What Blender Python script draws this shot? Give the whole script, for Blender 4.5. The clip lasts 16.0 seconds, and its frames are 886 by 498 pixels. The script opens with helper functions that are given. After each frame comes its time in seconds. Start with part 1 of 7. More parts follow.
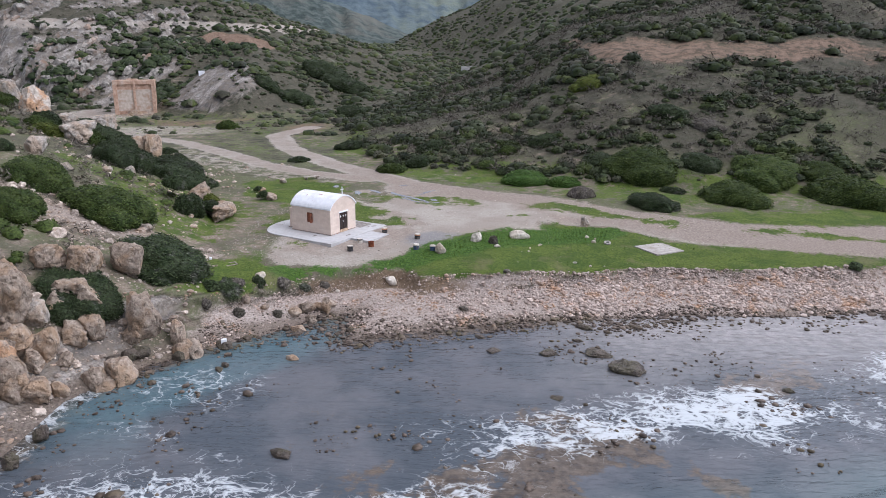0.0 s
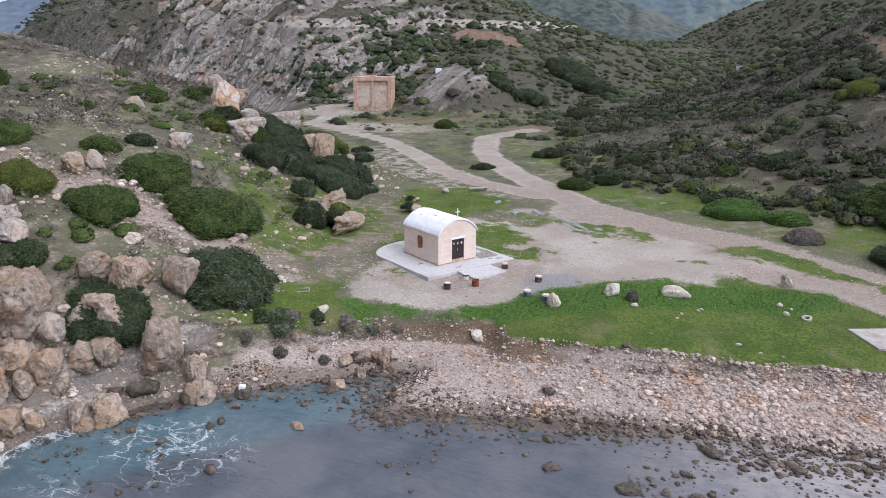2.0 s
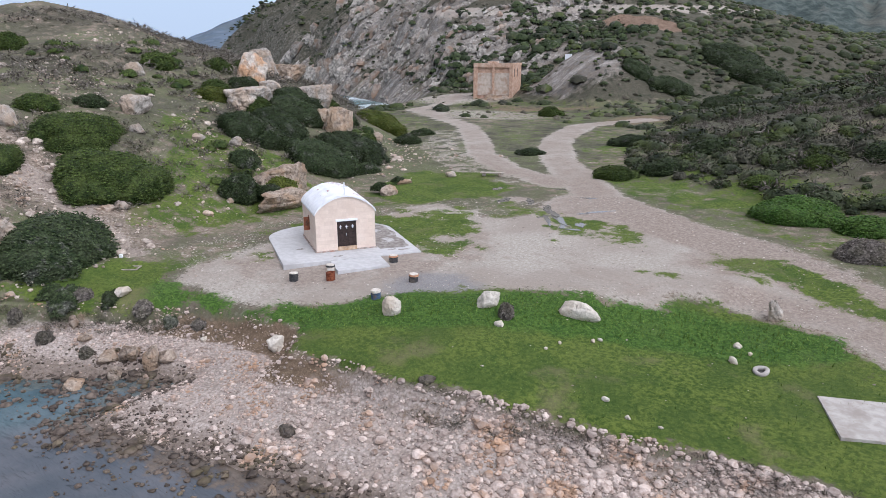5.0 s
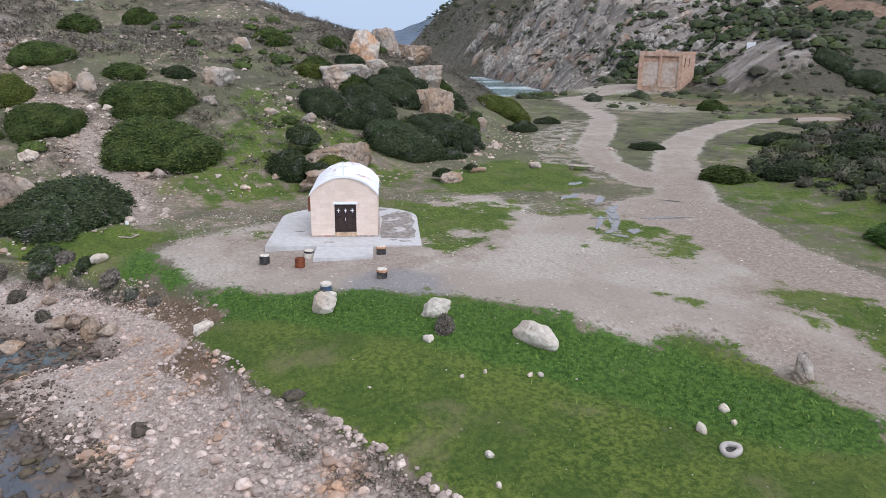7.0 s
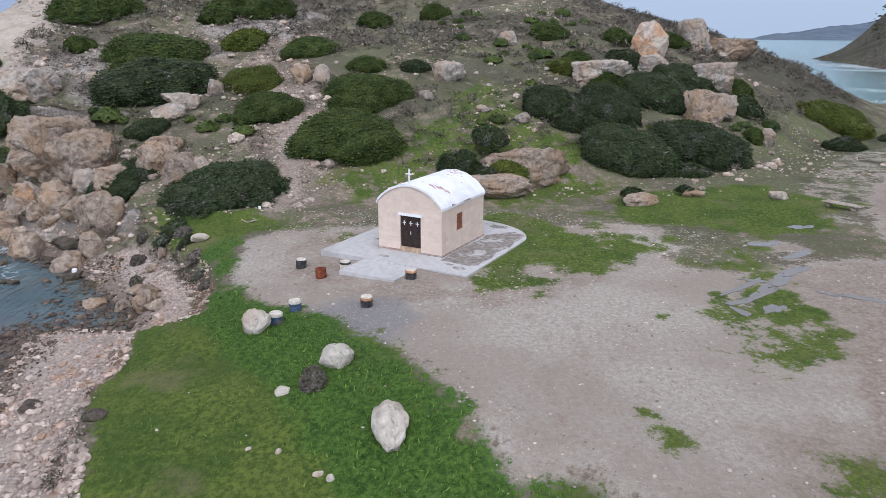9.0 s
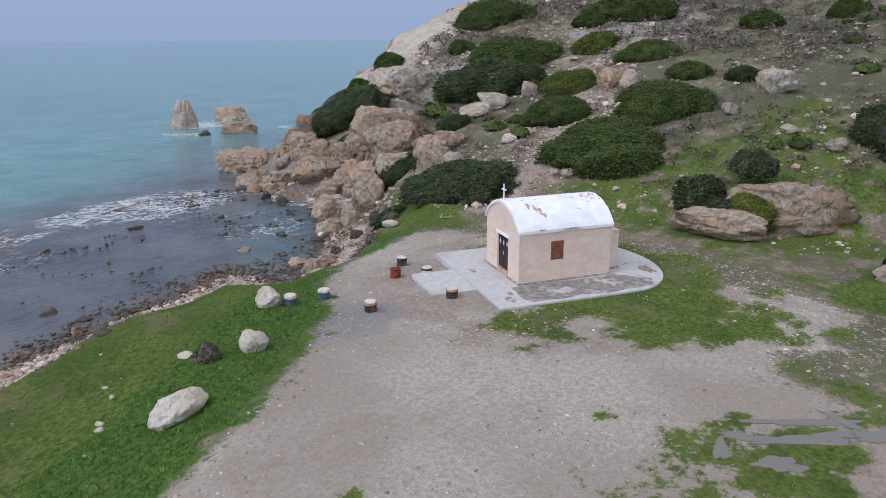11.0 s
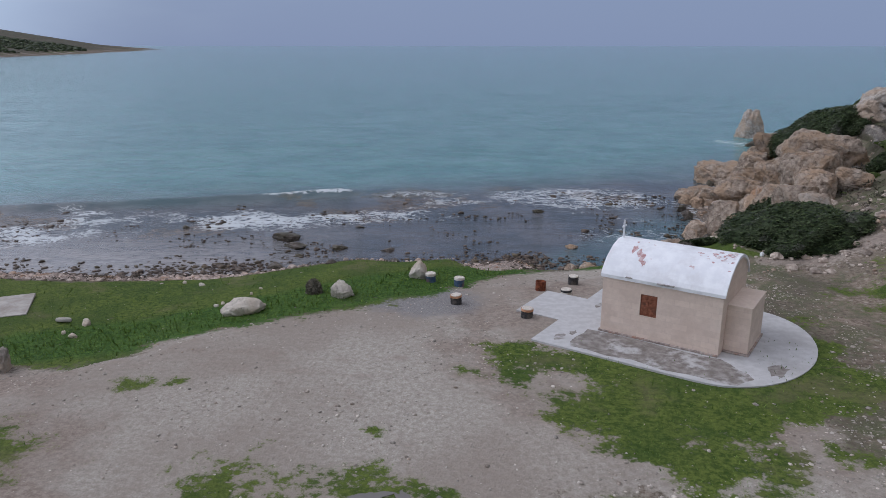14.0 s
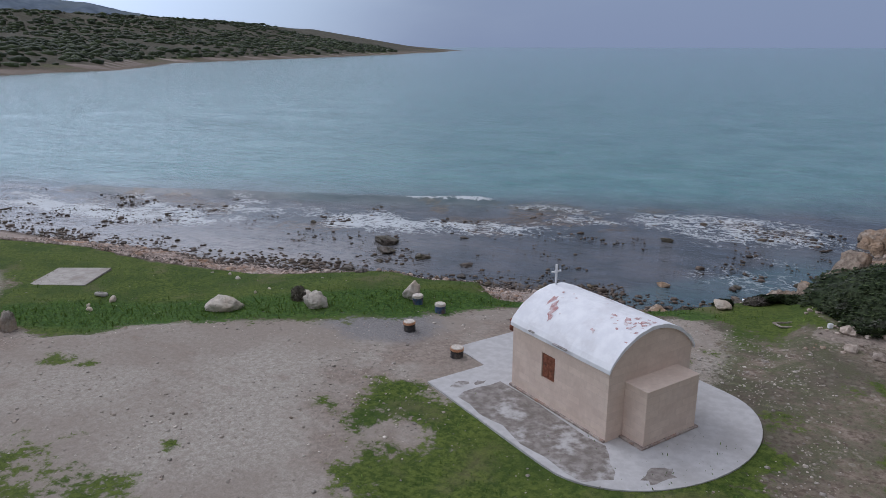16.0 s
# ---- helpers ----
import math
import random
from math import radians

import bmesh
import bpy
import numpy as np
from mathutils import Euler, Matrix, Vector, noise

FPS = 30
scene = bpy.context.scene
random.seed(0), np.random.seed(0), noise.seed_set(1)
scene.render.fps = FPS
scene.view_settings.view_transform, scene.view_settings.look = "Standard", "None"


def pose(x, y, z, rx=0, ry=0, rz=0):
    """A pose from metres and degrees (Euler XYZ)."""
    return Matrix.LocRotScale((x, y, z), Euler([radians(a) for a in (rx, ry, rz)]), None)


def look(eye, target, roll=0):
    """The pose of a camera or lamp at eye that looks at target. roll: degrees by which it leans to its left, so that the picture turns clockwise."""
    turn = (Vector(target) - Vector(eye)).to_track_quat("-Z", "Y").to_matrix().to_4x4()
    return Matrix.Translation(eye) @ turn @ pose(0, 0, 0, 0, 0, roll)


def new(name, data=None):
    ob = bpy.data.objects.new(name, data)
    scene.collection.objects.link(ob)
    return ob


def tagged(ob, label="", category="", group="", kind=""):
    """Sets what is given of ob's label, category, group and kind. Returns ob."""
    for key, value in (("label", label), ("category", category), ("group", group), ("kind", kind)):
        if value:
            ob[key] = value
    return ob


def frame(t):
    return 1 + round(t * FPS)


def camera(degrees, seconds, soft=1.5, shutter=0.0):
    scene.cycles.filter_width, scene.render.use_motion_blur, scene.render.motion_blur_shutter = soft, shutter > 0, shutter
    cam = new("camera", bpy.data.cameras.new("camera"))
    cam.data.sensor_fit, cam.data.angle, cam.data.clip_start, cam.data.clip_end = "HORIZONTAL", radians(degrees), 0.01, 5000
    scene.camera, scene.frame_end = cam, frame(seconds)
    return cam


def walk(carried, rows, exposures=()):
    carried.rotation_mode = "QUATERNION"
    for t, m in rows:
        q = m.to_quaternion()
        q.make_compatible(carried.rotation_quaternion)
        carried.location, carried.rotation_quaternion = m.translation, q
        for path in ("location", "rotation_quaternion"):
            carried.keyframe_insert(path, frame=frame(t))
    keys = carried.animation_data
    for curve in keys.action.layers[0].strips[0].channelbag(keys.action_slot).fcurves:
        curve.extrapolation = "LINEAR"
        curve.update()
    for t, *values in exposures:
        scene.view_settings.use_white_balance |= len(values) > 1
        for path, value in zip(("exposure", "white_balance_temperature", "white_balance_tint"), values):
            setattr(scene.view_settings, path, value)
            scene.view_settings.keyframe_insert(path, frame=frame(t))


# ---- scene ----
cam = camera(63.7, 16.0, soft=0.6)
PATH = [
    (0, (-0.058, -3.315, 18.468), (-0.086, -1.388, 17.933), 0.5),
    (0.5, (2.302, 0.348, 18.395), (2.08, 2.261, 17.857), 0.5),
    (1, (4.991, 4.477, 18.323), (4.558, 6.353, 17.783), 0.5),
    (1.5, (7.969, 8.691, 18.407), (7.363, 10.518, 17.863), 0.4),
    (2, (10.994, 13.671, 18.25), (10.235, 15.439, 17.705), 0.4),
    (2.5, (13.979, 18.717, 18.144), (13.083, 20.42, 17.598), 0.3),
    (3, (16.897, 23.979, 18.179), (15.978, 25.669, 17.634), 0.3),
    (3.2, (17.872, 25.809, 18.079), (16.955, 27.501, 17.536), 0.3),
    (5.3, (25.319, 38.449, 12.786), (24.058, 39.906, 12.25), 0.0),
    (5.5, (25.755, 39.429, 12.451), (24.494, 40.885, 11.915), 0.1),
    (6, (26.748, 42.456, 12.166), (25.484, 43.909, 11.627), 0.4),
    (6.5, (27.632, 46.086, 12.085), (26.235, 47.409, 11.538), 0.5),
    (7, (28.277, 50.16, 11.984), (26.687, 51.237, 11.427), 0.6),
    (7.5, (29.033, 54.756, 11.984), (27.274, 55.52, 11.416), 0.4),
    (8, (29.058, 60.201, 11.993), (27.194, 60.641, 11.418), 0.2),
    (8.5, (28.53, 65.824, 11.987), (26.631, 66.074, 11.411), 0.2),
    (9, (27.361, 71.167, 11.906), (25.446, 71.185, 11.33), 0.1),
    (9.5, (25.742, 76.722, 11.992), (23.858, 76.385, 11.412), 0.1),
    (9.7, (24.932, 78.936, 11.912), (23.078, 78.456, 11.336), -0.0),
    (11.8, (11.408, 96.669, 12.2), (10.365, 95.06, 11.632), -0.2),
    (12, (9.825, 97.892, 12.256), (8.893, 96.215, 11.69), -0.1),
    (12.5, (5.915, 100.174, 12.326), (5.273, 98.365, 11.765), -0.2),
    (13, (2.006, 101.502, 12.379), (1.669, 99.611, 11.821), -0.1),
    (13.5, (-2.009, 102.349, 12.493), (-2.053, 100.428, 11.938), -0.1),
    (14, (-5.929, 102.404, 12.654), (-5.77, 100.488, 12.1), -0.0),
    (14.5, (-9.72, 101.822, 12.829), (-9.338, 99.938, 12.277), -0.0),
    (15, (-13.466, 100.551, 13.006), (-12.769, 98.76, 12.454), -0.0),
    (15.5, (-17.161, 98.756, 13.193), (-16.259, 97.058, 12.642), -0.0),
    (16, (-20.308, 96.151, 13.309), (-19.42, 94.446, 12.759), 0.0),
]
# the clip's camera closes down as it turns to the bright sea
EXPOSURES = [(0, -0.67, 5750, 15), (1.5, -0.58, 5750, 15), (4, -0.63, 5750, 14), (7, -0.72, 5750, 13), (9.7, -0.94, 5700, 13), (12, -1.15, 5720, 14), (13, -1.37, 5690, 14), (14, -1.48, 5690, 14), (15, -1.53, 5690, 14), (16, -1.55, 5690, 14)]
walk(cam, [(t, look(eye, target, roll)) for t, eye, target, roll in PATH], EXPOSURES)

# ---- light: a dull overcast afternoon, soft sky and a weak wide sun from the sea ----
SUN_EL, SUN_AZ = 50.0, 110.0  # degrees, azimuth clockwise from +y
world = bpy.data.worlds.new("overcast_sky")
scene.world = world
world.use_nodes = True
wt = world.node_tree
wt.nodes.clear()
w_out = wt.nodes.new("ShaderNodeOutputWorld")
w_bg = wt.nodes.new("ShaderNodeBackground")
w_sky = wt.nodes.new("ShaderNodeTexSky")
w_sky.sky_type, w_sky.sun_disc = "NISHITA", False
w_sky.sun_elevation, w_sky.sun_rotation = radians(SUN_EL), radians(SUN_AZ)
w_sky.air_density, w_sky.dust_density, w_sky.ozone_density = 1.0, 2.0, 1.0
w_co = wt.nodes.new("ShaderNodeTexCoord")
w_map = wt.nodes.new("ShaderNodeMapping")
w_map.inputs["Scale"].default_value = (1.0, 1.0, 3.5)
w_noise = wt.nodes.new("ShaderNodeTexNoise")
w_noise.inputs["Scale"].default_value, w_noise.inputs["Detail"].default_value = 1.6, 5.0
w_low = wt.nodes.new("ShaderNodeMix")
w_low.data_type = "RGBA"
w_low.inputs["A"].default_value, w_low.inputs["B"].default_value = (7.7, 9.2, 12.3, 1), (10.2, 12.0, 14.2, 1)
w_high = wt.nodes.new("ShaderNodeMix")
w_high.data_type = "RGBA"
w_high.inputs["A"].default_value, w_high.inputs["B"].default_value = (10.5, 10.5, 11.0, 1), (15.5, 15.3, 15.4, 1)
w_sep = wt.nodes.new("ShaderNodeSeparateXYZ")
w_dot = wt.nodes.new("ShaderNodeVectorMath")
w_dot.operation = "DOT_PRODUCT"
w_dot.inputs[1].default_value = (0.42, 0.91, 0.0)
w_side = wt.nodes.new("ShaderNodeMath")
w_side.operation = "ADD"
w_fac = wt.nodes.new("ShaderNodeMapRange")
w_fac.interpolation_type = "SMOOTHSTEP"
w_fac.inputs["From Min"].default_value, w_fac.inputs["From Max"].default_value = -0.28, 0.14
w_up = wt.nodes.new("ShaderNodeMapRange")
w_up.interpolation_type = "SMOOTHSTEP"
w_up.inputs["From Min"].default_value, w_up.inputs["From Max"].default_value = 0.03, 0.42
w_dome = wt.nodes.new("ShaderNodeMix")
w_dome.data_type = "RGBA"
w_mix = wt.nodes.new("ShaderNodeMix")
w_mix.data_type = "RGBA"
w_mix.inputs["Factor"].default_value = 0.85
wt.links.new(w_co.outputs["Generated"], w_map.inputs["Vector"])
wt.links.new(w_co.outputs["Generated"], w_sep.inputs["Vector"])
wt.links.new(w_map.outputs["Vector"], w_noise.inputs["Vector"])
# the cloud bank over the open sea to the south is the darkest
wt.links.new(w_co.outputs["Generated"], w_dot.inputs[0])
wt.links.new(w_dot.outputs["Value"], w_side.inputs[0])
wt.links.new(w_noise.outputs["Fac"], w_side.inputs[1])
wt.links.new(w_side.outputs["Value"], w_fac.inputs["Value"])
for m in (w_low, w_high):
    wt.links.new(w_fac.outputs["Result"], m.inputs["Factor"])
wt.links.new(w_sep.outputs["Z"], w_up.inputs["Value"])
wt.links.new(w_up.outputs["Result"], w_dome.inputs["Factor"])
wt.links.new(w_low.outputs["Result"], w_dome.inputs["A"])
wt.links.new(w_high.outputs["Result"], w_dome.inputs["B"])
wt.links.new(w_sky.outputs["Color"], w_mix.inputs["A"])
wt.links.new(w_dome.outputs["Result"], w_mix.inputs["B"])
# thin bright cloud low in the east, below the sun
w_east = wt.nodes.new("ShaderNodeVectorMath")
w_east.operation = "DOT_PRODUCT"
w_east.inputs[1].default_value = (0.93, 0.16, 0.33)
w_glow = wt.nodes.new("ShaderNodeMapRange")
w_glow.interpolation_type = "SMOOTHSTEP"
w_glow.inputs["From Min"].default_value, w_glow.inputs["From Max"].default_value = 0.25, 0.95
w_glow.inputs["To Min"].default_value, w_glow.inputs["To Max"].default_value = 1.0, 2.9
w_lit = wt.nodes.new("ShaderNodeVectorMath")
w_lit.operation = "SCALE"
wt.links.new(w_co.outputs["Generated"], w_east.inputs[0])
wt.links.new(w_east.outputs["Value"], w_glow.inputs["Value"])
wt.links.new(w_mix.outputs["Result"], w_lit.inputs[0])
wt.links.new(w_glow.outputs["Result"], w_lit.inputs["Scale"])
wt.links.new(w_lit.outputs["Vector"], w_bg.inputs["Color"])
w_bg.inputs["Strength"].default_value = 0.1
wt.links.new(w_bg.outputs["Background"], w_out.inputs["Surface"])
sun_data = bpy.data.lights.new("sun", "SUN")
sun_data.energy, sun_data.angle, sun_data.color = 1.5, radians(22), (1.0, 0.95, 0.88)
sun = new("sun", sun_data)
sun_way = Vector((math.sin(radians(SUN_AZ)) * math.cos(radians(SUN_EL)), math.cos(radians(SUN_AZ)) * math.cos(radians(SUN_EL)), math.sin(radians(SUN_EL))))
sun.matrix_world = look(sun_way * 60, (0, 0, 0))


# -- terrain shape --
SEA = -3.6


def lattice(ix, iy, seed):
    h = (ix.astype(np.int64) * 374761393 + iy.astype(np.int64) * 668265263 + seed * 974711) & 0xFFFFFFFF
    h = ((h ^ (h >> 13)) * 1274126177) & 0xFFFFFFFF
    return ((h ^ (h >> 16)) & 0xFFFF) / 65535.0


def vnoise(x, y, size, seed=0):
    """Smooth value noise, 0 to 1."""
    x, y = np.asarray(x, float) / size, np.asarray(y, float) / size
    ix, iy = np.floor(x).astype(np.int64), np.floor(y).astype(np.int64)
    fx, fy = x - ix, y - iy
    fx, fy = fx * fx * (3 - 2 * fx), fy * fy * (3 - 2 * fy)
    a, b = lattice(ix, iy, seed), lattice(ix + 1, iy, seed)
    c, d = lattice(ix, iy + 1, seed), lattice(ix + 1, iy + 1, seed)
    return (a + (b - a) * fx) * (1 - fy) + (c + (d - c) * fx) * fy


def fbm(x, y, size, seed=0, octaves=4):
    total, amp, norm = 0.0, 1.0, 0.0
    for o in range(octaves):
        total = total + amp * vnoise(x, y, size / 2**o, seed + 17 * o)
        norm, amp = norm + amp, amp * 0.5
    return total / norm


def sm(a, b, v):
    t = np.clip((np.asarray(v, float) - a) / (b - a), 0, 1)
    return t * t * (3 - 2 * t)


def line_dist(x, y, pts, closed=False):
    best = np.full(np.shape(x), 1e18)
    last = len(pts) if closed else len(pts) - 1
    for i in range(last):
        (ax, ay), (bx, by) = pts[i], pts[(i + 1) % len(pts)]
        dx, dy = bx - ax, by - ay
        k = np.clip(((x - ax) * dx + (y - ay) * dy) / (dx * dx + dy * dy), 0, 1)
        best = np.minimum(best, (x - ax - k * dx) ** 2 + (y - ay - k * dy) ** 2)
    return np.sqrt(best)


def area(x, y, pts):
    """Signed distance to a closed outline, positive inside."""
    inside = np.zeros(np.shape(x), bool)
    for i in range(len(pts)):
        (ax, ay), (bx, by) = pts[i], pts[(i + 1) % len(pts)]
        cross = (ay > y) != (by > y)
        xi = ax + (y - ay) * (bx - ax) / (by - ay if by != ay else 1e-9)
        inside ^= cross & (x < xi)
    d = line_dist(x, y, pts, True)
    return np.where(inside, d, -d)


COAST = [(4500, -3600), (1500, -2500), (900, -1650), (760, -1250), (694, -1084), (586, -631), (548, -417), (420, -247), (408, -165),
         (380, -90), (280, 10), (180, 58), (90, 60), (46, 57.2), (37, 56.6), (28.5, 55), (20, 55.3), (12.5, 54), (5, 53), (0.5, 51.6),
         (-4.5, 50), (-8.2, 49.2), (-9.0, 52), (-8.6, 54.4), (-11, 53.2), (-15, 49.8), (-18.5, 46.8), (-22, 43.6), (-25, 38), (-25, 32),
         (-27.5, 25), (-31, 17), (-40, 10), (-51, 5), (-62, 4), (-80, 6), (-105, 20), (-118, 50), (-112, 90), (-106, 120), (-103, 150),
         (-110, 178), (-124, 197), (-150, 214), (-204, 240), (-300, 280), (-370, 302), (-440, 322), (-478, 358), (-495, 440), (-540, 560), (-700, 900), (-1500, 1500), (-4500, 2600),
         (-4500, 4500), (4500, 4500)]
WEST_FOOT = [(-23.5, 30), (-24, 45), (-24.5, 60), (-27, 75), (-33, 90), (-41, 105.3), (-54, 119.5), (-73.5, 135.5), (-98, 146), (-140, 146),
             (-140, -20), (-40, -20)]
EAST_FOOT = [(-60, 640), (-25, 500), (4, 380), (8, 300), (-14, 230), (-30, 165), (-19, 128), (-10, 108), (5, 102.5), (16, 98.5),
             (24, 96), (45, 93), (90, 88), (170, 80), (300, 50), (392, -80), (416, -165), (428, -247), (556, -415), (594, -630), (702, -1084),
             (768, -1252), (908, -1655), (1505, -2505), (4600, -3590),
             (4600, 4600), (-60, 4600)]
NORTH_FOOT = [(-4500, 2590), (-1500, 1490), (-700, 892), (-533, 556), (-488, 438), (-472, 358), (-438, 325), (-368, 305), (-298, 283), (-204, 236), (-150, 211), (-126, 203), (-105, 207), (-84, 206),
              (-72, 192), (-56, 180), (-46, 192), (-30, 235), (-6, 300), (-16, 335), (-60, 390), (-150, 450), (-330, 560), (-700, 900)]


def beach_width(x):
    return 4.6 + 2.4 * sm(0, 12, x) + 1.7 * sm(-8, -4.5, x) * sm(4.5, 0, x)


def rise(d, slope, top):
    d = np.maximum(d, 0)
    return top * (1 - np.exp(-slope * d / top))


def ground_height(x, y):
    x, y = np.asarray(x, float), np.asarray(y, float)
    s = area(x, y, COAST)
    base = 0.7 * sm(78, 125, y) + 0.06 * np.maximum(y - 170, 0) * (1 - sm(500, 900, y)) - 0.25 * sm(8, 20, x) * sm(84, 70, y)
    dw, de, dn = area(x, y, WEST_FOOT), area(x, y, EAST_FOOT), area(x, y, NORTH_FOOT)
    bump = fbm(x, y, 22, 3, 4) - 0.5
    west = rise(dw, 0.42 + 0.16 * sm(62, 92, y), 36) * (1 + 0.30 * bump)
    west = west * (1 + 0.42 * sm(40, 60, -x) * sm(45, 15, y)) + 0.5 * sm(0, 6, dw) * bump
    far_e = sm(150, 420, x) * sm(120, -60, y)
    east = rise(de, 0.22 + 0.20 * sm(5, 34, x) - 0.20 * far_e + 0.42 * sm(170, 290, y), 75 - 40 * far_e) * (1 + 0.22 * bump)
    east = east + far_e * 70 * sm(130, 600, de)
    gully = fbm(x, y, 70, 9, 4) - 0.5
    east = east * (1 + 0.35 * gully * sm(30, 120, de))
    cliff = sm(-110, -160, x)
    north = rise(dn, 0.46 + 0.5 * cliff, 60 + 10 * cliff) * (1 + 0.28 * bump + 0.45 * gully * sm(40, 140, dn))
    lie = 0.90 * x - 0.43 * y
    ribs = 1 - np.clip(np.abs(2 * fbm(lie + 10 * (gully + 0.4 * bump), 0.2 * (0.43 * x + 0.9 * y), 17, 47, 4) - 1) / 0.4, 0, 1)
    north = north + 8.5 * (ribs - 0.5) * sm(-70, -105, x) * sm(2, 9, dn) * sm(95, 45, dn)
    north = north + 5.2 * sm(17, 2, np.hypot((x + 68) * 0.8, y - 200)) * (1 + 0.8 * bump)
    inland = base + west + east + north + 0.10 * (fbm(x, y, 6, 5, 3) - 0.5) + 0.25 * bump * sm(110, 150, y)
    inland = inland - 0.07 * sm(11.5, 8.0, np.hypot(x + 13.2, y - 70.6))
    w = beach_width(x) + 0.9 * (fbm(x, y, 5, 31, 2) - 0.5)
    q = s - w
    soft_w = np.interp(q, [-60, -0.9, -0.3, 0.1, 2, 5, 9, 12, 15, 40], [0, 1.35, 1.6, 2.6, 2.92, 3.22, 3.42, 3.6, 4.3, 60])
    soft_e = np.interp(q, [-60, -0.9, 0.3, 4, 10, 16, 24, 28, 60], [0, 1.25, 2.1, 2.4, 2.6, 3.05, 3.55, 4.2, 60])
    lean = sm(2, 14, x)
    soft = np.where(q < -0.9, np.clip(s / np.maximum(w - 0.9, 1), 0, 1) * (1.35 - 0.1 * lean), soft_w * (1 - lean) + soft_e * lean)
    wobble = 1 + 0.5 * (fbm(x, y, 9, 41, 3) - 0.5)
    rock = np.interp(s * wobble, [0, 2, 6, 12, 40], [0, 0.9, 4.2, 8.0, 60])
    groove = 1 + 1.3 * (fbm(x * 1.0, y, 26, 43, 4) - 0.5) + 0.5 * (ribs - 0.5)
    sheer = np.interp(s * wobble * groove, [0, 3, 20, 60], [0, 4.0, 24, 100])
    k_rock, k_sheer = np.maximum(sm(-20, -25, x), sm(300, 370, x)), sm(-120, -160, x)
    shore = soft * (1 - k_rock) + (rock * (1 - k_sheer) + sheer * k_sheer) * k_rock
    z = np.minimum(inland, SEA + shore)
    bed = SEA - 0.35 - np.clip((-s - 26) * 0.10, 0, 6) - 0.12 * np.clip(-s, 0, 2)
    return np.where(s > 0, z, bed)


# -- end of terrain shape --

# ---- material helpers ----
def node(nt, kind, **values):
    n = nt.nodes.new(kind)
    for key, v in values.items():
        if key in n.inputs:
            n.inputs[key].default_value = v
    return n


def new_mat(name, rough=0.9, spec=0.25):
    m = bpy.data.materials.new(name)
    m.use_nodes = True
    nt = m.node_tree
    b = nt.nodes["Principled BSDF"]
    b.inputs["Roughness"].default_value = rough
    b.inputs["Specular IOR Level"].default_value = spec
    return m, nt, b


def rgba(c):
    return (*c, 1.0) if len(c) == 3 else c


def coords(nt, world_space):
    if world_space:
        return nt.nodes.new("ShaderNodeNewGeometry").outputs["Position"]
    return nt.nodes.new("ShaderNodeTexCoord").outputs["Object"]


def noise_fac(nt, vec, scale, detail=4.0, rough=0.6, lo=0.35, hi=0.65):
    n = node(nt, "ShaderNodeTexNoise", Scale=scale, Detail=detail, Roughness=rough)
    nt.links.new(vec, n.inputs["Vector"])
    r = nt.nodes.new("ShaderNodeMapRange")
    r.interpolation_type = "SMOOTHSTEP"
    r.inputs["From Min"].default_value, r.inputs["From Max"].default_value = lo, hi
    nt.links.new(n.outputs["Fac"], r.inputs["Value"])
    return r.outputs["Result"], n.outputs["Fac"]


def mix(nt, fac, a, b, mode="MIX"):
    m = nt.nodes.new("ShaderNodeMix")
    m.data_type, m.blend_type = "RGBA", mode
    for sock, v in ((m.inputs["Factor"], fac), (m.inputs["A"], a), (m.inputs["B"], b)):
        if isinstance(v, (tuple, list)):
            sock.default_value = rgba(v)
        elif isinstance(v, (int, float)):
            sock.default_value = v
        else:
            nt.links.new(v, sock)
    return m.outputs["Result"]


def maths(nt, op, a, b=0.0, clamp=False):
    m = nt.nodes.new("ShaderNodeMath")
    m.operation, m.use_clamp = op, clamp
    for sock, v in ((m.inputs[0], a), (m.inputs[1], b)):
        if isinstance(v, (int, float)):
            sock.default_value = v
        else:
            nt.links.new(v, sock)
    return m.outputs["Value"]


def bump(nt, bsdf, height, strength, distance, prior=None):
    b = node(nt, "ShaderNodeBump", Strength=strength, Distance=distance)
    nt.links.new(height, b.inputs["Height"])
    if prior is not None:
        nt.links.new(prior, b.inputs["Normal"])
    nt.links.new(b.outputs["Normal"], bsdf.inputs["Normal"])
    return b.outputs["Normal"]


def surface(name, a, b, stain=None, fine=8.0, coarse=1.2, rough=0.9, relief=0.4, depth=0.02, world_space=False, vary="", amount=0.3, spec=0.25):
    """Two tones at a fine grain, a stain at a coarse one, relief, and a shade that varies from piece to piece."""
    m, nt, bs = new_mat(name, rough, spec)
    v = coords(nt, world_space)
    f1, raw = noise_fac(nt, v, fine, 6.0)
    col = mix(nt, f1, a, b)
    if stain:
        f2, _ = noise_fac(nt, v, coarse, 5.0, 0.65, 0.48, 0.68)
        col = mix(nt, f2, col, stain)
    if vary:
        rnd = nt.nodes.new("ShaderNodeObjectInfo").outputs["Random"] if vary == "object" else nt.nodes.new("ShaderNodeNewGeometry").outputs["Random Per Island"]
        k = maths(nt, "MULTIPLY_ADD", rnd, amount)
        k.node.inputs[2].default_value = 1.0 - amount / 2
        hsv = nt.nodes.new("ShaderNodeHueSaturation")
        nt.links.new(k, hsv.inputs["Value"])
        nt.links.new(col, hsv.inputs["Color"])
        col = hsv.outputs["Color"]
    nt.links.new(col, bs.inputs["Base Color"])
    bump(nt, bs, raw, relief, depth)
    return m


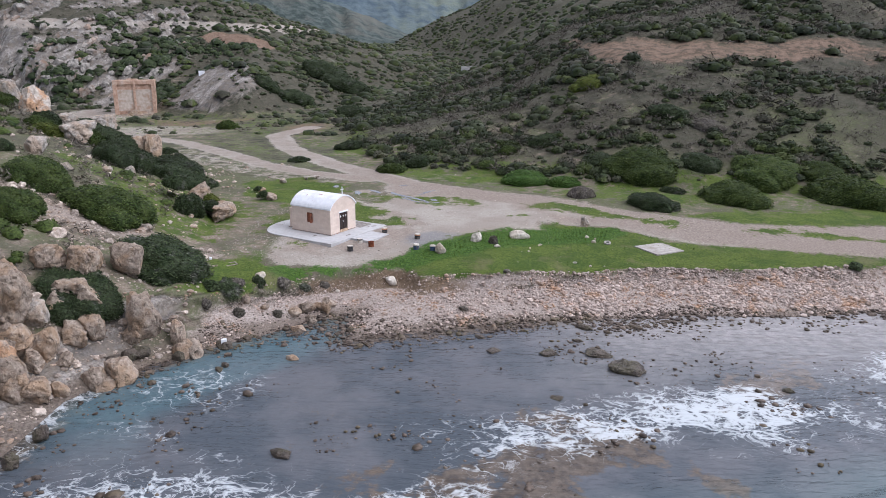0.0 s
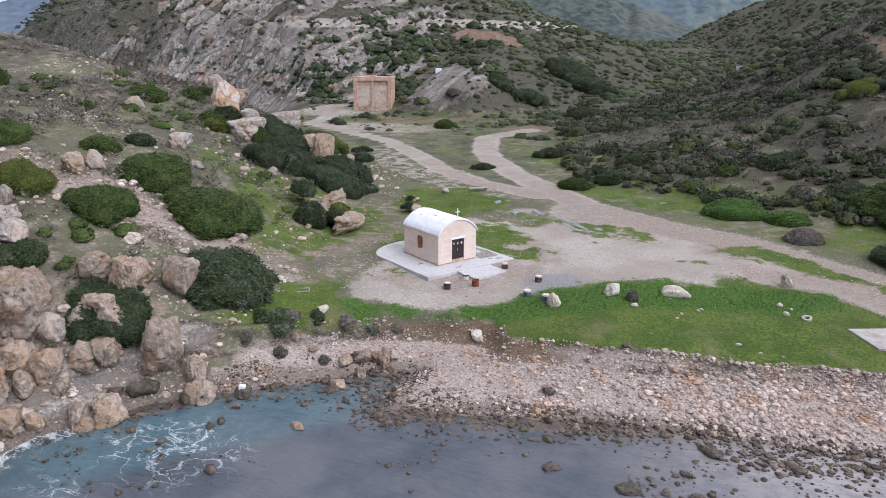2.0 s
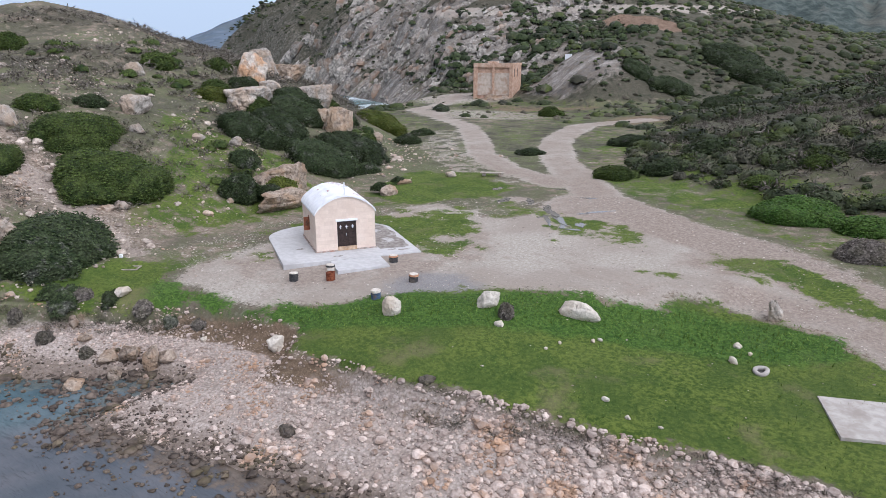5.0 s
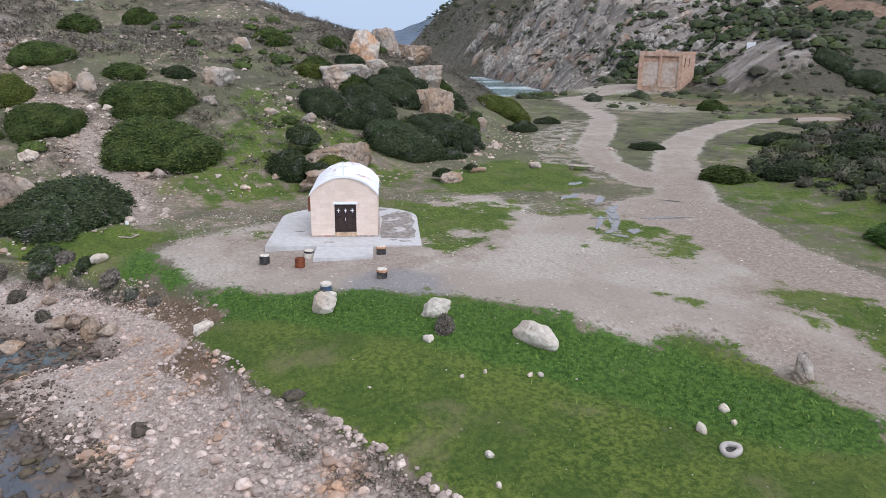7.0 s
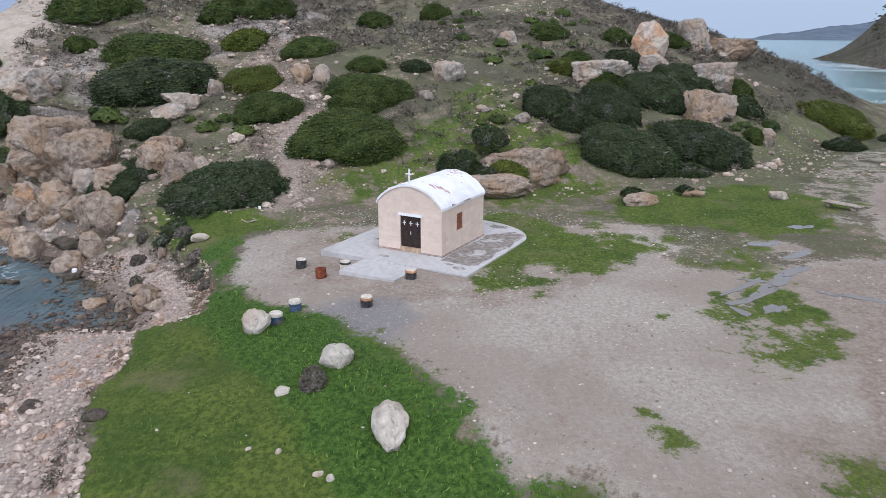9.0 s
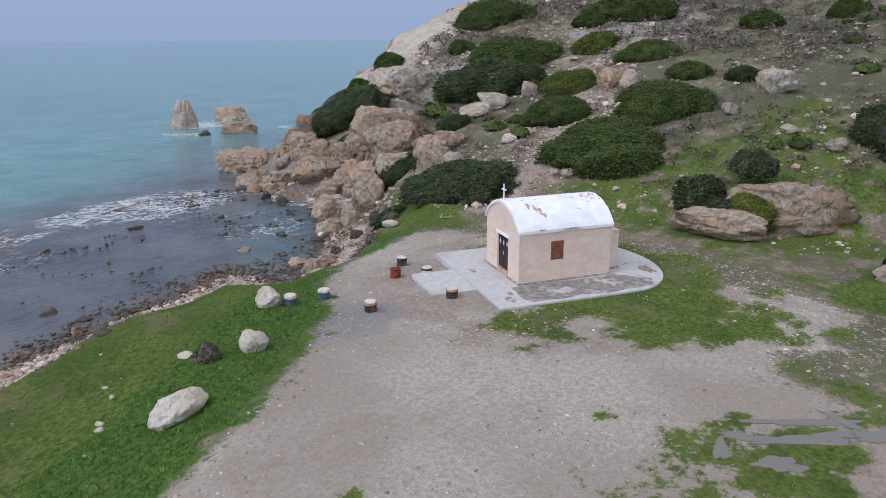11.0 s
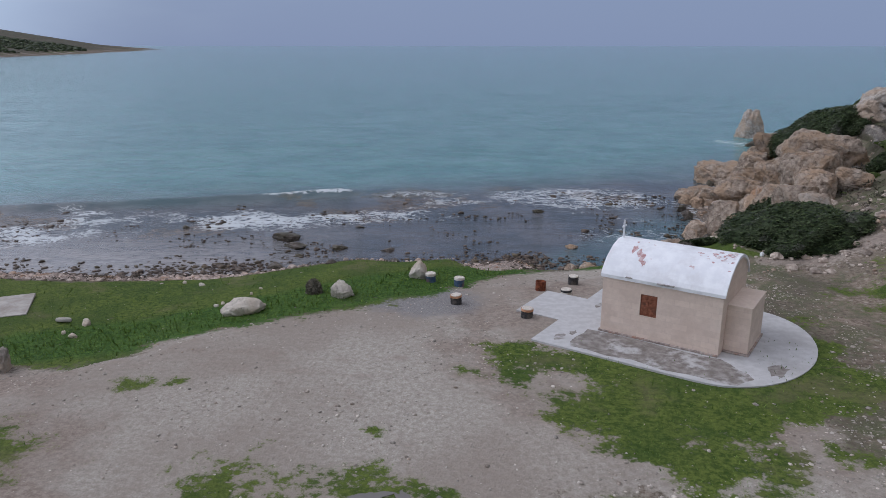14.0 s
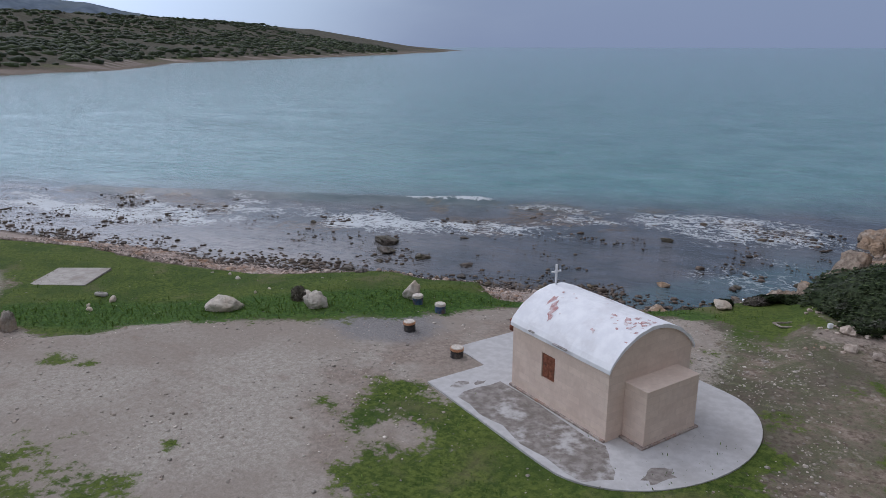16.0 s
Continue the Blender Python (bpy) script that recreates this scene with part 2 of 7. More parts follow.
def attr(nt, name):
    a = nt.nodes.new("ShaderNodeAttribute")
    a.attribute_name = name
    return a.outputs["Fac"]


def cover(nt, name, jitter, width=0.16, amount=0.9):
    """A ground cover's share, its edge broken up by a grain."""
    k = maths(nt, "MULTIPLY_ADD", maths(nt, "SUBTRACT", jitter, 0.5), 2.2 * amount)
    nt.links.new(attr(nt, name), k.node.inputs[2])
    r = nt.nodes.new("ShaderNodeMapRange")
    r.interpolation_type = "SMOOTHSTEP"
    r.inputs["From Min"].default_value, r.inputs["From Max"].default_value = 0.5 - width, 0.5 + width
    nt.links.new(k, r.inputs["Value"])
    return r.outputs["Result"]


# ---- materials ----
def ground_material():
    m, nt, bs = new_mat("ground_cover", 0.95, 0.15)
    p = coords(nt, True)
    big, big_raw = noise_fac(nt, p, 0.11, 5.0)
    mid, mid_raw = noise_fac(nt, p, 0.7, 6.0, 0.65)
    fine, fine_raw = noise_fac(nt, p, 4.5, 6.0, 0.7)
    grit, grit_raw = noise_fac(nt, p, 16.0, 4.0, 0.7)
    mid_raw = maths(nt, "ADD", maths(nt, "MULTIPLY", mid_raw, 0.65), maths(nt, "MULTIPLY", fine_raw, 0.35))
    # bare hillside: stony soil, thin winter grass, dry stalks
    soil = mix(nt, fine, (0.150, 0.113, 0.085), (0.345, 0.280, 0.222))
    rubble = node(nt, "ShaderNodeTexVoronoi", Scale=1.9)
    nt.links.new(p, rubble.inputs["Vector"])
    rub = nt.nodes.new("ShaderNodeMapRange")
    rub.inputs["From Min"].default_value, rub.inputs["From Max"].default_value = 0.26, 0.16
    nt.links.new(rubble.outputs["Distance"], rub.inputs["Value"])
    soil = mix(nt, maths(nt, "MULTIPLY", rub.outputs["Result"], 0.6), soil, mix(nt, rubble.outputs["Color"], (0.30, 0.25, 0.20), (0.52, 0.46, 0.40)))
    herb = mix(nt, grit, (0.062, 0.080, 0.028), (0.185, 0.190, 0.100))
    herb = mix(nt, maths(nt, "MULTIPLY", fine, 0.6), herb, (0.120, 0.108, 0.072))
    herb = mix(nt, maths(nt, "MULTIPLY", rub.outputs["Result"], 0.28), herb, (0.42, 0.37, 0.32))
    hill = mix(nt, cover(nt, "herb", mid_raw, 0.2, 1.3), soil, herb)
    hill = mix(nt, maths(nt, "MULTIPLY", cover(nt, "scrub", mid_raw, 0.22, 1.0), 0.9), hill, mix(nt, fine, (0.030, 0.032, 0.020), (0.120, 0.106, 0.080)))
    # broad drifts of dark heath and paler stony ground
    drift, _ = noise_fac(nt, p, 0.19, 8.0, 0.72, 0.40, 0.60)
    hill = mix(nt, maths(nt, "MULTIPLY", drift, maths(nt, "MULTIPLY_ADD", attr(nt, "heath"), 0.55)), hill, mix(nt, mid, (0.046, 0.048, 0.031), (0.118, 0.105, 0.078)))
    # rock faces
    rock = mix(nt, fine, (0.26, 0.23, 0.205), (0.54, 0.495, 0.445))
    rock = mix(nt, mid, rock, mix(nt, fine, (0.13, 0.115, 0.10), (0.33, 0.29, 0.24)))
    tiltmap = nt.nodes.new("ShaderNodeMapping")
    tiltmap.vector_type = "TEXTURE"
    tiltmap.inputs["Rotation"].default_value = (0.0, 0.35, -0.445)
    tiltmap.inputs["Scale"].default_value = (2.2, 15.0, 15.0)
    nt.links.new(p, tiltmap.inputs["Vector"])
    beds, beds_raw = noise_fac(nt, tiltmap.outputs["Vector"], 1.0, 6.0, 0.65, 0.40, 0.58)
    rock = mix(nt, maths(nt, "MULTIPLY", beds, 0.75), rock, mix(nt, mid, (0.085, 0.078, 0.072), (0.20, 0.165, 0.13)))
    rock_share = cover(nt, "rock", mid_raw, 0.2, 0.9)
    col = mix(nt, rock_share, hill, rock)
    marl = mix(nt, mid, (0.36, 0.305, 0.245), (0.50, 0.44, 0.37))
    marl = mix(nt, maths(nt, "MULTIPLY", fine, 0.35), marl, (0.32, 0.265, 0.21))
    col = mix(nt, cover(nt, "marl", mid_raw, 0.2, 0.7), col, marl)
    # red-brown earth of cuts and banks
    earth = mix(nt, mid, mix(nt, fine, (0.085, 0.055, 0.036), (0.215, 0.145, 0.100)), mix(nt, fine, (0.15, 0.098, 0.066), (0.29, 0.205, 0.150)))
    col = mix(nt, cover(nt, "earth", mid_raw, 0.2, 0.8), col, earth)
    # packed gravel of the yard and tracks
    gravel = mix(nt, fine, (0.335, 0.295, 0.246), (0.50, 0.455, 0.395))
    gravel = mix(nt, maths(nt, "MULTIPLY", grit, 0.45), gravel, (0.245, 0.214, 0.180))
    gravel = mix(nt, maths(nt, "MULTIPLY", big, 0.7), gravel, (0.275, 0.226, 0.186))
    dots = node(nt, "ShaderNodeTexVoronoi", Scale=2.6)
    nt.links.new(p, dots.inputs["Vector"])
    spot = nt.nodes.new("ShaderNodeMapRange")
    spot.inputs["From Min"].default_value, spot.inputs["From Max"].default_value = 0.10, 0.06
    nt.links.new(dots.outputs["Distance"], spot.inputs["Value"])
    gravel = mix(nt, maths(nt, "MULTIPLY", spot.outputs["Result"], 0.3), gravel, (0.50, 0.47, 0.43))
    track = cover(nt, "track", mid_raw, 0.13, 0.9)
    col = mix(nt, track, col, gravel)
    mud = mix(nt, fine, (0.205, 0.160, 0.128), (0.330, 0.268, 0.222))
    col = mix(nt, maths(nt, "MULTIPLY", cover(nt, "mud", mid_raw, 0.25, 0.8), 0.85), col, mud)
    # blue-grey chippings beside the drums
    col = mix(nt, maths(nt, "MULTIPLY", cover(nt, "chips", mid_raw, 0.3, 0.8), 0.75), col, mix(nt, grit, (0.13, 0.13, 0.14), (0.30, 0.29, 0.285)))
    # short green turf
    turf = mix(nt, fine, (0.034, 0.064, 0.010), (0.150, 0.186, 0.036))
    turf = mix(nt, maths(nt, "MULTIPLY", big, 0.45), turf, (0.120, 0.142, 0.036))
    dim, _ = noise_fac(nt, p, 0.32, 4.0, 0.6, 0.46, 0.62)
    turf = mix(nt, maths(nt, "MULTIPLY", dim, 0.5), turf, (0.036, 0.070, 0.014))
    turf = mix(nt, maths(nt, "MULTIPLY", grit, 0.35), turf, (0.030, 0.062, 0.012))
    worn, _ = noise_fac(nt, p, 0.23, 6.0, 0.6, 0.54, 0.68)
    turf = mix(nt, maths(nt, "MULTIPLY", worn, 0.55), turf, (0.170, 0.145, 0.082))
    deep = mix(nt, fine, (0.018, 0.056, 0.009), (0.078, 0.150, 0.026))
    turf = mix(nt, maths(nt, "MULTIPLY", cover(nt, "lush", mid_raw, 0.25, 0.8), 0.8), turf, deep)
    grass = cover(nt, "grass", mid_raw, 0.10, 1.1)
    col = mix(nt, grass, col, turf)
    # pale shingle and coarse sand
    stones = []
    for scale in (3.2, 7.5):
        vor = node(nt, "ShaderNodeTexVoronoi", Scale=scale)
        nt.links.new(p, vor.inputs["Vector"])
        stones.append(vor)
    hue = nt.nodes.new("ShaderNodeSeparateColor")
    nt.links.new(stones[0].outputs["Color"], hue.inputs["Color"])
    hue2 = nt.nodes.new("ShaderNodeSeparateColor")
    nt.links.new(stones[1].outputs["Color"], hue2.inputs["Color"])
    tone = mix(nt, hue.outputs["Red"], (0.235, 0.185, 0.155), (0.50, 0.43, 0.38))
    tone = mix(nt, maths(nt, "MULTIPLY", hue.outputs["Green"], 0.4), tone, (0.40, 0.27, 0.19))
    small = mix(nt, hue2.outputs["Red"], (0.31, 0.255, 0.215), (0.49, 0.42, 0.37))
    sandy, _ = noise_fac(nt, p, 0.35, 5.0, 0.6, 0.42, 0.60)
    shingle = mix(nt, maths(nt, "MULTIPLY_ADD", sandy, 0.75), tone, small)
    gap = nt.nodes.new("ShaderNodeMapRange")
    gap.inputs["From Min"].default_value, gap.inputs["From Max"].default_value = 0.40, 0.75
    nt.links.new(stones[1].outputs["Distance"], gap.inputs["Value"])
    shingle = mix(nt, maths(nt, "MULTIPLY", gap.outputs["Result"], 0.4), shingle, (0.14, 0.11, 0.09))
    col = mix(nt, cover(nt, "shingle", mid_raw, 0.14, 0.6), col, shingle)
    clay = mix(nt, fine, (0.115, 0.078, 0.050), (0.255, 0.185, 0.128))
    col = mix(nt, cover(nt, "bank", mid_raw, 0.2, 0.9), col, mix(nt, grit, clay, (0.125, 0.090, 0.058)))
    wet = attr(nt, "wet")
    col = mix(nt, maths(nt, "MULTIPLY", wet, 0.8), col, mix(nt, fine, (0.105, 0.080, 0.062), (0.215, 0.170, 0.135)))
    nt.links.new(col, bs.inputs["Base Color"])
    crag = maths(nt, "MULTIPLY", maths(nt, "ADD", attr(nt, "rock"), maths(nt, "MULTIPLY", attr(nt, "scrub"), 0.5)), maths(nt, "ADD", big_raw, maths(nt, "MULTIPLY", beds_raw, 0.6)))
    n0 = bump(nt, bs, crag, 0.8, 2.6)
    n1 = bump(nt, bs, mid_raw, 0.5, 0.25, n0)
    n2 = bump(nt, bs, fine_raw, 0.5, 0.06, n1)
    bump(nt, bs, grit_raw, 0.28, 0.025, n2)
    return m


def sea_material():
    m, nt, bs = new_mat("sea_water", 0.10, 0.46)
    bs.inputs["IOR"].default_value = 1.33
    p = coords(nt, True)
    mid, mid_raw = noise_fac(nt, p, 0.16, 5.0)
    fine, fine_raw = noise_fac(nt, p, 1.3, 6.0, 0.65)
    deep = mix(nt, mid, (0.096, 0.224, 0.232), (0.142, 0.288, 0.290))
    shoal = mix(nt, mid, (0.058, 0.070, 0.084), (0.112, 0.114, 0.125))
    weed = mix(nt, fine, (0.060, 0.046, 0.036), (0.135, 0.105, 0.080))
    shoal = mix(nt, cover(nt, "weed", fine_raw, 0.2, 0.9), shoal, weed)
    pool = mix(nt, fine, (0.050, 0.130, 0.155), (0.080, 0.180, 0.205))
    # eastern shallows: pale pebble bed plus sky glare painted into the colour
    shoal = mix(nt, attr(nt, "sandy"), shoal, mix(nt, fine, (0.235, 0.222, 0.215), (0.325, 0.302, 0.292)))
    col = mix(nt, attr(nt, "shoal"), deep, shoal)
    col = mix(nt, attr(nt, "pool"), col, pool)
    # foam: torn veins of bubbles
    stretch = nt.nodes.new("ShaderNodeMapping")
    stretch.inputs["Scale"].default_value = (0.7, 1.0, 1.0)
    nt.links.new(p, stretch.inputs["Vector"])
    veins = []
    for scale, twist in ((0.80, 0.7), (2.1, 0.5)):
        n = node(nt, "ShaderNodeTexNoise", Scale=scale, Detail=4.0, Roughness=0.55, Distortion=twist)
        nt.links.new(stretch.outputs["Vector"], n.inputs["Vector"])
        veins.append(maths(nt, "ABSOLUTE", maths(nt, "SUBTRACT", n.outputs["Fac"], 0.5)))
    net = maths(nt, "MINIMUM", veins[0], maths(nt, "ADD", veins[1], 0.02))
    foam = attr(nt, "foam")
    patch = maths(nt, "MULTIPLY", foam, maths(nt, "ADD", maths(nt, "MULTIPLY", mid_raw, 0.9), maths(nt, "MULTIPLY", fine_raw, 0.7)))
    white = nt.nodes.new("ShaderNodeMapRange")
    white.interpolation_type = "SMOOTHSTEP"
    white.inputs["From Min"].default_value, white.inputs["From Max"].default_value = 0.0, 0.075
    lift = maths(nt, "MULTIPLY_ADD", patch, 0.182)
    lift.node.inputs[2].default_value = -0.045
    nt.links.new(maths(nt, "SUBTRACT", lift, net), white.inputs["Value"])
    f = maths(nt, "MULTIPLY", white.outputs["Result"], 0.82)
    col = mix(nt, f, col, (0.66, 0.69, 0.70))
    nt.links.new(col, bs.inputs["Base Color"])
    rough = maths(nt, "MULTIPLY_ADD", f, 0.75)
    rough.node.inputs[2].default_value = 0.12
    nt.links.new(rough, bs.inputs["Roughness"])
    sw = nt.nodes.new("ShaderNodeMapping")
    sw.inputs["Scale"].default_value = (0.35, 1.0, 1.0)
    nt.links.new(p, sw.inputs["Vector"])
    swell = node(nt, "ShaderNodeTexNoise", Scale=0.5, Detail=5.0, Roughness=0.6)
    nt.links.new(sw.outputs["Vector"], swell.inputs["Vector"])
    ripple = node(nt, "ShaderNodeTexNoise", Scale=2.6, Detail=4.0)
    nt.links.new(sw.outputs["Vector"], ripple.inputs["Vector"])
    n1 = bump(nt, bs, swell.outputs["Fac"], 0.6, 0.55)
    n2 = bump(nt, bs, ripple.outputs["Fac"], 0.7, 0.16, n1)
    bump(nt, bs, f, 0.5, 0.05, n2)
    return m


M_GROUND, M_SEA = ground_material(), sea_material()
M_PEBBLE = surface("beach_stones", (0.31, 0.24, 0.20), (0.50, 0.415, 0.36), (0.37, 0.235, 0.15), 3.0, 0.5, 0.95, 0.5, 0.03, vary="island", amount=0.75)
M_PEBBLE_WET = surface("wet_shore_stones", (0.055, 0.041, 0.033), (0.150, 0.115, 0.089), (0.09, 0.072, 0.04), 3.0, 0.5, 0.7, 0.5, 0.03, vary="island", amount=0.8, spec=0.25)
M_RUBBLE = surface("hill_rubble", (0.27, 0.215, 0.175), (0.50, 0.425, 0.355), (0.36, 0.25, 0.17), 3.0, 0.5, 0.95, 0.5, 0.03, vary="island", amount=0.8)
M_CLIFF = surface("cliff_rock", (0.155, 0.140, 0.122), (0.385, 0.350, 0.305), (0.25, 0.17, 0.12), 0.9, 0.12, 0.95, 0.9, 0.4, world_space=True, vary="island", amount=0.6)
M_CHIP = surface("white_stone_chips", (0.255, 0.22, 0.185), (0.53, 0.475, 0.415), (0.32, 0.25, 0.195), 6.0, 1.0, 0.95, 0.3, 0.01, vary="island", amount=0.8)


def rock_material(name, dark, light, stain, pit=(0.10, 0.08, 0.065), rough=0.95, spec=0.2, crack_share=0.35):
    """Weathered limestone: two tones, rusty stains, dark pits and cracks, relief at three scales."""
    m, nt, bs = new_mat(name, rough, spec)
    v = coords(nt, False)
    shift = nt.nodes.new("ShaderNodeVectorMath")
    shift.operation = "ADD"
    ob = nt.nodes.new("ShaderNodeObjectInfo").outputs["Random"]
    nt.links.new(v, shift.inputs[0])
    nt.links.new(maths(nt, "MULTIPLY", ob, 37.0), shift.inputs[1])
    v = shift.outputs["Vector"]
    f1, r1 = noise_fac(nt, v, 2.4, 7.0, 0.68)
    f2, r2 = noise_fac(nt, v, 0.55, 5.0, 0.6, 0.42, 0.62)
    f3, r3 = noise_fac(nt, v, 9.0, 5.0, 0.7)
    col = mix(nt, f1, dark, light)
    col = mix(nt, maths(nt, "MULTIPLY", f2, 0.75), col, stain)
    col = mix(nt, maths(nt, "MULTIPLY", f3, 0.16), col, pit)
    holes, _ = noise_fac(nt, v, 3.6, 5.0, 0.6, 0.37, 0.31)
    col = mix(nt, maths(nt, "MULTIPLY", holes, 0.7), col, pit)
    cell = node(nt, "ShaderNodeTexVoronoi", Scale=0.34)
    cell.feature = "DISTANCE_TO_EDGE"
    wob = nt.nodes.new("ShaderNodeVectorMath")
    wob.operation = "MULTIPLY_ADD"
    wob.inputs[1].default_value = (2.2, 2.2, 2.2)
    nz = node(nt, "ShaderNodeTexNoise", Scale=0.9, Detail=5.0)
    nt.links.new(v, nz.inputs["Vector"])
    nt.links.new(nz.outputs["Color"], wob.inputs[0])
    nt.links.new(v, wob.inputs[2])
    nt.links.new(wob.outputs["Vector"], cell.inputs["Vector"])
    crack = nt.nodes.new("ShaderNodeMapRange")
    crack.inputs["From Min"].default_value, crack.inputs["From Max"].default_value = 0.025, 0.0
    nt.links.new(cell.outputs["Distance"], crack.inputs["Value"])
    col = mix(nt, maths(nt, "MULTIPLY", crack.outputs["Result"], crack_share), col, pit)
    k = maths(nt, "MULTIPLY_ADD", ob, 0.3)
    k.node.inputs[2].default_value = 0.85
    hsv = nt.nodes.new("ShaderNodeHueSaturation")
    nt.links.new(k, hsv.inputs["Value"])
    nt.links.new(col, hsv.inputs["Color"])
    nt.links.new(hsv.outputs["Color"], bs.inputs["Base Color"])
    n1 = bump(nt, bs, r2, 0.7, 0.8)
    n2 = bump(nt, bs, r1, 0.9, 0.28, n1)
    n3 = bump(nt, bs, maths(nt, "ADD", holes, maths(nt, "MULTIPLY", crack.outputs["Result"], 2 * crack_share)), 0.8, -0.10, n2)
    bump(nt, bs, r3, 0.6, 0.05, n3)
    return m


M_ROCK_TAN = rock_material("tan_limestone", (0.27, 0.205, 0.155), (0.50, 0.41, 0.325), (0.41, 0.275, 0.17), (0.09, 0.07, 0.058))
M_ROCK_PALE = rock_material("pale_limestone", (0.62, 0.555, 0.465), (0.80, 0.73, 0.63), (0.60, 0.48, 0.36), (0.34, 0.28, 0.23), crack_share=0.12)
M_ROCK_GREY = rock_material("grey_limestone", (0.30, 0.262, 0.225), (0.53, 0.475, 0.415), (0.44, 0.325, 0.23), (0.13, 0.11, 0.09))
M_ROCK_RUST = rock_material("rust_streaked_rock", (0.44, 0.38, 0.32), (0.60, 0.53, 0.45), (0.52, 0.27, 0.12), (0.16, 0.11, 0.08))
M_ROCK_WET = rock_material("wet_reef_rock", (0.062, 0.047, 0.037), (0.140, 0.110, 0.084), (0.09, 0.078, 0.042), (0.03, 0.024, 0.02), 0.5, 0.4)


def leaf_material(name, dark, light, tip, rough=0.6, patchy=False, bare=0.0):
    m, nt, bs = new_mat(name, rough, 0.1)
    rnd = nt.nodes.new("ShaderNodeNewGeometry").outputs["Random Per Island"]
    v = coords(nt, True)
    f, _ = noise_fac(nt, v, 0.9, 4.0)
    col = mix(nt, rnd, dark, light)
    col = mix(nt, maths(nt, "MULTIPLY", f, 0.5), col, tip)
    if patchy:
        g, _ = noise_fac(nt, v, 0.33, 3.0, 0.5, 0.50, 0.60)
        col = mix(nt, maths(nt, "MULTIPLY", g, 0.65), col, mix(nt, rnd, (0.028, 0.045, 0.010), (0.085, 0.104, 0.026)))
        g, _ = noise_fac(nt, v, 0.21, 3.0, 0.5, 0.54, 0.64)
        col = mix(nt, maths(nt, "MULTIPLY", g, 0.6), col, mix(nt, rnd, (0.050, 0.044, 0.034), (0.150, 0.130, 0.105)))
    if bare:
        # patches of grey leafless twigs
        g, _ = noise_fac(nt, v, 0.75, 4.0, 0.65, 0.56, 0.66)
        col = mix(nt, maths(nt, "MULTIPLY", g, bare), col, mix(nt, rnd, (0.075, 0.070, 0.062), (0.230, 0.215, 0.195)))
    ob = nt.nodes.new("ShaderNodeObjectInfo").outputs["Random"]
    k = maths(nt, "MULTIPLY_ADD", ob, 0.4)
    k.node.inputs[2].default_value = 0.75
    grain, grain_raw = noise_fac(nt, v, 5.5, 3.0, 0.6)
    k = maths(nt, "MULTIPLY", k, maths(nt, "ADD", maths(nt, "MULTIPLY", grain, 0.85), 0.55))
    bump(nt, bs, grain_raw, 0.6, 0.12)
    hsv = nt.nodes.new("ShaderNodeHueSaturation")
    nt.links.new(k, hsv.inputs["Value"])
    nt.links.new(col, hsv.inputs["Color"])
    nt.links.new(hsv.outputs["Color"], bs.inputs["Base Color"])
    return m


M_LEAF = leaf_material("mastic_leaves", (0.012, 0.025, 0.007), (0.080, 0.112, 0.026), (0.095, 0.120, 0.030))
M_LEAF_BLUE = leaf_material("dark_juniper_leaves", (0.009, 0.018, 0.007), (0.060, 0.082, 0.030), (0.066, 0.078, 0.040), bare=0.55)
M_LEAF_YELLOW = leaf_material("yellow_green_leaves", (0.040, 0.060, 0.010), (0.110, 0.130, 0.022), (0.120, 0.125, 0.030))
M_LEAF_GREY = leaf_material("grey_thorn_twigs", (0.085, 0.072, 0.062), (0.235, 0.205, 0.180), (0.120, 0.112, 0.072), 0.9)
M_LEAF_FAR = leaf_material("hillside_maquis_leaves", (0.011, 0.019, 0.009), (0.060, 0.076, 0.032), (0.072, 0.073, 0.046), patchy=True)
M_HEATH = leaf_material("grey_brown_heath", (0.050, 0.044, 0.034), (0.130, 0.112, 0.088), (0.085, 0.088, 0.050), 0.9)
M_WEED = leaf_material("fresh_weed_leaves", (0.030, 0.072, 0.012), (0.080, 0.140, 0.028), (0.075, 0.115, 0.026))
M_TURF = leaf_material("turf_blades", (0.066, 0.126, 0.022), (0.155, 0.226, 0.044), (0.138, 0.178, 0.042))
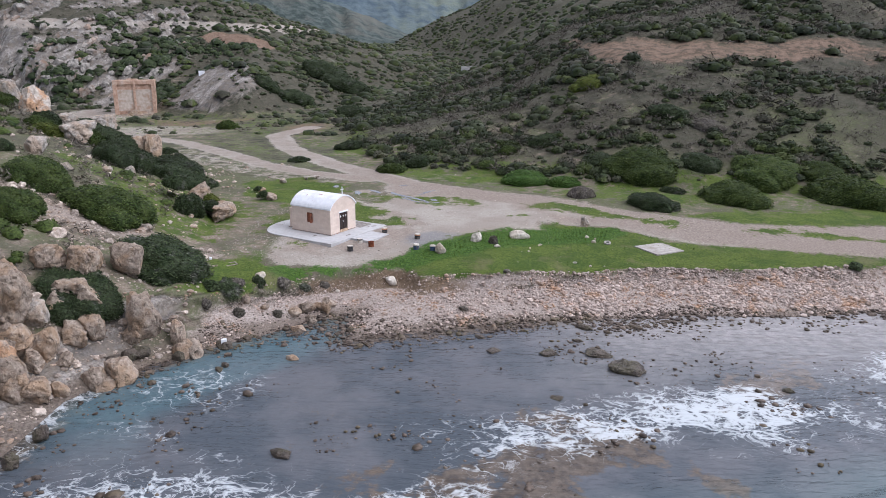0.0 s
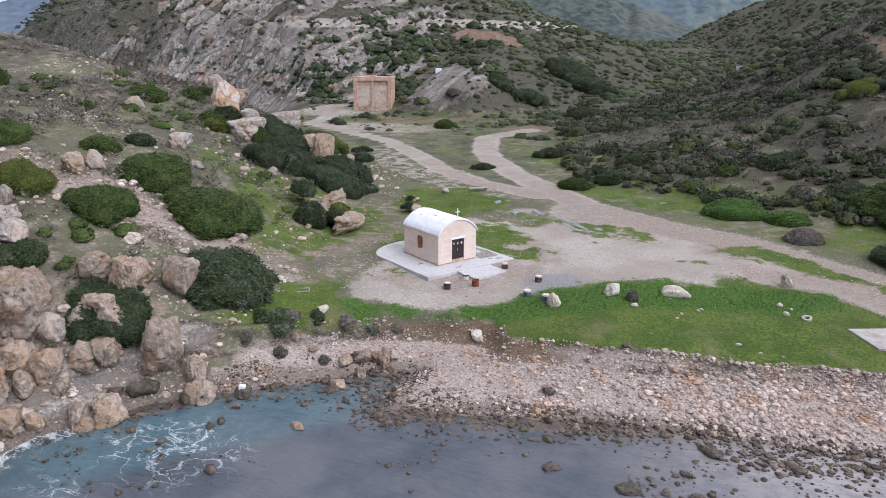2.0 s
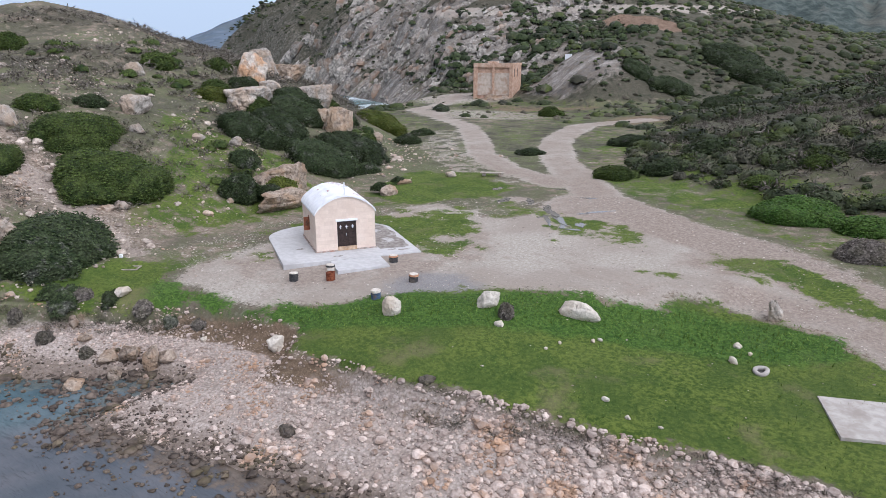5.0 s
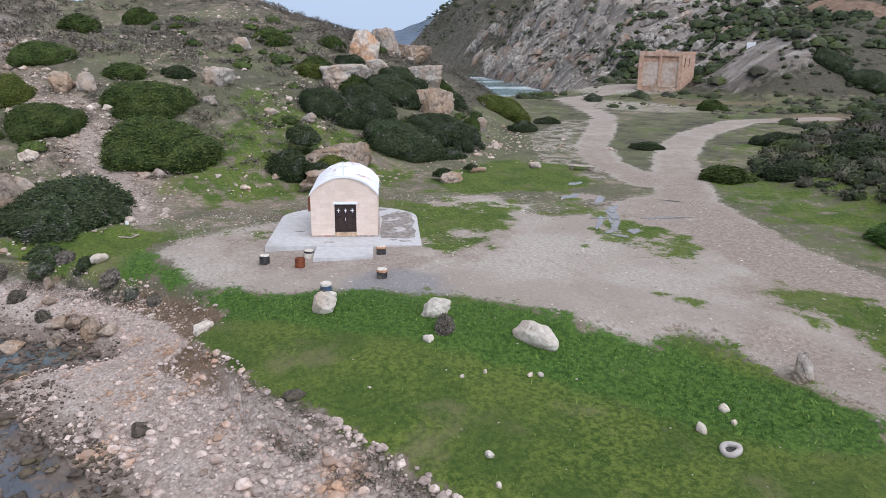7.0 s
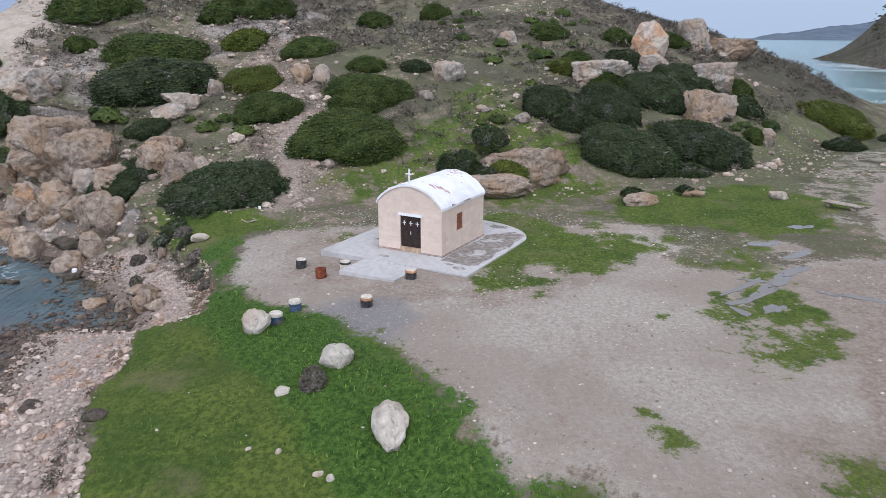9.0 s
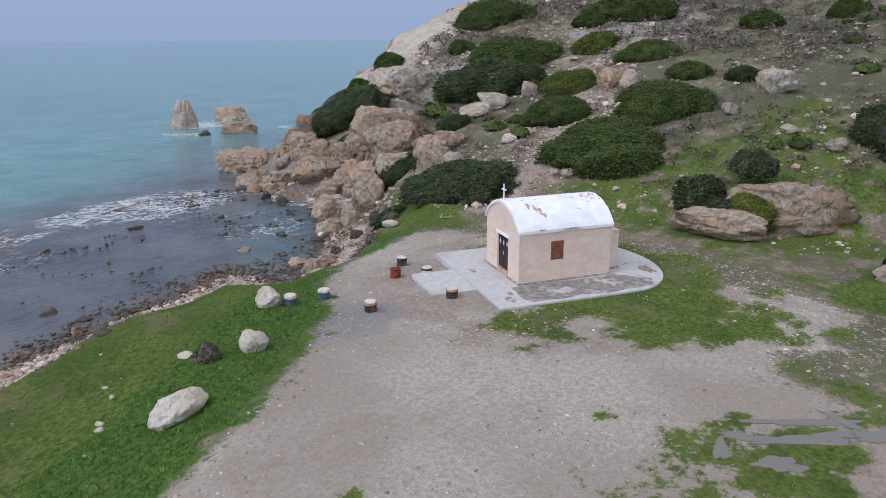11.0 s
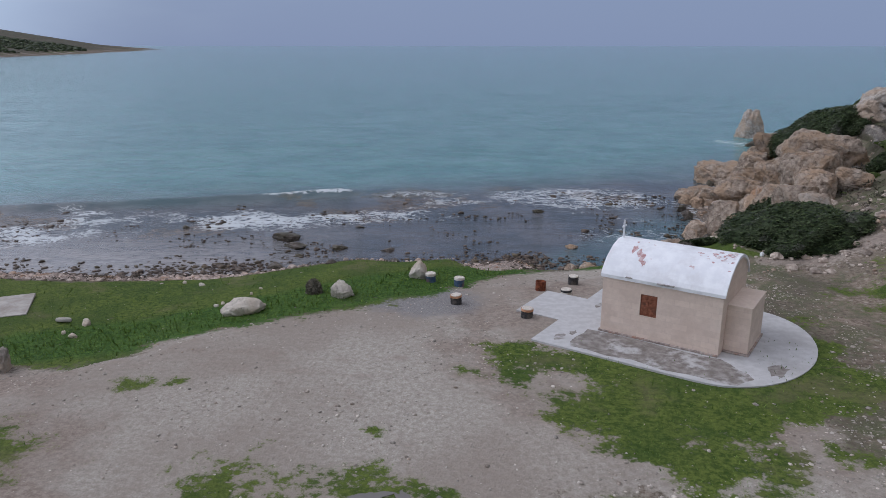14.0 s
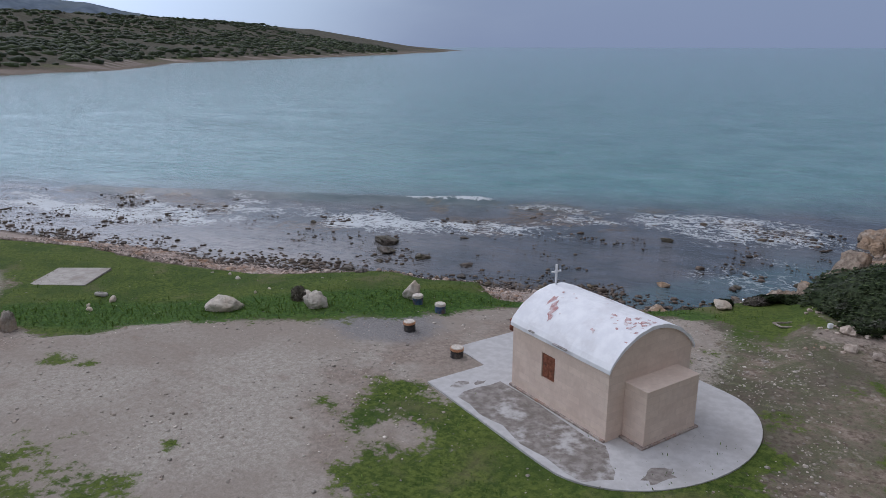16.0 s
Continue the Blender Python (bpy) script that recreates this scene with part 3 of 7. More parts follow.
def wall_material():
    m, nt, bs = new_mat("cream_plaster", 0.92, 0.2)
    v = coords(nt, False)
    f1, r1 = noise_fac(nt, v, 1.5, 5.0)
    f2, r2 = noise_fac(nt, v, 7.0, 5.0)
    f3, _ = noise_fac(nt, v, 0.7, 4.0, 0.6, 0.5, 0.7)
    col = mix(nt, f1, (0.66, 0.53, 0.435), (0.75, 0.62, 0.52))
    col = mix(nt, maths(nt, "MULTIPLY", f2, 0.35), col, (0.54, 0.435, 0.355))
    col = mix(nt, maths(nt, "MULTIPLY", f3, 0.5), col, (0.67, 0.575, 0.50))
    sep = nt.nodes.new("ShaderNodeSeparateXYZ")
    nt.links.new(v, sep.inputs["Vector"])
    comb = nt.nodes.new("ShaderNodeCombineXYZ")
    nt.links.new(maths(nt, "ADD", sep.outputs["X"], sep.outputs["Y"]), comb.inputs["X"])
    nt.links.new(sep.outputs["Z"], comb.inputs["Y"])
    br = node(nt, "ShaderNodeTexBrick", Scale=1.0)
    br.inputs["Brick Width"].default_value, br.inputs["Row Height"].default_value, br.inputs["Mortar Size"].default_value = 0.62, 0.27, 0.012
    br.inputs["Color1"].default_value, br.inputs["Color2"].default_value, br.inputs["Mortar"].default_value = (0.74, 0.61, 0.51, 1), (0.56, 0.44, 0.36, 1), (0.54, 0.43, 0.36, 1)
    br.inputs["Mortar Smooth"].default_value = 0.6
    nt.links.new(comb.outputs["Vector"], br.inputs["Vector"])
    col = mix(nt, 0.36, col, br.outputs["Color"])
    nt.links.new(col, bs.inputs["Base Color"])
    n1 = bump(nt, bs, r2, 0.2, 0.01)
    bump(nt, bs, r1, 0.25, 0.03, n1)
    return m


# horizon ridges: distance haze is painted into the blue base colour
M_RIDGE_NEAR = surface("haze_blue_ridge", (0.085, 0.115, 0.155), (0.135, 0.17, 0.215), (0.11, 0.135, 0.15), 0.02, 0.006, 1.0, 0.2, 2.0, world_space=True)
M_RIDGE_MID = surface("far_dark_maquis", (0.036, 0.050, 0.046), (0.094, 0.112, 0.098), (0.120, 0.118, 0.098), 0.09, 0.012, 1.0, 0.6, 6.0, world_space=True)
# mountains behind the valley, also paled and blued with painted haze
M_RIDGE_FAR = surface("haze_green_ridge", (0.070, 0.098, 0.118), (0.125, 0.158, 0.168), (0.165, 0.190, 0.150), 0.035, 0.006, 1.0, 0.6, 10.0, world_space=True)
M_WALL = wall_material()
M_WHITE = surface("whitewash", (0.76, 0.76, 0.78), (0.84, 0.84, 0.85), (0.70, 0.69, 0.70), 2.2, 0.8, 0.85, 0.25, 0.01)
M_CONCRETE = surface("pale_concrete", (0.455, 0.44, 0.43), (0.53, 0.515, 0.505), (0.41, 0.39, 0.375), 2.6, 0.35, 0.9, 0.25, 0.008)
M_SLAB = surface("weathered_tan_concrete", (0.36, 0.325, 0.29), (0.47, 0.435, 0.395), (0.30, 0.26, 0.225), 2.2, 0.4, 0.95, 0.3, 0.008)
M_PATCH = surface("bare_grey_cement", (0.185, 0.160, 0.140), (0.30, 0.27, 0.245), (0.50, 0.48, 0.465), 3.0, 0.75, 0.9, 0.3, 0.008)
M_DOOR = surface("dark_brown_paint", (0.022, 0.014, 0.012), (0.050, 0.032, 0.027), None, 7.0, 1.0, 0.55, 0.2, 0.004)
M_SHUTTER = surface("weathered_red_wood", (0.17, 0.060, 0.034), (0.29, 0.115, 0.065), (0.10, 0.05, 0.035), 6.0, 2.0, 0.75, 0.4, 0.006)
M_STONE = surface("worn_threshold_stone", (0.42, 0.27, 0.16), (0.56, 0.42, 0.30), (0.24, 0.17, 0.12), 5.0, 1.5, 0.9, 0.5, 0.02)
M_PLINTH = surface("crumbling_plinth_mortar", (0.25, 0.20, 0.175), (0.47, 0.40, 0.35), (0.36, 0.21, 0.15), 5.0, 1.5, 0.95, 0.6, 0.03)
M_PINK = surface("flaked_red_undercoat", (0.40, 0.20, 0.19), (0.60, 0.45, 0.44), (0.74, 0.72, 0.72), 5.0, 3.0, 0.9, 0.4, 0.006)
M_RUST = surface("rusted_steel", (0.11, 0.030, 0.015), (0.25, 0.080, 0.036), (0.055, 0.022, 0.015), 6.0, 2.0, 0.85, 0.4, 0.01)
M_BLACK = surface("blackened_steel", (0.025, 0.024, 0.026), (0.060, 0.056, 0.055), (0.13, 0.11, 0.09), 6.0, 2.0, 0.6, 0.3, 0.006)
M_BLUE = surface("faded_blue_steel", (0.035, 0.065, 0.125), (0.075, 0.115, 0.175), (0.16, 0.10, 0.07), 6.0, 2.0, 0.6, 0.3, 0.006)
M_CAP = surface("limed_fill", (0.50, 0.45, 0.38), (0.68, 0.63, 0.56), (0.42, 0.30, 0.20), 6.0, 2.0, 0.95, 0.4, 0.01)
M_ORANGE = surface("orange_painted_rim", (0.42, 0.20, 0.10), (0.56, 0.32, 0.18), None, 6.0, 2.0, 0.7, 0.3, 0.006)
M_TOWER = surface("old_red_masonry", (0.40, 0.245, 0.165), (0.56, 0.385, 0.285), (0.56, 0.44, 0.35), 1.6, 0.28, 0.95, 0.6, 0.06)
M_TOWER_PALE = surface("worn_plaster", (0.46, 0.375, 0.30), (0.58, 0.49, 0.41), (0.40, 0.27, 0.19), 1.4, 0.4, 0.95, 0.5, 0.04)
M_WOOD = surface("bleached_driftwood", (0.30, 0.25, 0.20), (0.48, 0.43, 0.37), (0.20, 0.16, 0.13), 7.0, 2.0, 0.9, 0.5, 0.01)
M_RUBBER = surface("dark_hollow_fill", (0.030, 0.028, 0.027), (0.085, 0.078, 0.072), None, 9.0, 2.0, 0.85, 0.3, 0.006)
M_METAL, _nt, _b = new_mat("white_painted_iron", 0.5, 0.4)
_b.inputs["Base Color"].default_value = (0.72, 0.72, 0.74, 1)
M_PUDDLE, _nt, _b = new_mat("still_puddle_water", 0.05, 0.5)
_b.inputs["Base Color"].default_value = (0.17, 0.155, 0.14, 1)
M_PLASTIC, _nt, _b = new_mat("white_plastic", 0.5, 0.4)
_b.inputs["Base Color"].default_value = (0.78, 0.78, 0.78, 1)


# ---- geometry helpers ----
def tri_mesh(name, v, f, material, smooth=False):
    """A mesh from arrays of vertices and triangles."""
    me = bpy.data.meshes.new(name)
    me.vertices.add(len(v))
    me.vertices.foreach_set("co", np.asarray(v, np.float32).ravel())
    k = f.shape[1]
    me.loops.add(f.size)
    me.loops.foreach_set("vertex_index", f.astype(np.int32).ravel())
    me.polygons.add(len(f))
    me.polygons.foreach_set("loop_start", np.arange(0, f.size, k, dtype=np.int32))
    me.polygons.foreach_set("use_smooth", np.full(len(f), smooth))
    me.materials.append(material)
    me.update(calc_edges=True)
    me.validate()
    return me


def part(name, bm, material, parent=None, label="", smooth=False):
    """Links a bmesh as one mesh object under a thing or a part."""
    me = bpy.data.meshes.new(name)
    bm.to_mesh(me)
    bm.free()
    me.materials.append(material)
    if smooth:
        me.polygons.foreach_set("use_smooth", np.ones(len(me.polygons), bool))
    ob = new(name, me)
    ob.parent = parent
    if label:
        tagged(ob, label)
    return ob


def box_bm(x0, x1, y0, y1, z0, z1, bevel=0.0):
    bm = bmesh.new()
    bmesh.ops.create_cube(bm, size=1.0)
    bmesh.ops.transform(bm, matrix=Matrix.Translation(((x0 + x1) / 2, (y0 + y1) / 2, (z0 + z1) / 2)) @ Matrix.Diagonal((x1 - x0, y1 - y0, z1 - z0, 1)), verts=bm.verts)
    if bevel:
        bmesh.ops.bevel(bm, geom=bm.edges[:], offset=bevel, segments=2, affect="EDGES", profile=0.6)
    return bm


def prism_bm(outline, z0, z1):
    """An upright prism over a plan outline."""
    bm = bmesh.new()
    low = [bm.verts.new((x, y, z0)) for x, y in outline]
    high = [bm.verts.new((x, y, z1)) for x, y in outline]
    n = len(outline)
    bm.faces.new(low[::-1])
    bm.faces.new(high)
    for i in range(n):
        bm.faces.new((low[i], low[(i + 1) % n], high[(i + 1) % n], high[i]))
    bmesh.ops.recalc_face_normals(bm, faces=bm.faces[:])
    return bm


def hz(x, y):
    return float(ground_height(np.array([x]), np.array([y]))[0])


# ---- ground: one sheet from the sea bed to the far hills ----
def steps(dense0, dense1, fine, mid0, mid1, coarse, far0, far1):
    inner = np.arange(dense0, dense1 + 1e-6, fine)
    low = np.arange(mid0, dense0 - coarse / 2, coarse)
    high = np.arange(dense1 + coarse, mid1 + 1e-6, coarse)
    out_low = mid0 - np.cumsum(coarse * 1.18 ** np.arange(1, 60))
    out_low = out_low[out_low > far0]
    out_high = mid1 + np.cumsum(coarse * 1.18 ** np.arange(1, 60))
    out_high = out_high[out_high < far1]
    return np.concatenate([[far0], out_low[::-1], low, inner, high, out_high, [far1]])


def grid_sheet(xs, ys, height):
    gx, gy = np.meshgrid(xs, ys)
    gz = height(gx, gy)
    v = np.stack([gx.ravel(), gy.ravel(), gz.ravel()], 1)
    n, k = len(xs), np.arange(len(xs) * (len(ys) - 1)).reshape(len(ys) - 1, len(xs))[:, :-1].ravel()
    f = np.stack([k, k + 1, k + n + 1, k + n], 1)
    return v, f


def set_attr(me, name, values):
    a = me.attributes.new(name, "FLOAT", "POINT")
    a.data.foreach_set("value", np.clip(values, 0, 1).astype(np.float32))


LAWN_BITS = [(-19.0, 84.6, 1.0), (-14.5, 83.1, 1.3), (-12.4, 84.0, 1.0), (-14.0, 85.3, 1.1), (-12.7, 82.0, 0.8), (-15.2, 81.4, 1.0), (-17.4, 81.2, 1.1), (-8.7, 85.4, 0.8), (8.2, 78.3, 1.2), (6.6, 78.0, 0.6), (1.6, 82.1, 0.7), (0.9, 86.4, 2.2), (-2.2, 84.3, 2.2), (-4.6, 76.0, 1.1), (-8.8, 86.6, 1.2), (-1.9, 81.2, 0.7), (10.4, 83.2, 2.4), (12.4, 81.2, 1.6), (3.6, 83.0, 0.6), (-20.5, 69.5, 1.2), (-19.6, 61.6, 1.0),
             (-4.6, 84.5, 1.0), (-8.5, 87.2, 1.2), (-9.6, 84.8, 1.1), (-12.3, 90.0, 1.1), (-13, 83.2, 1.3), (-1.3, 84.2, 1.4), (-2.0, 87.8, 1.4), (0.2, 88.0, 1.0)]
YARD = [(-9.5, 59.9), (-5.2, 62.8), (-3, 66.3), (0.6, 69.5), (5.9, 72.2), (9.7, 73.3), (9.8, 75.4), (11.6, 76.8), (14.3, 76.7),
        (18, 76.3), (23, 72.2), (27, 69.8), (36, 68.2), (46, 66.0), (80, 65), (80, 76), (49.5, 78), (35, 77.5), (26.6, 80), (18, 85), (11.6, 89.5),
        (2, 93.2), (-5, 97.5), (-9.5, 96), (-9.5, 92), (-13, 91), (-17, 85), (-20.5, 78.5), (-22.5, 72), (-21.5, 63), (-16, 59.2)]
LAWN_APSE = [(-6.8, 74.5), (-7.6, 77), (-8.6, 79.4), (-11, 82.4), (-14.5, 83), (-18, 80), (-20.5, 76), (-21.5, 71.5), (-15, 71), (-9, 72)]
LAWN_POOL = [(-12, 87.4), (-9, 86.2), (-2.9, 85.3), (2.9, 84.8), (2.0, 86.6), (-4, 88.6), (-8, 90.2), (-12, 90)]
LAWN_VERGE = [(7.5, 85.3), (10.3, 86.3), (13.6, 86.0), (16.8, 83.8), (20, 81), (25, 77.6), (25, 76.8), (18.3, 80.2), (15.0, 81.6), (12.2, 82.0), (9.5, 83.6)]
LAWN_ROAD = [(33, 75.6), (40, 73.6), (50, 70.4), (58, 69.5), (52, 71.4), (40, 75.2), (35, 76.4)]
LAWN_BACK = [(-20.5, 80.5), (-13.5, 91.6), (-14, 95), (-21, 101), (-30, 98), (-28, 87)]
LAWN_HILL = [(-23, 64), (-23, 78), (-28, 88), (-40, 82), (-46, 76), (-38, 70), (-28, 62)]
LAWN_CHAPEL = [(-17, 63.5), (-13, 63.6), (-12, 66), (-17, 67.5)]
TRACK_MAIN = [(2, 91.5), (-6, 96.5), (-13, 104), (-20, 112), (-26, 121), (-31, 130), (-38, 150), (-34, 168)]
TRACK_TOWER = [(-13, 100), (-22, 104), (-31, 111), (-42, 124), (-54, 137), (-70, 148), (-85, 158), (-92, 180), (-100, 192)]
TRACK_LEFT = [(-19, 99), (-29, 104), (-40, 113), (-50, 128)]
PATH_BACK = [(-21, 62), (-23, 70), (-21, 78.5), (-16, 84.5), (-12, 91)]
SCREE = [(-24, 60), (-29, 61.5), (-33, 58), (-38, 59), (-43, 56.5), (-50, 54), (-58, 56)]
PATH_HILL = [(-22, 60), (-30, 60), (-38, 57.5), (-46, 53)]


def masks(x, y, z):
    s = area(x, y, COAST)
    w = beach_width(x)
    j = fbm(x, y, 7, 51, 3) - 0.5
    soft = sm(-25, -19, x)
    grass = sm(-0.9, 1.4, s - w + j) * soft * sm(31, 22, s + 6 * j) * (x < 120)
    yard = area(x, y, YARD) + 1.2 * j
    track = sm(-2.4, 2.0, yard) * 0.98
    for line, width in ((TRACK_MAIN, 2.1), (TRACK_TOWER, 1.8), (TRACK_LEFT, 3.0), (PATH_BACK, 1.3), (PATH_HILL, 1.0)):
        track = np.maximum(track, (0.47 if line is TRACK_LEFT else 1.0) * sm(width + 1.5, width - 1.0, line_dist(x, y, line) + 0.8 * j))
    bare = np.maximum(sm(-15.5, -19, x) * sm(58, 62, y) * sm(92, 86, y), 0.9 * sm(82, 85, y + 4 * j) * sm(-5, -10, x) * sm(93, 89, y))
    track = track * (1 - 0.72 * bare)
    grass = grass * (1 - track) * (1 - 0.62 * bare)
    for lawn, k in ((LAWN_APSE, 0.92), (LAWN_POOL, 0.75), (LAWN_VERGE, 0.9), (LAWN_ROAD, 0.8), (LAWN_BACK, 0.95), (LAWN_HILL, 0.60), (LAWN_CHAPEL, 0.6)):
        grass = np.maximum(grass, k * sm(-2.2, 2.2, area(x, y, lawn) + 2.2 * j + 4.5 * (fbm(x, y, 3.2, 53, 2) - 0.5)))
    for lx, ly, lr in LAWN_BITS:
        grass = np.maximum(grass, 0.60 * sm(1.15 * lr, 0.2 * lr, np.hypot((x - lx) * 0.8, y - ly) + 0.8 * j))
    worn = sm(0.50, 0.62, fbm(x, y, 6, 67, 3)) * sm(-4, 8, x) * sm(4, 8, s - w)
    grass = grass * (1 - 0.3 * worn * sm(68, 62, y - 0.3 * x))
    foot = sm(12, 2, area(x, y, EAST_FOOT)) * sm(-16, -4, area(x, y, EAST_FOOT)) * (y < 170) * (x > -22)
    grass = np.maximum(grass, (0.05 + 0.95 * fbm(x, y, 8, 63, 3)) * foot * (1 - track))
    valley = sm(4.0, 1.5, z) * sm(96, 105, y) * sm(210, 180, y)
    grass = np.maximum(grass, 0.36 * valley * (1 - track) * (0.6 + 0.8 * fbm(x, y, 14, 61, 3)))
    mud = track * np.maximum(0.72 * sm(82, 90, y) * (1 - 0.3 * sm(96, 110, y)), np.maximum(sm(24, 32, x), 1.0 * sm(4.5, 2.5, line_dist(x, y, [(2, 91.5), (13, 86), (26, 78.6), (40, 72), (60, 68.5)]))))
    for line in (TRACK_MAIN, TRACK_TOWER):
        d = line_dist(x, y, line)
        mud = np.maximum(mud, 0.62 * sm(0.75, 0.2, np.abs(d - 0.95)) * sm(0.35, 0.6, fbm(x, y, 9, 62, 2)) * sm(126, 116, y))
    mud = np.maximum(mud, 0.9 * track * sm(-18, -21, x) * sm(97, 91, y))
    mud = np.maximum(mud, (0.22 + 0.45 * fbm(x, y, 5, 65, 3)) * track * sm(3.0, 0.2, yard + 3 * j) * (x < 24))
    mud = np.maximum(mud, (0.55 + 0.6 * fbm(x, y, 3, 64, 3)) * track * np.maximum(0.75 * sm(13, 8, np.hypot(x + 13, y - 72)), sm(-17, -20, x) * sm(97, 91, y)))
    for cx, cy, cr in ((0.5, 66.0, 9.6), (0.5, 66.0, 11.2), (9, 88, 12.0), (9, 88, 13.4)):
        mud = np.maximum(mud, 0.40 * track * sm(0.55, 0.15, np.abs(np.hypot(x - cx, y - cy) - cr)) * sm(0.4, 0.55, fbm(x, y, 6, 69, 2)))
    mud = np.maximum(mud, (0.45 + 0.5 * fbm(x, y, 5, 66, 3)) * track * sm(4.5, 9, x) * sm(78, 83, y))
    mud = np.maximum(mud, (0.5 + 0.5 * fbm(x, y, 4, 68, 3)) * track * sm(9, 12, x) * sm(82, 78, y))
    chips = sm(4.2, 1.0, np.hypot((x + 2.0) * 0.8, (y - 67.6)))
    shingle = sm(0.7, -0.9, s - w + 1.2 * j) * sm(-24, -16, x) * (s > -3)
    wet = sm(1.2, 0.1, s + 2.4 * j - 0.7 * sm(6, -2, x)) * (y < 120)
    step = 1.2
    slope = np.hypot(ground_height(x + step, y) - z, ground_height(x, y + step) - z) / step
    rock = sm(0.72, 1.15, slope + 0.5 * (fbm(x, y, 20, 71, 4) - 0.5)) * sm(-18, -24, x) + 0.9 * sm(-21, -26, x) * sm(7, 2, s) * (y < 60)
    rock = np.maximum(rock, np.clip(0.5 + 4.5 * (fbm(x * 1.3, y * 0.8, 26, 75, 4) - 0.52), 0, 1) * sm(-82, -104, x) * sm(38, 22, z) * sm(190, 205, y))
    rock = np.maximum(rock, 0.85 * sm(15, 7, np.hypot((x + 68) * 0.8, y - 198)))
    rock = np.maximum(rock, 0.8 * sm(0.55, 0.75, fbm(x, y, 16, 73, 4)) * sm(-30, -45, x) * (y < 60))
    bank = sm(0.95, 0.4, np.abs(s - w + 0.5 + 0.5 * j)) * sm(-24, -18, x) * (0.35 + 0.65 * sm(-14.5, -12, x) * sm(1.0, -2.5, x))
    lush = sm(4.2, 1.2, line_dist(x, y, [(-15, 59), (-6, 61), (-1, 64.3), (4, 68.2), (9, 71), (17, 74.5)]) + 2.5 * j)
    cut_e = 0.58 * sm(2.8, 1.0, np.abs(z - 19.3 + 5 * j)) * sm(22, 30, x) * sm(95, 80, x) * (y < 230)
    cut_n = sm(2.2, 0.9, np.abs(z - 26.3 + 2 * j)) * (x < -40) * sm(-190, -170, x) * (y > 210) * (y < 330)
    yardn = np.maximum(sm(20, 9, np.hypot(x + 92, y - 184)) * 0.62, 0.60 * sm(16, 6, np.hypot((x + 66) * 0.6, y - 158)))
    bank_n = sm(1.0, 0.6, np.hypot((x + 74) / 15, (y - 247) / 7) + 0.5 * j)
    earth = np.maximum.reduce([cut_e, bank_n, 0.6 * sm(0.62, 0.7, fbm(x, y, 45, 83, 3)) * (y > 150) * sm(-100, -80, x) * sm(-20, -35, x)])
    earth = earth * (1 - sm(24, 12, np.hypot(x + 68, y - 196)))
    herb = 0.24 + 0.62 * fbm(x, y, 14, 91, 4) + 0.15 * sm(-62, -40, x) * sm(70, 85, y)
    scrub = sm(0.35, 0.62, fbm(x, y, 9, 97, 4)) * sm(1.5, 4, z) * (0.55 + 0.45 * sm(90, 130, y))
    scrub = np.maximum(scrub, (0.48 + 0.5 * sm(0.30, 0.55, fbm(x, y, 26, 99, 4))) * sm(45, 105, np.hypot(x, y - 60)) * sm(94, 104, y) * sm(1.0, 4.0, z))
    scrub = np.maximum(scrub, sm(-190, -240, x) * (y > 150))
    scrub = np.maximum(scrub, (0.62 + 0.5 * sm(0.35, 0.55, fbm(x, y, 60, 98, 3))) * sm(300, 380, x) * sm(3, 12, s))
    wet = np.maximum(wet, 0.75 * sm(300, 360, x) * sm(20, 8, s) * sm(0.30, 0.42, fbm(x, y, 90, 95, 3)))
    rock = np.maximum(rock, 0.85 * sm(-54, -62, x) * sm(36, 20, y) * sm(0.35, 0.5, fbm(x, y, 12, 77, 3)))
    rock = rock * (1 - 0.6 * sm(-200, -260, x))
    marl = sm(31, 25, y + 5 * j) * sm(-40, -45, x + 3 * j) * sm(-140, -120, x)
    scrub = scrub * (1 - 0.8 * marl)
    heath = sm(98, 125, y)
    scree = sm(4.5, 0.8, line_dist(x, y, SCREE) + 3.0 * j) * sm(-21, -25, x)
    herb = herb * (1 - 0.75 * scree)
    scrub = scrub * (1 - 0.7 * scree)
    return dict(heath=heath, marl=marl, grass=grass, track=np.maximum.reduce([track, yardn, 0.8 * cut_n]), mud=mud, chips=chips, shingle=shingle, wet=wet, bank=bank, lush=lush, rock=rock, earth=earth, herb=herb, scrub=scrub)


def refine(a, lo, hi, step):
    return np.concatenate([a[a < lo - step / 2], np.arange(lo, hi, step), a[a > hi]])


gx = refine(refine(steps(-72, 46, 0.45, -260, 170, 2.6, -4600, 4600), -250, -80, 1.4), 372, 960, 13.0)
gy = refine(refine(steps(-4, 132, 0.45, -60, 420, 2.6, -4600, 4600), 190, 268, 1.3), -1320, -62, 16.0)
v, f = grid_sheet(gx, gy, ground_height)
ground_mesh = tri_mesh("ground", v, f, M_GROUND, True)
for key, values in masks(v[:, 0], v[:, 1], v[:, 2]).items():
    set_attr(ground_mesh, key, values)
ground = tagged(new("ground", ground_mesh), "stony coastal ground with turf, gravel yard, shingle and scrubby hills", "ground", kind="structure")

# ---- sea ----
REEF = [(90, 56), (62, 50), (45, 44), (35, 41), (24, 36), (14, 33), (4, 29.5), (-6, 27.5), (-16, 28), (-24, 27)]


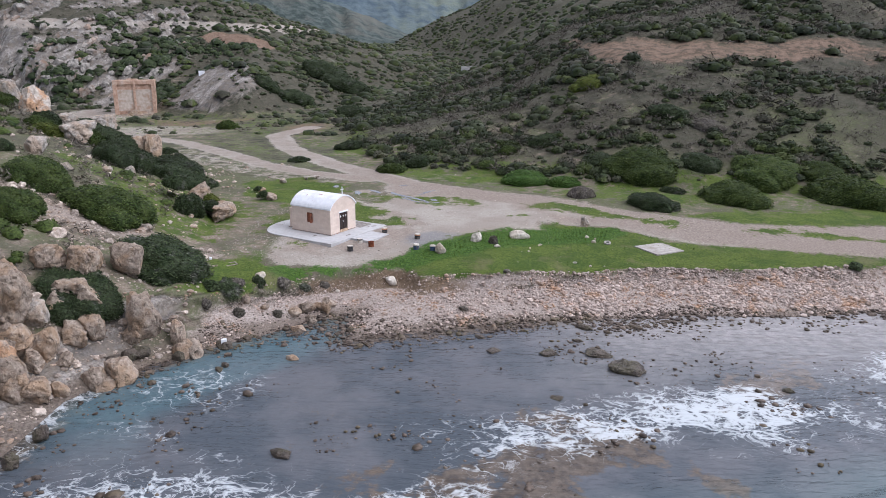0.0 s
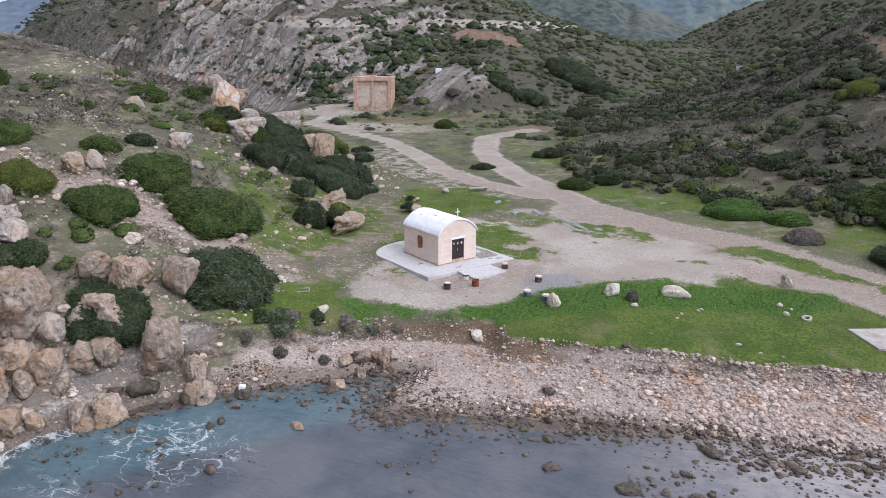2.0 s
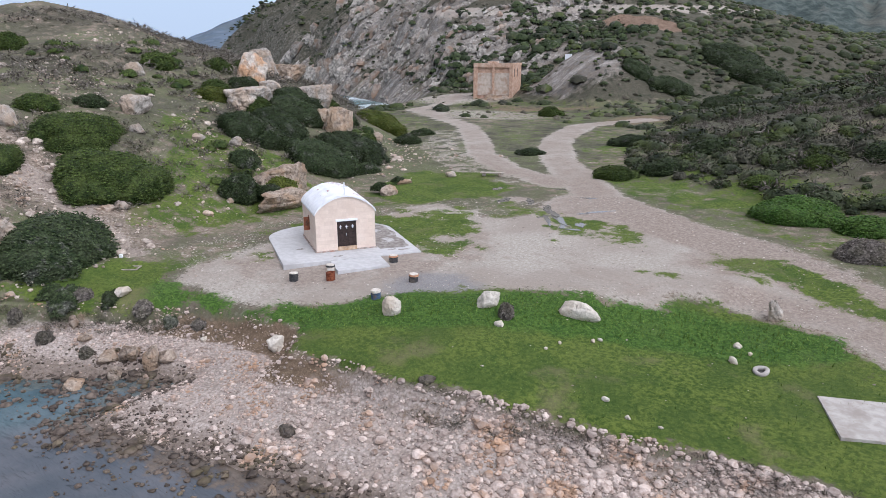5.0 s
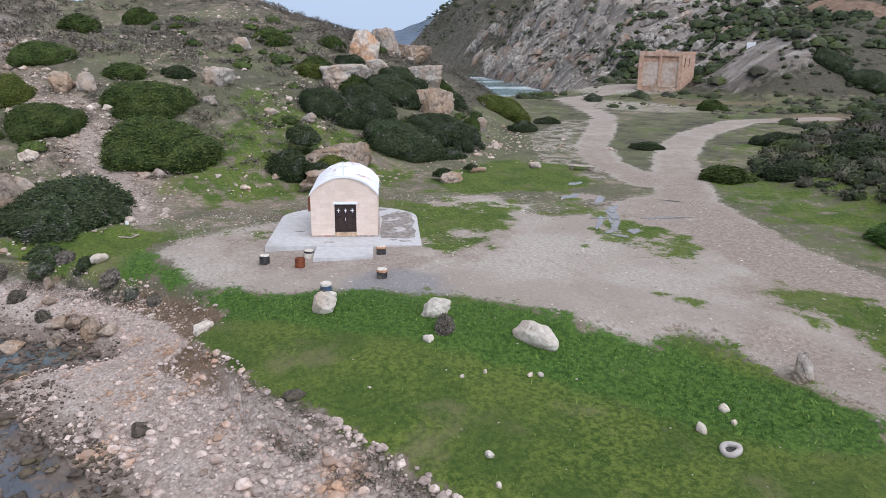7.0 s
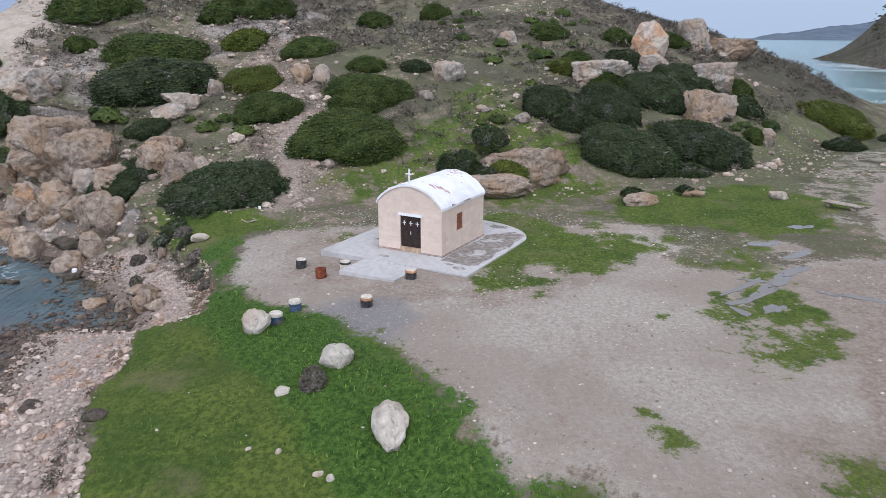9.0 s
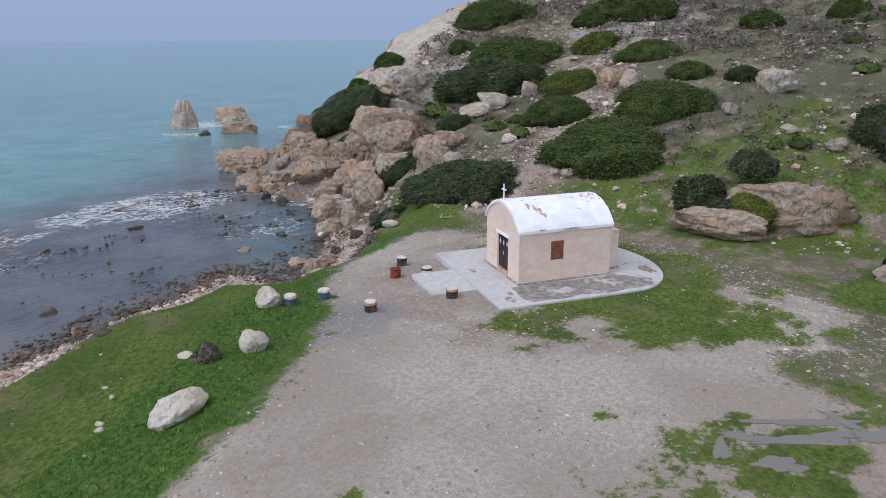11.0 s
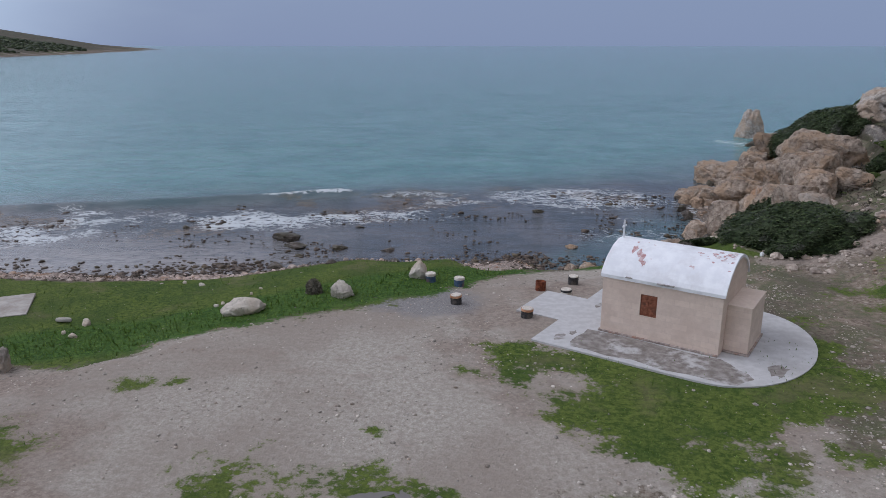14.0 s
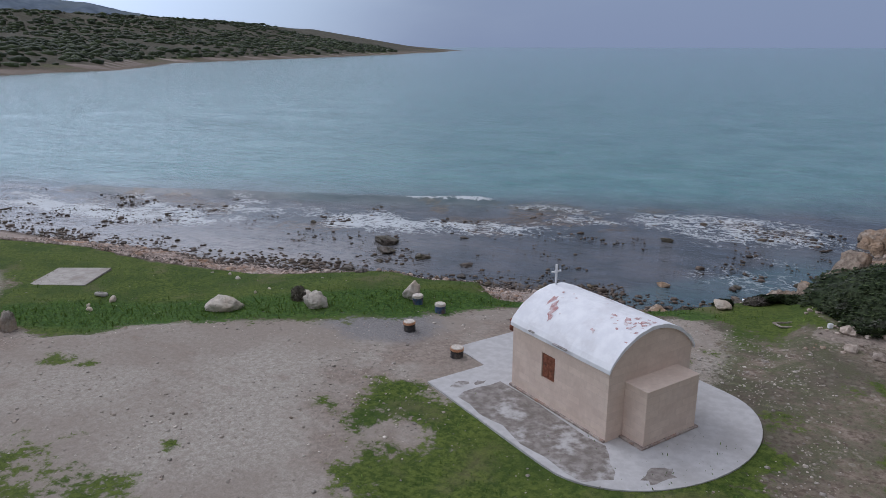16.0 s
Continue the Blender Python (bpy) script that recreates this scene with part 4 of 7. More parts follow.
def sea_height(x, y):
    near = sm(400, 120, np.hypot(x, y - 30))
    s = area(x, y, COAST)
    chop = (fbm(x * 0.5, y, 2.4, 7, 3) - 0.5) * 0.22 + (fbm(x * 0.4, y, 9, 8, 2) - 0.5) * 0.35
    calm = 0.25 + 0.75 * sm(6, 26, -s)
    d = y - np.interp(x, [-60, -24, -6, 14, 35, 62, 90], [16, 21, 20, 25, 33, 42, 48]) - 5 * (fbm(x, y * 0, 22, 13, 2) - 0.5)
    roller = 0.55 * np.exp(-((d / 1.1) ** 2)) * sm(0.42, 0.62, fbm(x, y * 0, 17, 19, 2))
    return SEA + near * (chop * calm + roller)


sx = steps(-62, 72, 0.5, -160, 170, 3.0, -4700, 4700)
sy = steps(-18, 59, 0.45, -140, 75, 3.0, -4700, 1900)
v, f = grid_sheet(sx, sy, sea_height)
s_all = area(v[:, 0], v[:, 1], COAST)
keep = (s_all[f] < 3.0).any(1)
f = f[keep]
used = np.unique(f)
remap = np.zeros(len(v), np.int64)
remap[used] = np.arange(len(used))
v, f, s_all = v[used], remap[f], s_all[used]
sea_mesh = tri_mesh("sea", v, f, M_SEA, True)
x, y = v[:, 0], v[:, 1]
reef_d = line_dist(x, y, REEF)
outer = y - np.interp(x, [p[0] for p in REEF[::-1]], [p[1] for p in REEF[::-1]])
torn = fbm(x * 0.6, y, 8, 101, 4)
gaps = fbm(x, y * 1.6, 15, 109, 3)
foam = sm(14.0, 3.0, reef_d + 9 * (torn - 0.5)) * (0.34 + 0.72 * sm(0.42, 0.66, torn)) * (0.40 + 0.75 * sm(0.36, 0.60, gaps)) * (1 + 0.25 * sm(8, 20, x))
crest = sm(0.12, 0.42, v[:, 2] - SEA - 0.1) * sm(0.45, 0.6, fbm(x, y, 11, 103, 2))
foam = np.maximum(foam, 1.5 * crest)
foam = np.maximum(foam, 0.75 * sm(-3.5, -0.5, s_all) * sm(-20, -25, x) * sm(80, 40, y))
foam = np.maximum(foam, 0.62 * sm(7.5, 1.5, np.hypot((x + 17) * 0.8, y - 40)))
foam = np.maximum(foam, 0.85 * sm(9, 3, np.hypot((x + 15) * 0.6, y - 25) + 5 * (torn - 0.5)))
foam = np.maximum(foam, 0.9 * sm(26, 6, np.hypot(x + 56, y + 28)) * sm(0.45, 0.6, torn))
foam = np.maximum(foam, sm(9, 2, -s_all) * (y > 150) + 0.8 * sm(0.55, 0.62, torn) * sm(60, 20, -s_all) * (x < -110))
foam = np.maximum(foam, 0.9 * sm(10, 2, -s_all) * (x > 250))
set_attr(sea_mesh, "foam", foam)
set_attr(sea_mesh, "shoal", sm(-24, 1, outer + 9 * (torn - 0.5)) * sm(-60, -30, x) * sm(160, 100, x) + 0.5 * sm(-26, -6, s_all))
pool = sm(4.2, 2.0, line_dist(x, y, [(-10.5, 52), (-14, 47), (-18, 42), (-22, 37), (-21, 31)]) + 2 * (torn - 0.5))
# share of the paler eastern shallows, whose colour includes painted sky glare
set_attr(sea_mesh, "sandy", sm(3, 16, x + 6 * (torn - 0.5)) * sm(-17, -2, s_all + 6 * (torn - 0.5)) * sm(110, 80, x))
set_attr(sea_mesh, "pool", 0.5 * pool * (0.4 + torn) * sm(28, 38, y))
set_attr(sea_mesh, "weed", 0.8 * sm(0.50, 0.68, fbm(x, y, 5, 107, 4)) * sm(12, 5, reef_d) + 0.7 * sm(-2.6, -0.3, s_all))
sea = tagged(new("sea", sea_mesh), "grey-green bay with white foam over a shallow reef", "sea", kind="structure")

# ---- the chapel ----
EAVE, RISE, CH_W, CH_L = 2.62, 1.20, 4.2, 5.22


def arch(u, lift=0.0):
    a = np.clip(abs(u - CH_W / 2) / (CH_W / 2 + 0.07), 0, 1)
    return EAVE + lift + RISE * (1 - a**1.9) ** 0.78


def local(u, v):
    c, s = math.cos(radians(60.34)), math.sin(radians(60.34))
    return -12.68 + c * u - s * v, 67.80 + s * u + c * v


def extrude_bm(outline, y0, y1):
    """A slab whose outline stands in the x-z plane, from y0 to y1."""
    bm = bmesh.new()
    a = [bm.verts.new((x, y0, z)) for x, z in outline]
    b = [bm.verts.new((x, y1, z)) for x, z in outline]
    n = len(outline)
    bm.faces.new(a)
    bm.faces.new(b[::-1])
    for i in range(n):
        bm.faces.new((a[(i + 1) % n], a[i], b[i], b[(i + 1) % n]))
    bmesh.ops.triangulate(bm, faces=[q for q in bm.faces if len(q.verts) > 4])
    bmesh.ops.recalc_face_normals(bm, faces=bm.faces[:])
    return bm


def side_wall(x0, x1, w0, w1, z0, z1):
    """A long wall with one window opening from w0 to w1 and z0 to z1."""
    bm = bmesh.new()
    ys, zs = [0.32, w0, w1, CH_L - 0.32], [0.0, z0, z1, EAVE]
    grid = {(k, i, j): bm.verts.new((x, ys[i], zs[j])) for k, x in enumerate((x0, x1)) for i in range(4) for j in range(4)}
    for i in range(3):
        for j in range(3):
            if (i, j) != (1, 1):
                for k in (0, 1):
                    bm.faces.new([grid[k, i + a, j + e] for a, e in ((0, 0), (1, 0), (1, 1), (0, 1))])
    rim = [[(0, 0), (1, 0), (2, 0), (3, 0), (3, 1), (3, 2), (3, 3), (2, 3), (1, 3), (0, 3), (0, 2), (0, 1)], [(1, 1), (2, 1), (2, 2), (1, 2)]]
    for loop in rim:
        for a, e in zip(loop, loop[1:] + loop[:1]):
            bm.faces.new((grid[0, *a], grid[0, *e], grid[1, *e], grid[1, *a]))
    bmesh.ops.recalc_face_normals(bm, faces=bm.faces[:])
    return bm


def build_chapel():
    root = tagged(new("chapel"), "small cream plastered chapel with white barrel roof on a concrete pad", "chapel")
    root.matrix_world = pose(-12.68, 67.80, 0, 0, 0, 60.34)
    curve = [(CH_W * i / 28, float(arch(CH_W * i / 28))) for i in range(29)]
    front = [(0, 0), (1.49, 0), (1.49, 2.1), (2.85, 2.1), (2.85, 0), (CH_W, 0)] + curve[::-1]
    part("front_wall", extrude_bm(front, 0, 0.32), M_WALL, root)
    part("rear_wall", extrude_bm([(0, 0), (CH_W, 0)] + curve[::-1], CH_L - 0.32, CH_L), M_WALL, root)
    part("side_wall", side_wall(0, 0.32, 2.42, 3.15, 1.06, 2.12), M_WALL, root)
    part("side_wall", side_wall(CH_W - 0.32, CH_W, 1.76, 2.5, 1.12, 2.12), M_WALL, root)
    # the barrel roof, a thick whitewashed shell a little proud of the walls
    us = np.linspace(-0.07, CH_W + 0.07, 41)
    outer = [(float(u), float(arch(u, 0.13)) + 0.012 * math.sin(9 * u)) for u in us]
    inner = [(float(u), float(arch(u, -0.01))) for u in us[::-1]]
    bm = bmesh.new()
    n_y = 26
    rings = []
    for i in range(n_y + 1):
        yy = -0.10 + (CH_L + 0.18) * i / n_y
        ring = []
        for u, z in outer + inner:
            k = 0.018 * (fbm(np.array([u * 3 + 9]), np.array([yy * 3]), 1.4, 3, 2)[0] - 0.5)
            ring.append(bm.verts.new((u, yy + 0.6 * k, z + k)))
        rings.append(ring)
    m = len(rings[0])
    for a, b in zip(rings, rings[1:]):
        for i in range(m):
            bm.faces.new((a[i], a[(i + 1) % m], b[(i + 1) % m], b[i]))
    bm.faces.new(rings[0][::-1])
    bm.faces.new(rings[-1])
    bmesh.ops.triangulate(bm, faces=[q for q in bm.faces if len(q.verts) > 4])
    bmesh.ops.recalc_face_normals(bm, faces=bm.faces[:])
    roof = part("roof", bm, M_WHITE, root, "whitewashed barrel roof with flaking patches")
    rnd = random.Random(4)
    spots = [(3.05, 0.95, 0.30, 0.16), (3.25, 1.25, 0.34, 0.13), (3.5, 1.45, 0.30, 0.12), (3.72, 1.6, 0.16, 0.10), 
             (2.45, 0.9, 0.1, 0.08), (1.4, 2.4, 0.12, 0.3), (1.0, 3.9, 0.1, 0.16)]
    # small flecks thickening towards the rear
    for _ in range(46):
        cv = 5.15 - abs(rnd.gauss(0, 0.75))
        cu = min(max(2.55 + 0.55 * (4.6 - cv) + rnd.gauss(0, 0.34), 1.9), 4.0)
        spots.append((cu, max(cv, 2.6), rnd.uniform(0.025, 0.09), rnd.uniform(0.03, 0.13)))
    for _ in range(10):
        spots.append((rnd.uniform(0.4, 3.9), rnd.uniform(0.2, 3.2), rnd.uniform(0.02, 0.05), rnd.uniform(0.03, 0.07)))
    for cu, cv, ru, rv in spots:
        bm = bmesh.new()
        ring = []
        for i in range(11):
            a, k = 2 * math.pi * i / 11, rnd.uniform(0.45, 1.15)
            u, yy = cu + ru * k * math.cos(a), cv + rv * k * math.sin(a)
            ring.append(bm.verts.new((u, yy, float(arch(u, 0.13)) + 0.012 * math.sin(9 * u) + 0.012)))
        mid = bm.verts.new((cu, cv, float(arch(cu, 0.13)) + 0.012 * math.sin(9 * cu) + 0.014))
        for i in range(11):
            bm.faces.new((mid, ring[i], ring[(i + 1) % 11]))
        part("flaked_patch", bm, M_PINK, roof)
    part("drain_slate", box_bm(4.16, 4.36, 2.45, 3.2, 2.72, 2.77, 0.012), M_PATCH, root, "grey slate at the eaves")
    part("drain_slate", box_bm(4.14, 4.34, 1.05, 1.35, 2.76, 2.80, 0.012), M_PATCH, root)
    # door of two dark leaves with a glazed row of three crosses
    door = part("door", box_bm(1.49, 2.85, 0.09, 0.16, 0.28, 2.1), M_DOOR, root, "dark brown double door with three pale crosses")
    for k in range(3):
        x0 = 1.55 + 0.43 * k
        part("door_panel", box_bm(x0, x0 + 0.38, 0.065, 0.095, 1.30, 2.02, 0.01), M_DOOR, door)
        c = x0 + 0.19
        bm = box_bm(c - 0.022, c + 0.022, 0.048, 0.066, 1.55, 1.81)
        part("door_cross", bm, M_METAL, door, "pale cross")
        part("door_cross_arm", box_bm(c - 0.105, c + 0.105, 0.044, 0.066, 1.665, 1.71), M_METAL, door)
    for x0 in (1.55, 2.19):
        part("door_panel", box_bm(x0, x0 + 0.60, 0.07, 0.095, 0.36, 1.22, 0.012), M_DOOR, door)
    part("door_handle", box_bm(2.14, 2.17, 0.03, 0.09, 1.02, 1.2, 0.008), M_METAL, door)
    part("lintel", box_bm(1.40, 2.94, -0.05, 0.10, 2.1, 2.26, 0.012), M_WHITE, root, "white lintel")
    part("threshold", box_bm(1.49, 2.85, -0.03, 0.30, 0.0, 0.275, 0.03), M_STONE, root, "worn ochre stone threshold")
    # plinth course along the foot
    for x0, x1, y0, y1 in ((-0.09, 1.49, -0.09, 0.0), (2.85, CH_W + 0.09, -0.09, 0.0), (-0.09, 0.0, 0.0, CH_L), (CH_W, CH_W + 0.09, 0.0, CH_L)):
        part("plinth", box_bm(x0, x1, y0, y1, 0, 0.09, 0.02), M_PLINTH, root)
    # shuttered windows
    for x0, x1, y0, y1, z0, z1 in ((CH_W - 0.16, CH_W - 0.06, 1.76, 2.5, 1.12, 2.12), (0.06, 0.16, 2.42, 3.15, 1.06, 2.12)):
        win = part("window", box_bm(x0, x1, y0, y1, z0, z1), M_SHUTTER, root, "closed red-brown wooden shutters")
        out = x1 if x0 > 2 else x0
        sgn = 1 if x0 > 2 else -1
        ym = (y0 + y1) / 2
        for a, b in ((y0 + 0.05, ym - 0.012), (ym + 0.012, y1 - 0.05)):
            leaf = part("shutter_leaf", box_bm(min(out, out + sgn * 0.02), max(out, out + sgn * 0.02), a, b, z0 + 0.05, z1 - 0.22, 0.006), M_SHUTTER, win)
            for j in range(3):
                za = z0 + 0.10 + j * 0.24
                part("shutter_rail", box_bm(min(out + sgn * 0.018, out + sgn * 0.036), max(out + sgn * 0.018, out + sgn * 0.036), a + 0.03, b - 0.03, za, za + 0.05, 0.004), M_SHUTTER, leaf)
        part("window_head", box_bm(min(out, out + sgn * 0.03), max(out, out + sgn * 0.03), y0 + 0.03, y1 - 0.03, z1 - 0.18, z1 - 0.03, 0.006), M_SHUTTER, win)
    leaf = part("open_shutter", box_bm(-0.42, 0.04, 2.36, 2.41, 1.10, 2.06, 0.008), M_SHUTTER, root, "red-brown shutter leaf standing open")
    for za in (1.2, 1.55, 1.9):
        part("shutter_rail", box_bm(-0.40, 0.02, 2.335, 2.362, za, za + 0.06, 0.004), M_SHUTTER, leaf)
    # low box-shaped apse behind the altar
    apse = part("apse", box_bm(0.74, 3.40, CH_L, CH_L + 1.0, 0, 2.05, 0.02), M_WALL, root, "low plastered box apse")
    part("apse_roof", box_bm(0.72, 3.42, CH_L, CH_L + 1.02, 2.05, 2.13, 0.02), M_WALL, apse)
    part("apse_plinth", box_bm(0.60, 3.54, CH_L, CH_L + 1.08, 0, 0.08, 0.02), M_PLINTH, apse)
    # iron cross at the front of the ridge
    cross = part("cross", box_bm(2.065, 2.135, 0.01, 0.08, float(arch(2.1, 0.1)), 4.80, 0.008), M_METAL, root, "thin white iron cross")
    part("cross_arm", box_bm(1.86, 2.34, 0.012, 0.078, 4.47, 4.535, 0.006), M_METAL, cross)


build_chapel()


# ---- concrete pad round the chapel ----
def pad_outline():
    pts = [(-2.6, -2.15), (6.9, -2.15), (6.9, 5.0)]
    for i in range(1, 24):
        a = math.pi * i / 24
        pts.append((2.15 + 4.75 * math.cos(a), 5.2 + 3.5 * math.sin(a)))
    return pts + [(-2.6, 5.0)]


pad = part("concrete_pad", prism_bm([local(u, v) for u, v in pad_outline()], -0.5, -0.004), M_CONCRETE)
tagged(pad, "pale concrete pad with a rounded end round the chapel", "pavement", kind="structure")
step = part("concrete_step", prism_bm([local(u, v) for u, v in ((0.5, -4.5), (3.95, -4.5), (3.95, -2.155), (0.5, -2.155))], -0.5, -0.05), M_CONCRETE)
tagged(step, "pale concrete landing before the chapel door", "pavement", kind="structure")
_r = random.Random(9)
patch_pts = [(4.4, -0.5), (5.6, -0.6), (6.6, -0.4), (6.65, 1.2), (6.5, 2.4), (6.7, 3.6), (6.6, 4.8), (6.5, 6.6), (5.6, 6.9), (4.9, 6.3), (4.4, 5.4), (4.4, 3.8), (4.35, 2.0)]
patch_pts = [(u + _r.uniform(-0.09, 0.09), v + _r.uniform(-0.1, 0.1)) for (u0, v0), (u1, v1) in zip(patch_pts, patch_pts[1:] + patch_pts[:1]) for u, v in ((u0, v0), ((u0 + u1) / 2, (v0 + v1) / 2))]
patch_pts = [(max(u, 4.33), v) for u, v in patch_pts]
stain = part("cement_patch", prism_bm([local(u, v) for u, v in patch_pts], -0.02, 0.002), M_PATCH, None)
tagged(stain, "rough grey cement patch along the chapel wall", "pavement", kind="structure")
for k, (su, sv, sr) in enumerate(((4.2, 7.6, 0.62), (5.9, -1.2, 0.40), (5.2, -0.9, 0.26), (1.2, -1.3, 0.30), (-0.9, 1.4, 0.28))):
    ring = [(su + 1.3 * sr * _r.uniform(0.55, 1.1) * math.cos(a * 0.449), sv + 0.7 * sr * _r.uniform(0.55, 1.1) * math.sin(a * 0.449)) for a in range(14)]
    spot = part("cement_patch", prism_bm([local(u, v) for u, v in ring], -0.02, 0.0), M_PATCH, None)
    tagged(spot, "worn grey spot in the pale concrete pad", "pavement", kind="structure")
slab = part("concrete_slab", prism_bm([(18.9, 69.13), (20.5, 65.95), (23.65, 67.55), (22.15, 70.7)], -1.7, -1.06), M_SLAB)
tagged(slab, "flat tan-grey concrete slab set in the turf", "pavement", kind="structure")


# ---- drums ----
def drum(x, y, skin, cap, band, label, height=0.50, open_top=False):
    root = tagged(new("steel_drum"), label, "drum", "drums before the chapel")
    root.matrix_world = pose(x, y, hz(x, y) - 0.02, random.uniform(-3, 3), random.uniform(-3, 3), random.uniform(0, 360))
    n, r = 28, 0.29
    bm = bmesh.new()
    prof = [(r, 0), (r, 0.02), (r - 0.008, 0.03)]
    for k in (0.34, 0.68):
        prof += [(r - 0.008, height * k - 0.03), (r + 0.008, height * k), (r - 0.008, height * k + 0.03)]
    prof += [(r - 0.008, height - 0.04), (r + 0.006, height - 0.02), (r + 0.006, height)]
    if open_top:
        prof += [(r - 0.016, height), (r - 0.022, 0.14), (0.0, 0.12)]
    rings = [[bm.verts.new((q * math.cos(2 * math.pi * i / n), q * math.sin(2 * math.pi * i / n), z)) for i in range(n)] for q, z in prof]
    for a, b in zip(rings, rings[1:]):
        for i in range(n):
            bm.faces.new((a[i], a[(i + 1) % n], b[(i + 1) % n], b[i]))
    if open_top:
        bmesh.ops.remove_doubles(bm, verts=bm.verts[:], dist=1e-4)
    bmesh.ops.recalc_face_normals(bm, faces=bm.faces[:])
    part("drum_body", bm, skin, root, smooth=True)
    if not open_top:
        bm = bmesh.new()
        bmesh.ops.create_cone(bm, cap_ends=True, segments=n, radius1=r - 0.004, radius2=r - 0.03, depth=0.07, matrix=Matrix.Translation((0, 0, height)))
        part("drum_fill", bm, cap, root, "limed concrete filling")
    if band is not None:
        bm = bmesh.new()
        lo = [bm.verts.new(((r + 0.012) * math.cos(2 * math.pi * i / n), (r + 0.012) * math.sin(2 * math.pi * i / n), height - 0.10)) for i in range(n)]
        hi = [bm.verts.new((q.co.x, q.co.y, height + 0.005)) for q in lo]
        inn = [bm.verts.new((q.co.x * 0.93, q.co.y * 0.93, height + 0.005)) for q in lo]
        for i in range(n):
            bm.faces.new((lo[i], lo[(i + 1) % n], hi[(i + 1) % n], hi[i]))
            bm.faces.new((hi[i], hi[(i + 1) % n], inn[(i + 1) % n], inn[i]))
        part("drum_rim", bm, band, root, "painted rim")


drum(-10.1, 63.7, M_BLACK, M_CAP, None, "short black steel drum filled with pale concrete")
drum(-8.2, 65.1, M_RUST, M_CAP, None, "short open rusted steel drum on the gravel", 0.52, True)
drum(-9.5, 66.2, M_CAP, M_CAP, M_BLACK, "short limed drum with a black band by the landing", 0.42)
drum(-7.3, 69.85, M_BLACK, M_CAP, M_ORANGE, "short dark drum with an orange rim by the landing", 0.46)
drum(-3.7, 64.6, M_BLUE, M_CAP, M_CAP, "short faded blue drum with a whitened rim")
drum(-3.75, 67.9, M_BLACK, M_CAP, M_ORANGE, "short dark drum with an orange rim on grey chippings")
drum(-2.05, 64.05, M_BLUE, M_CAP, M_CAP, "short blue drum with white top beside a boulder")


# ---- rocks ----
ROCK_MAT = {"tan": M_ROCK_TAN, "pale": M_ROCK_PALE, "grey": M_ROCK_GREY, "rust": M_ROCK_RUST, "wet": M_ROCK_WET, "stack": M_ROCK_GREY}
ROCK_LABEL = {"tan": "weathered tan limestone boulder with pitted faces", "pale": "pale whitish limestone boulder on the ground",
              "grey": "grey limestone outcrop with cracked faces", "rust": "leaning crag with rust-orange face", "wet": "dark wet rock at the water's edge", "stack": "pointed grey sea stack ringed by foam"}


def rock_mesh(seed, wide, high, deep, material, level=3, taper=0.0, clip=0.82):
    rnd = random.Random(seed)
    bm = bmesh.new()
    bmesh.ops.create_icosphere(bm, subdivisions=level, radius=1.0)
    planes = []
    if wide > 3:
        planes.append((Vector((rnd.gauss(0, 0.12), rnd.gauss(0, 0.12), 1)).normalized(), rnd.uniform(0.5, 0.65)))
    for _ in range(4 if wide > 3 else 0):
        a = rnd.uniform(0, 6.3)
        planes.append((Vector((math.cos(a), math.sin(a), rnd.gauss(0.1, 0.12))).normalized(), rnd.uniform(0.5, 0.72)))
    for _ in range(11 if wide > 3 else 15):
        n = Vector((rnd.gauss(0, 1), rnd.gauss(0, 1), rnd.gauss(0, 0.75))).normalized()
        planes.append((n, rnd.uniform(0.42, 0.86)))
    off = Vector((rnd.uniform(-50, 50), rnd.uniform(-50, 50), rnd.uniform(-50, 50)))
    for q in bm.verts:
        p = q.co.copy()
        p *= 1 + 0.18 * noise.noise(p * 1.1 + off)
        for n, d in planes:
            over = p.dot(n) - d
            if over > 0:
                p -= n * over * clip
        crack = abs(noise.noise(p * 2.2 + off * 1.3))
        p *= 1 + 0.13 * noise.noise(p * 2.6 + off) - 0.12 * abs(noise.noise(p * 5.5 + off)) + 0.05 * noise.noise(p * 11 + off) - (0.16 if clip > 0.7 else 0.06) * max(0.0, 0.09 - crack) / 0.09 + 0.03 * noise.noise(p * 23 + off)
        q.co = p
    lo = Vector([min(q.co[i] for q in bm.verts) for i in range(3)])
    hi = Vector([max(q.co[i] for q in bm.verts) for i in range(3)])
    for q in bm.verts:
        k = [(q.co[i] - lo[i]) / (hi[i] - lo[i]) for i in range(3)]
        thin = 1 - taper * k[2]
        q.co = Vector(((k[0] - 0.5) * wide * thin, (k[1] - 0.5) * deep * thin, k[2] * high * 1.45 - 0.25 * high))
    me = bpy.data.meshes.new("boulder")
    bm.to_mesh(me)
    bm.free()
    me.materials.append(material)
    me.polygons.foreach_set("use_smooth", np.ones(len(me.polygons), bool))
    return me


ROCK_COUNT = [0]


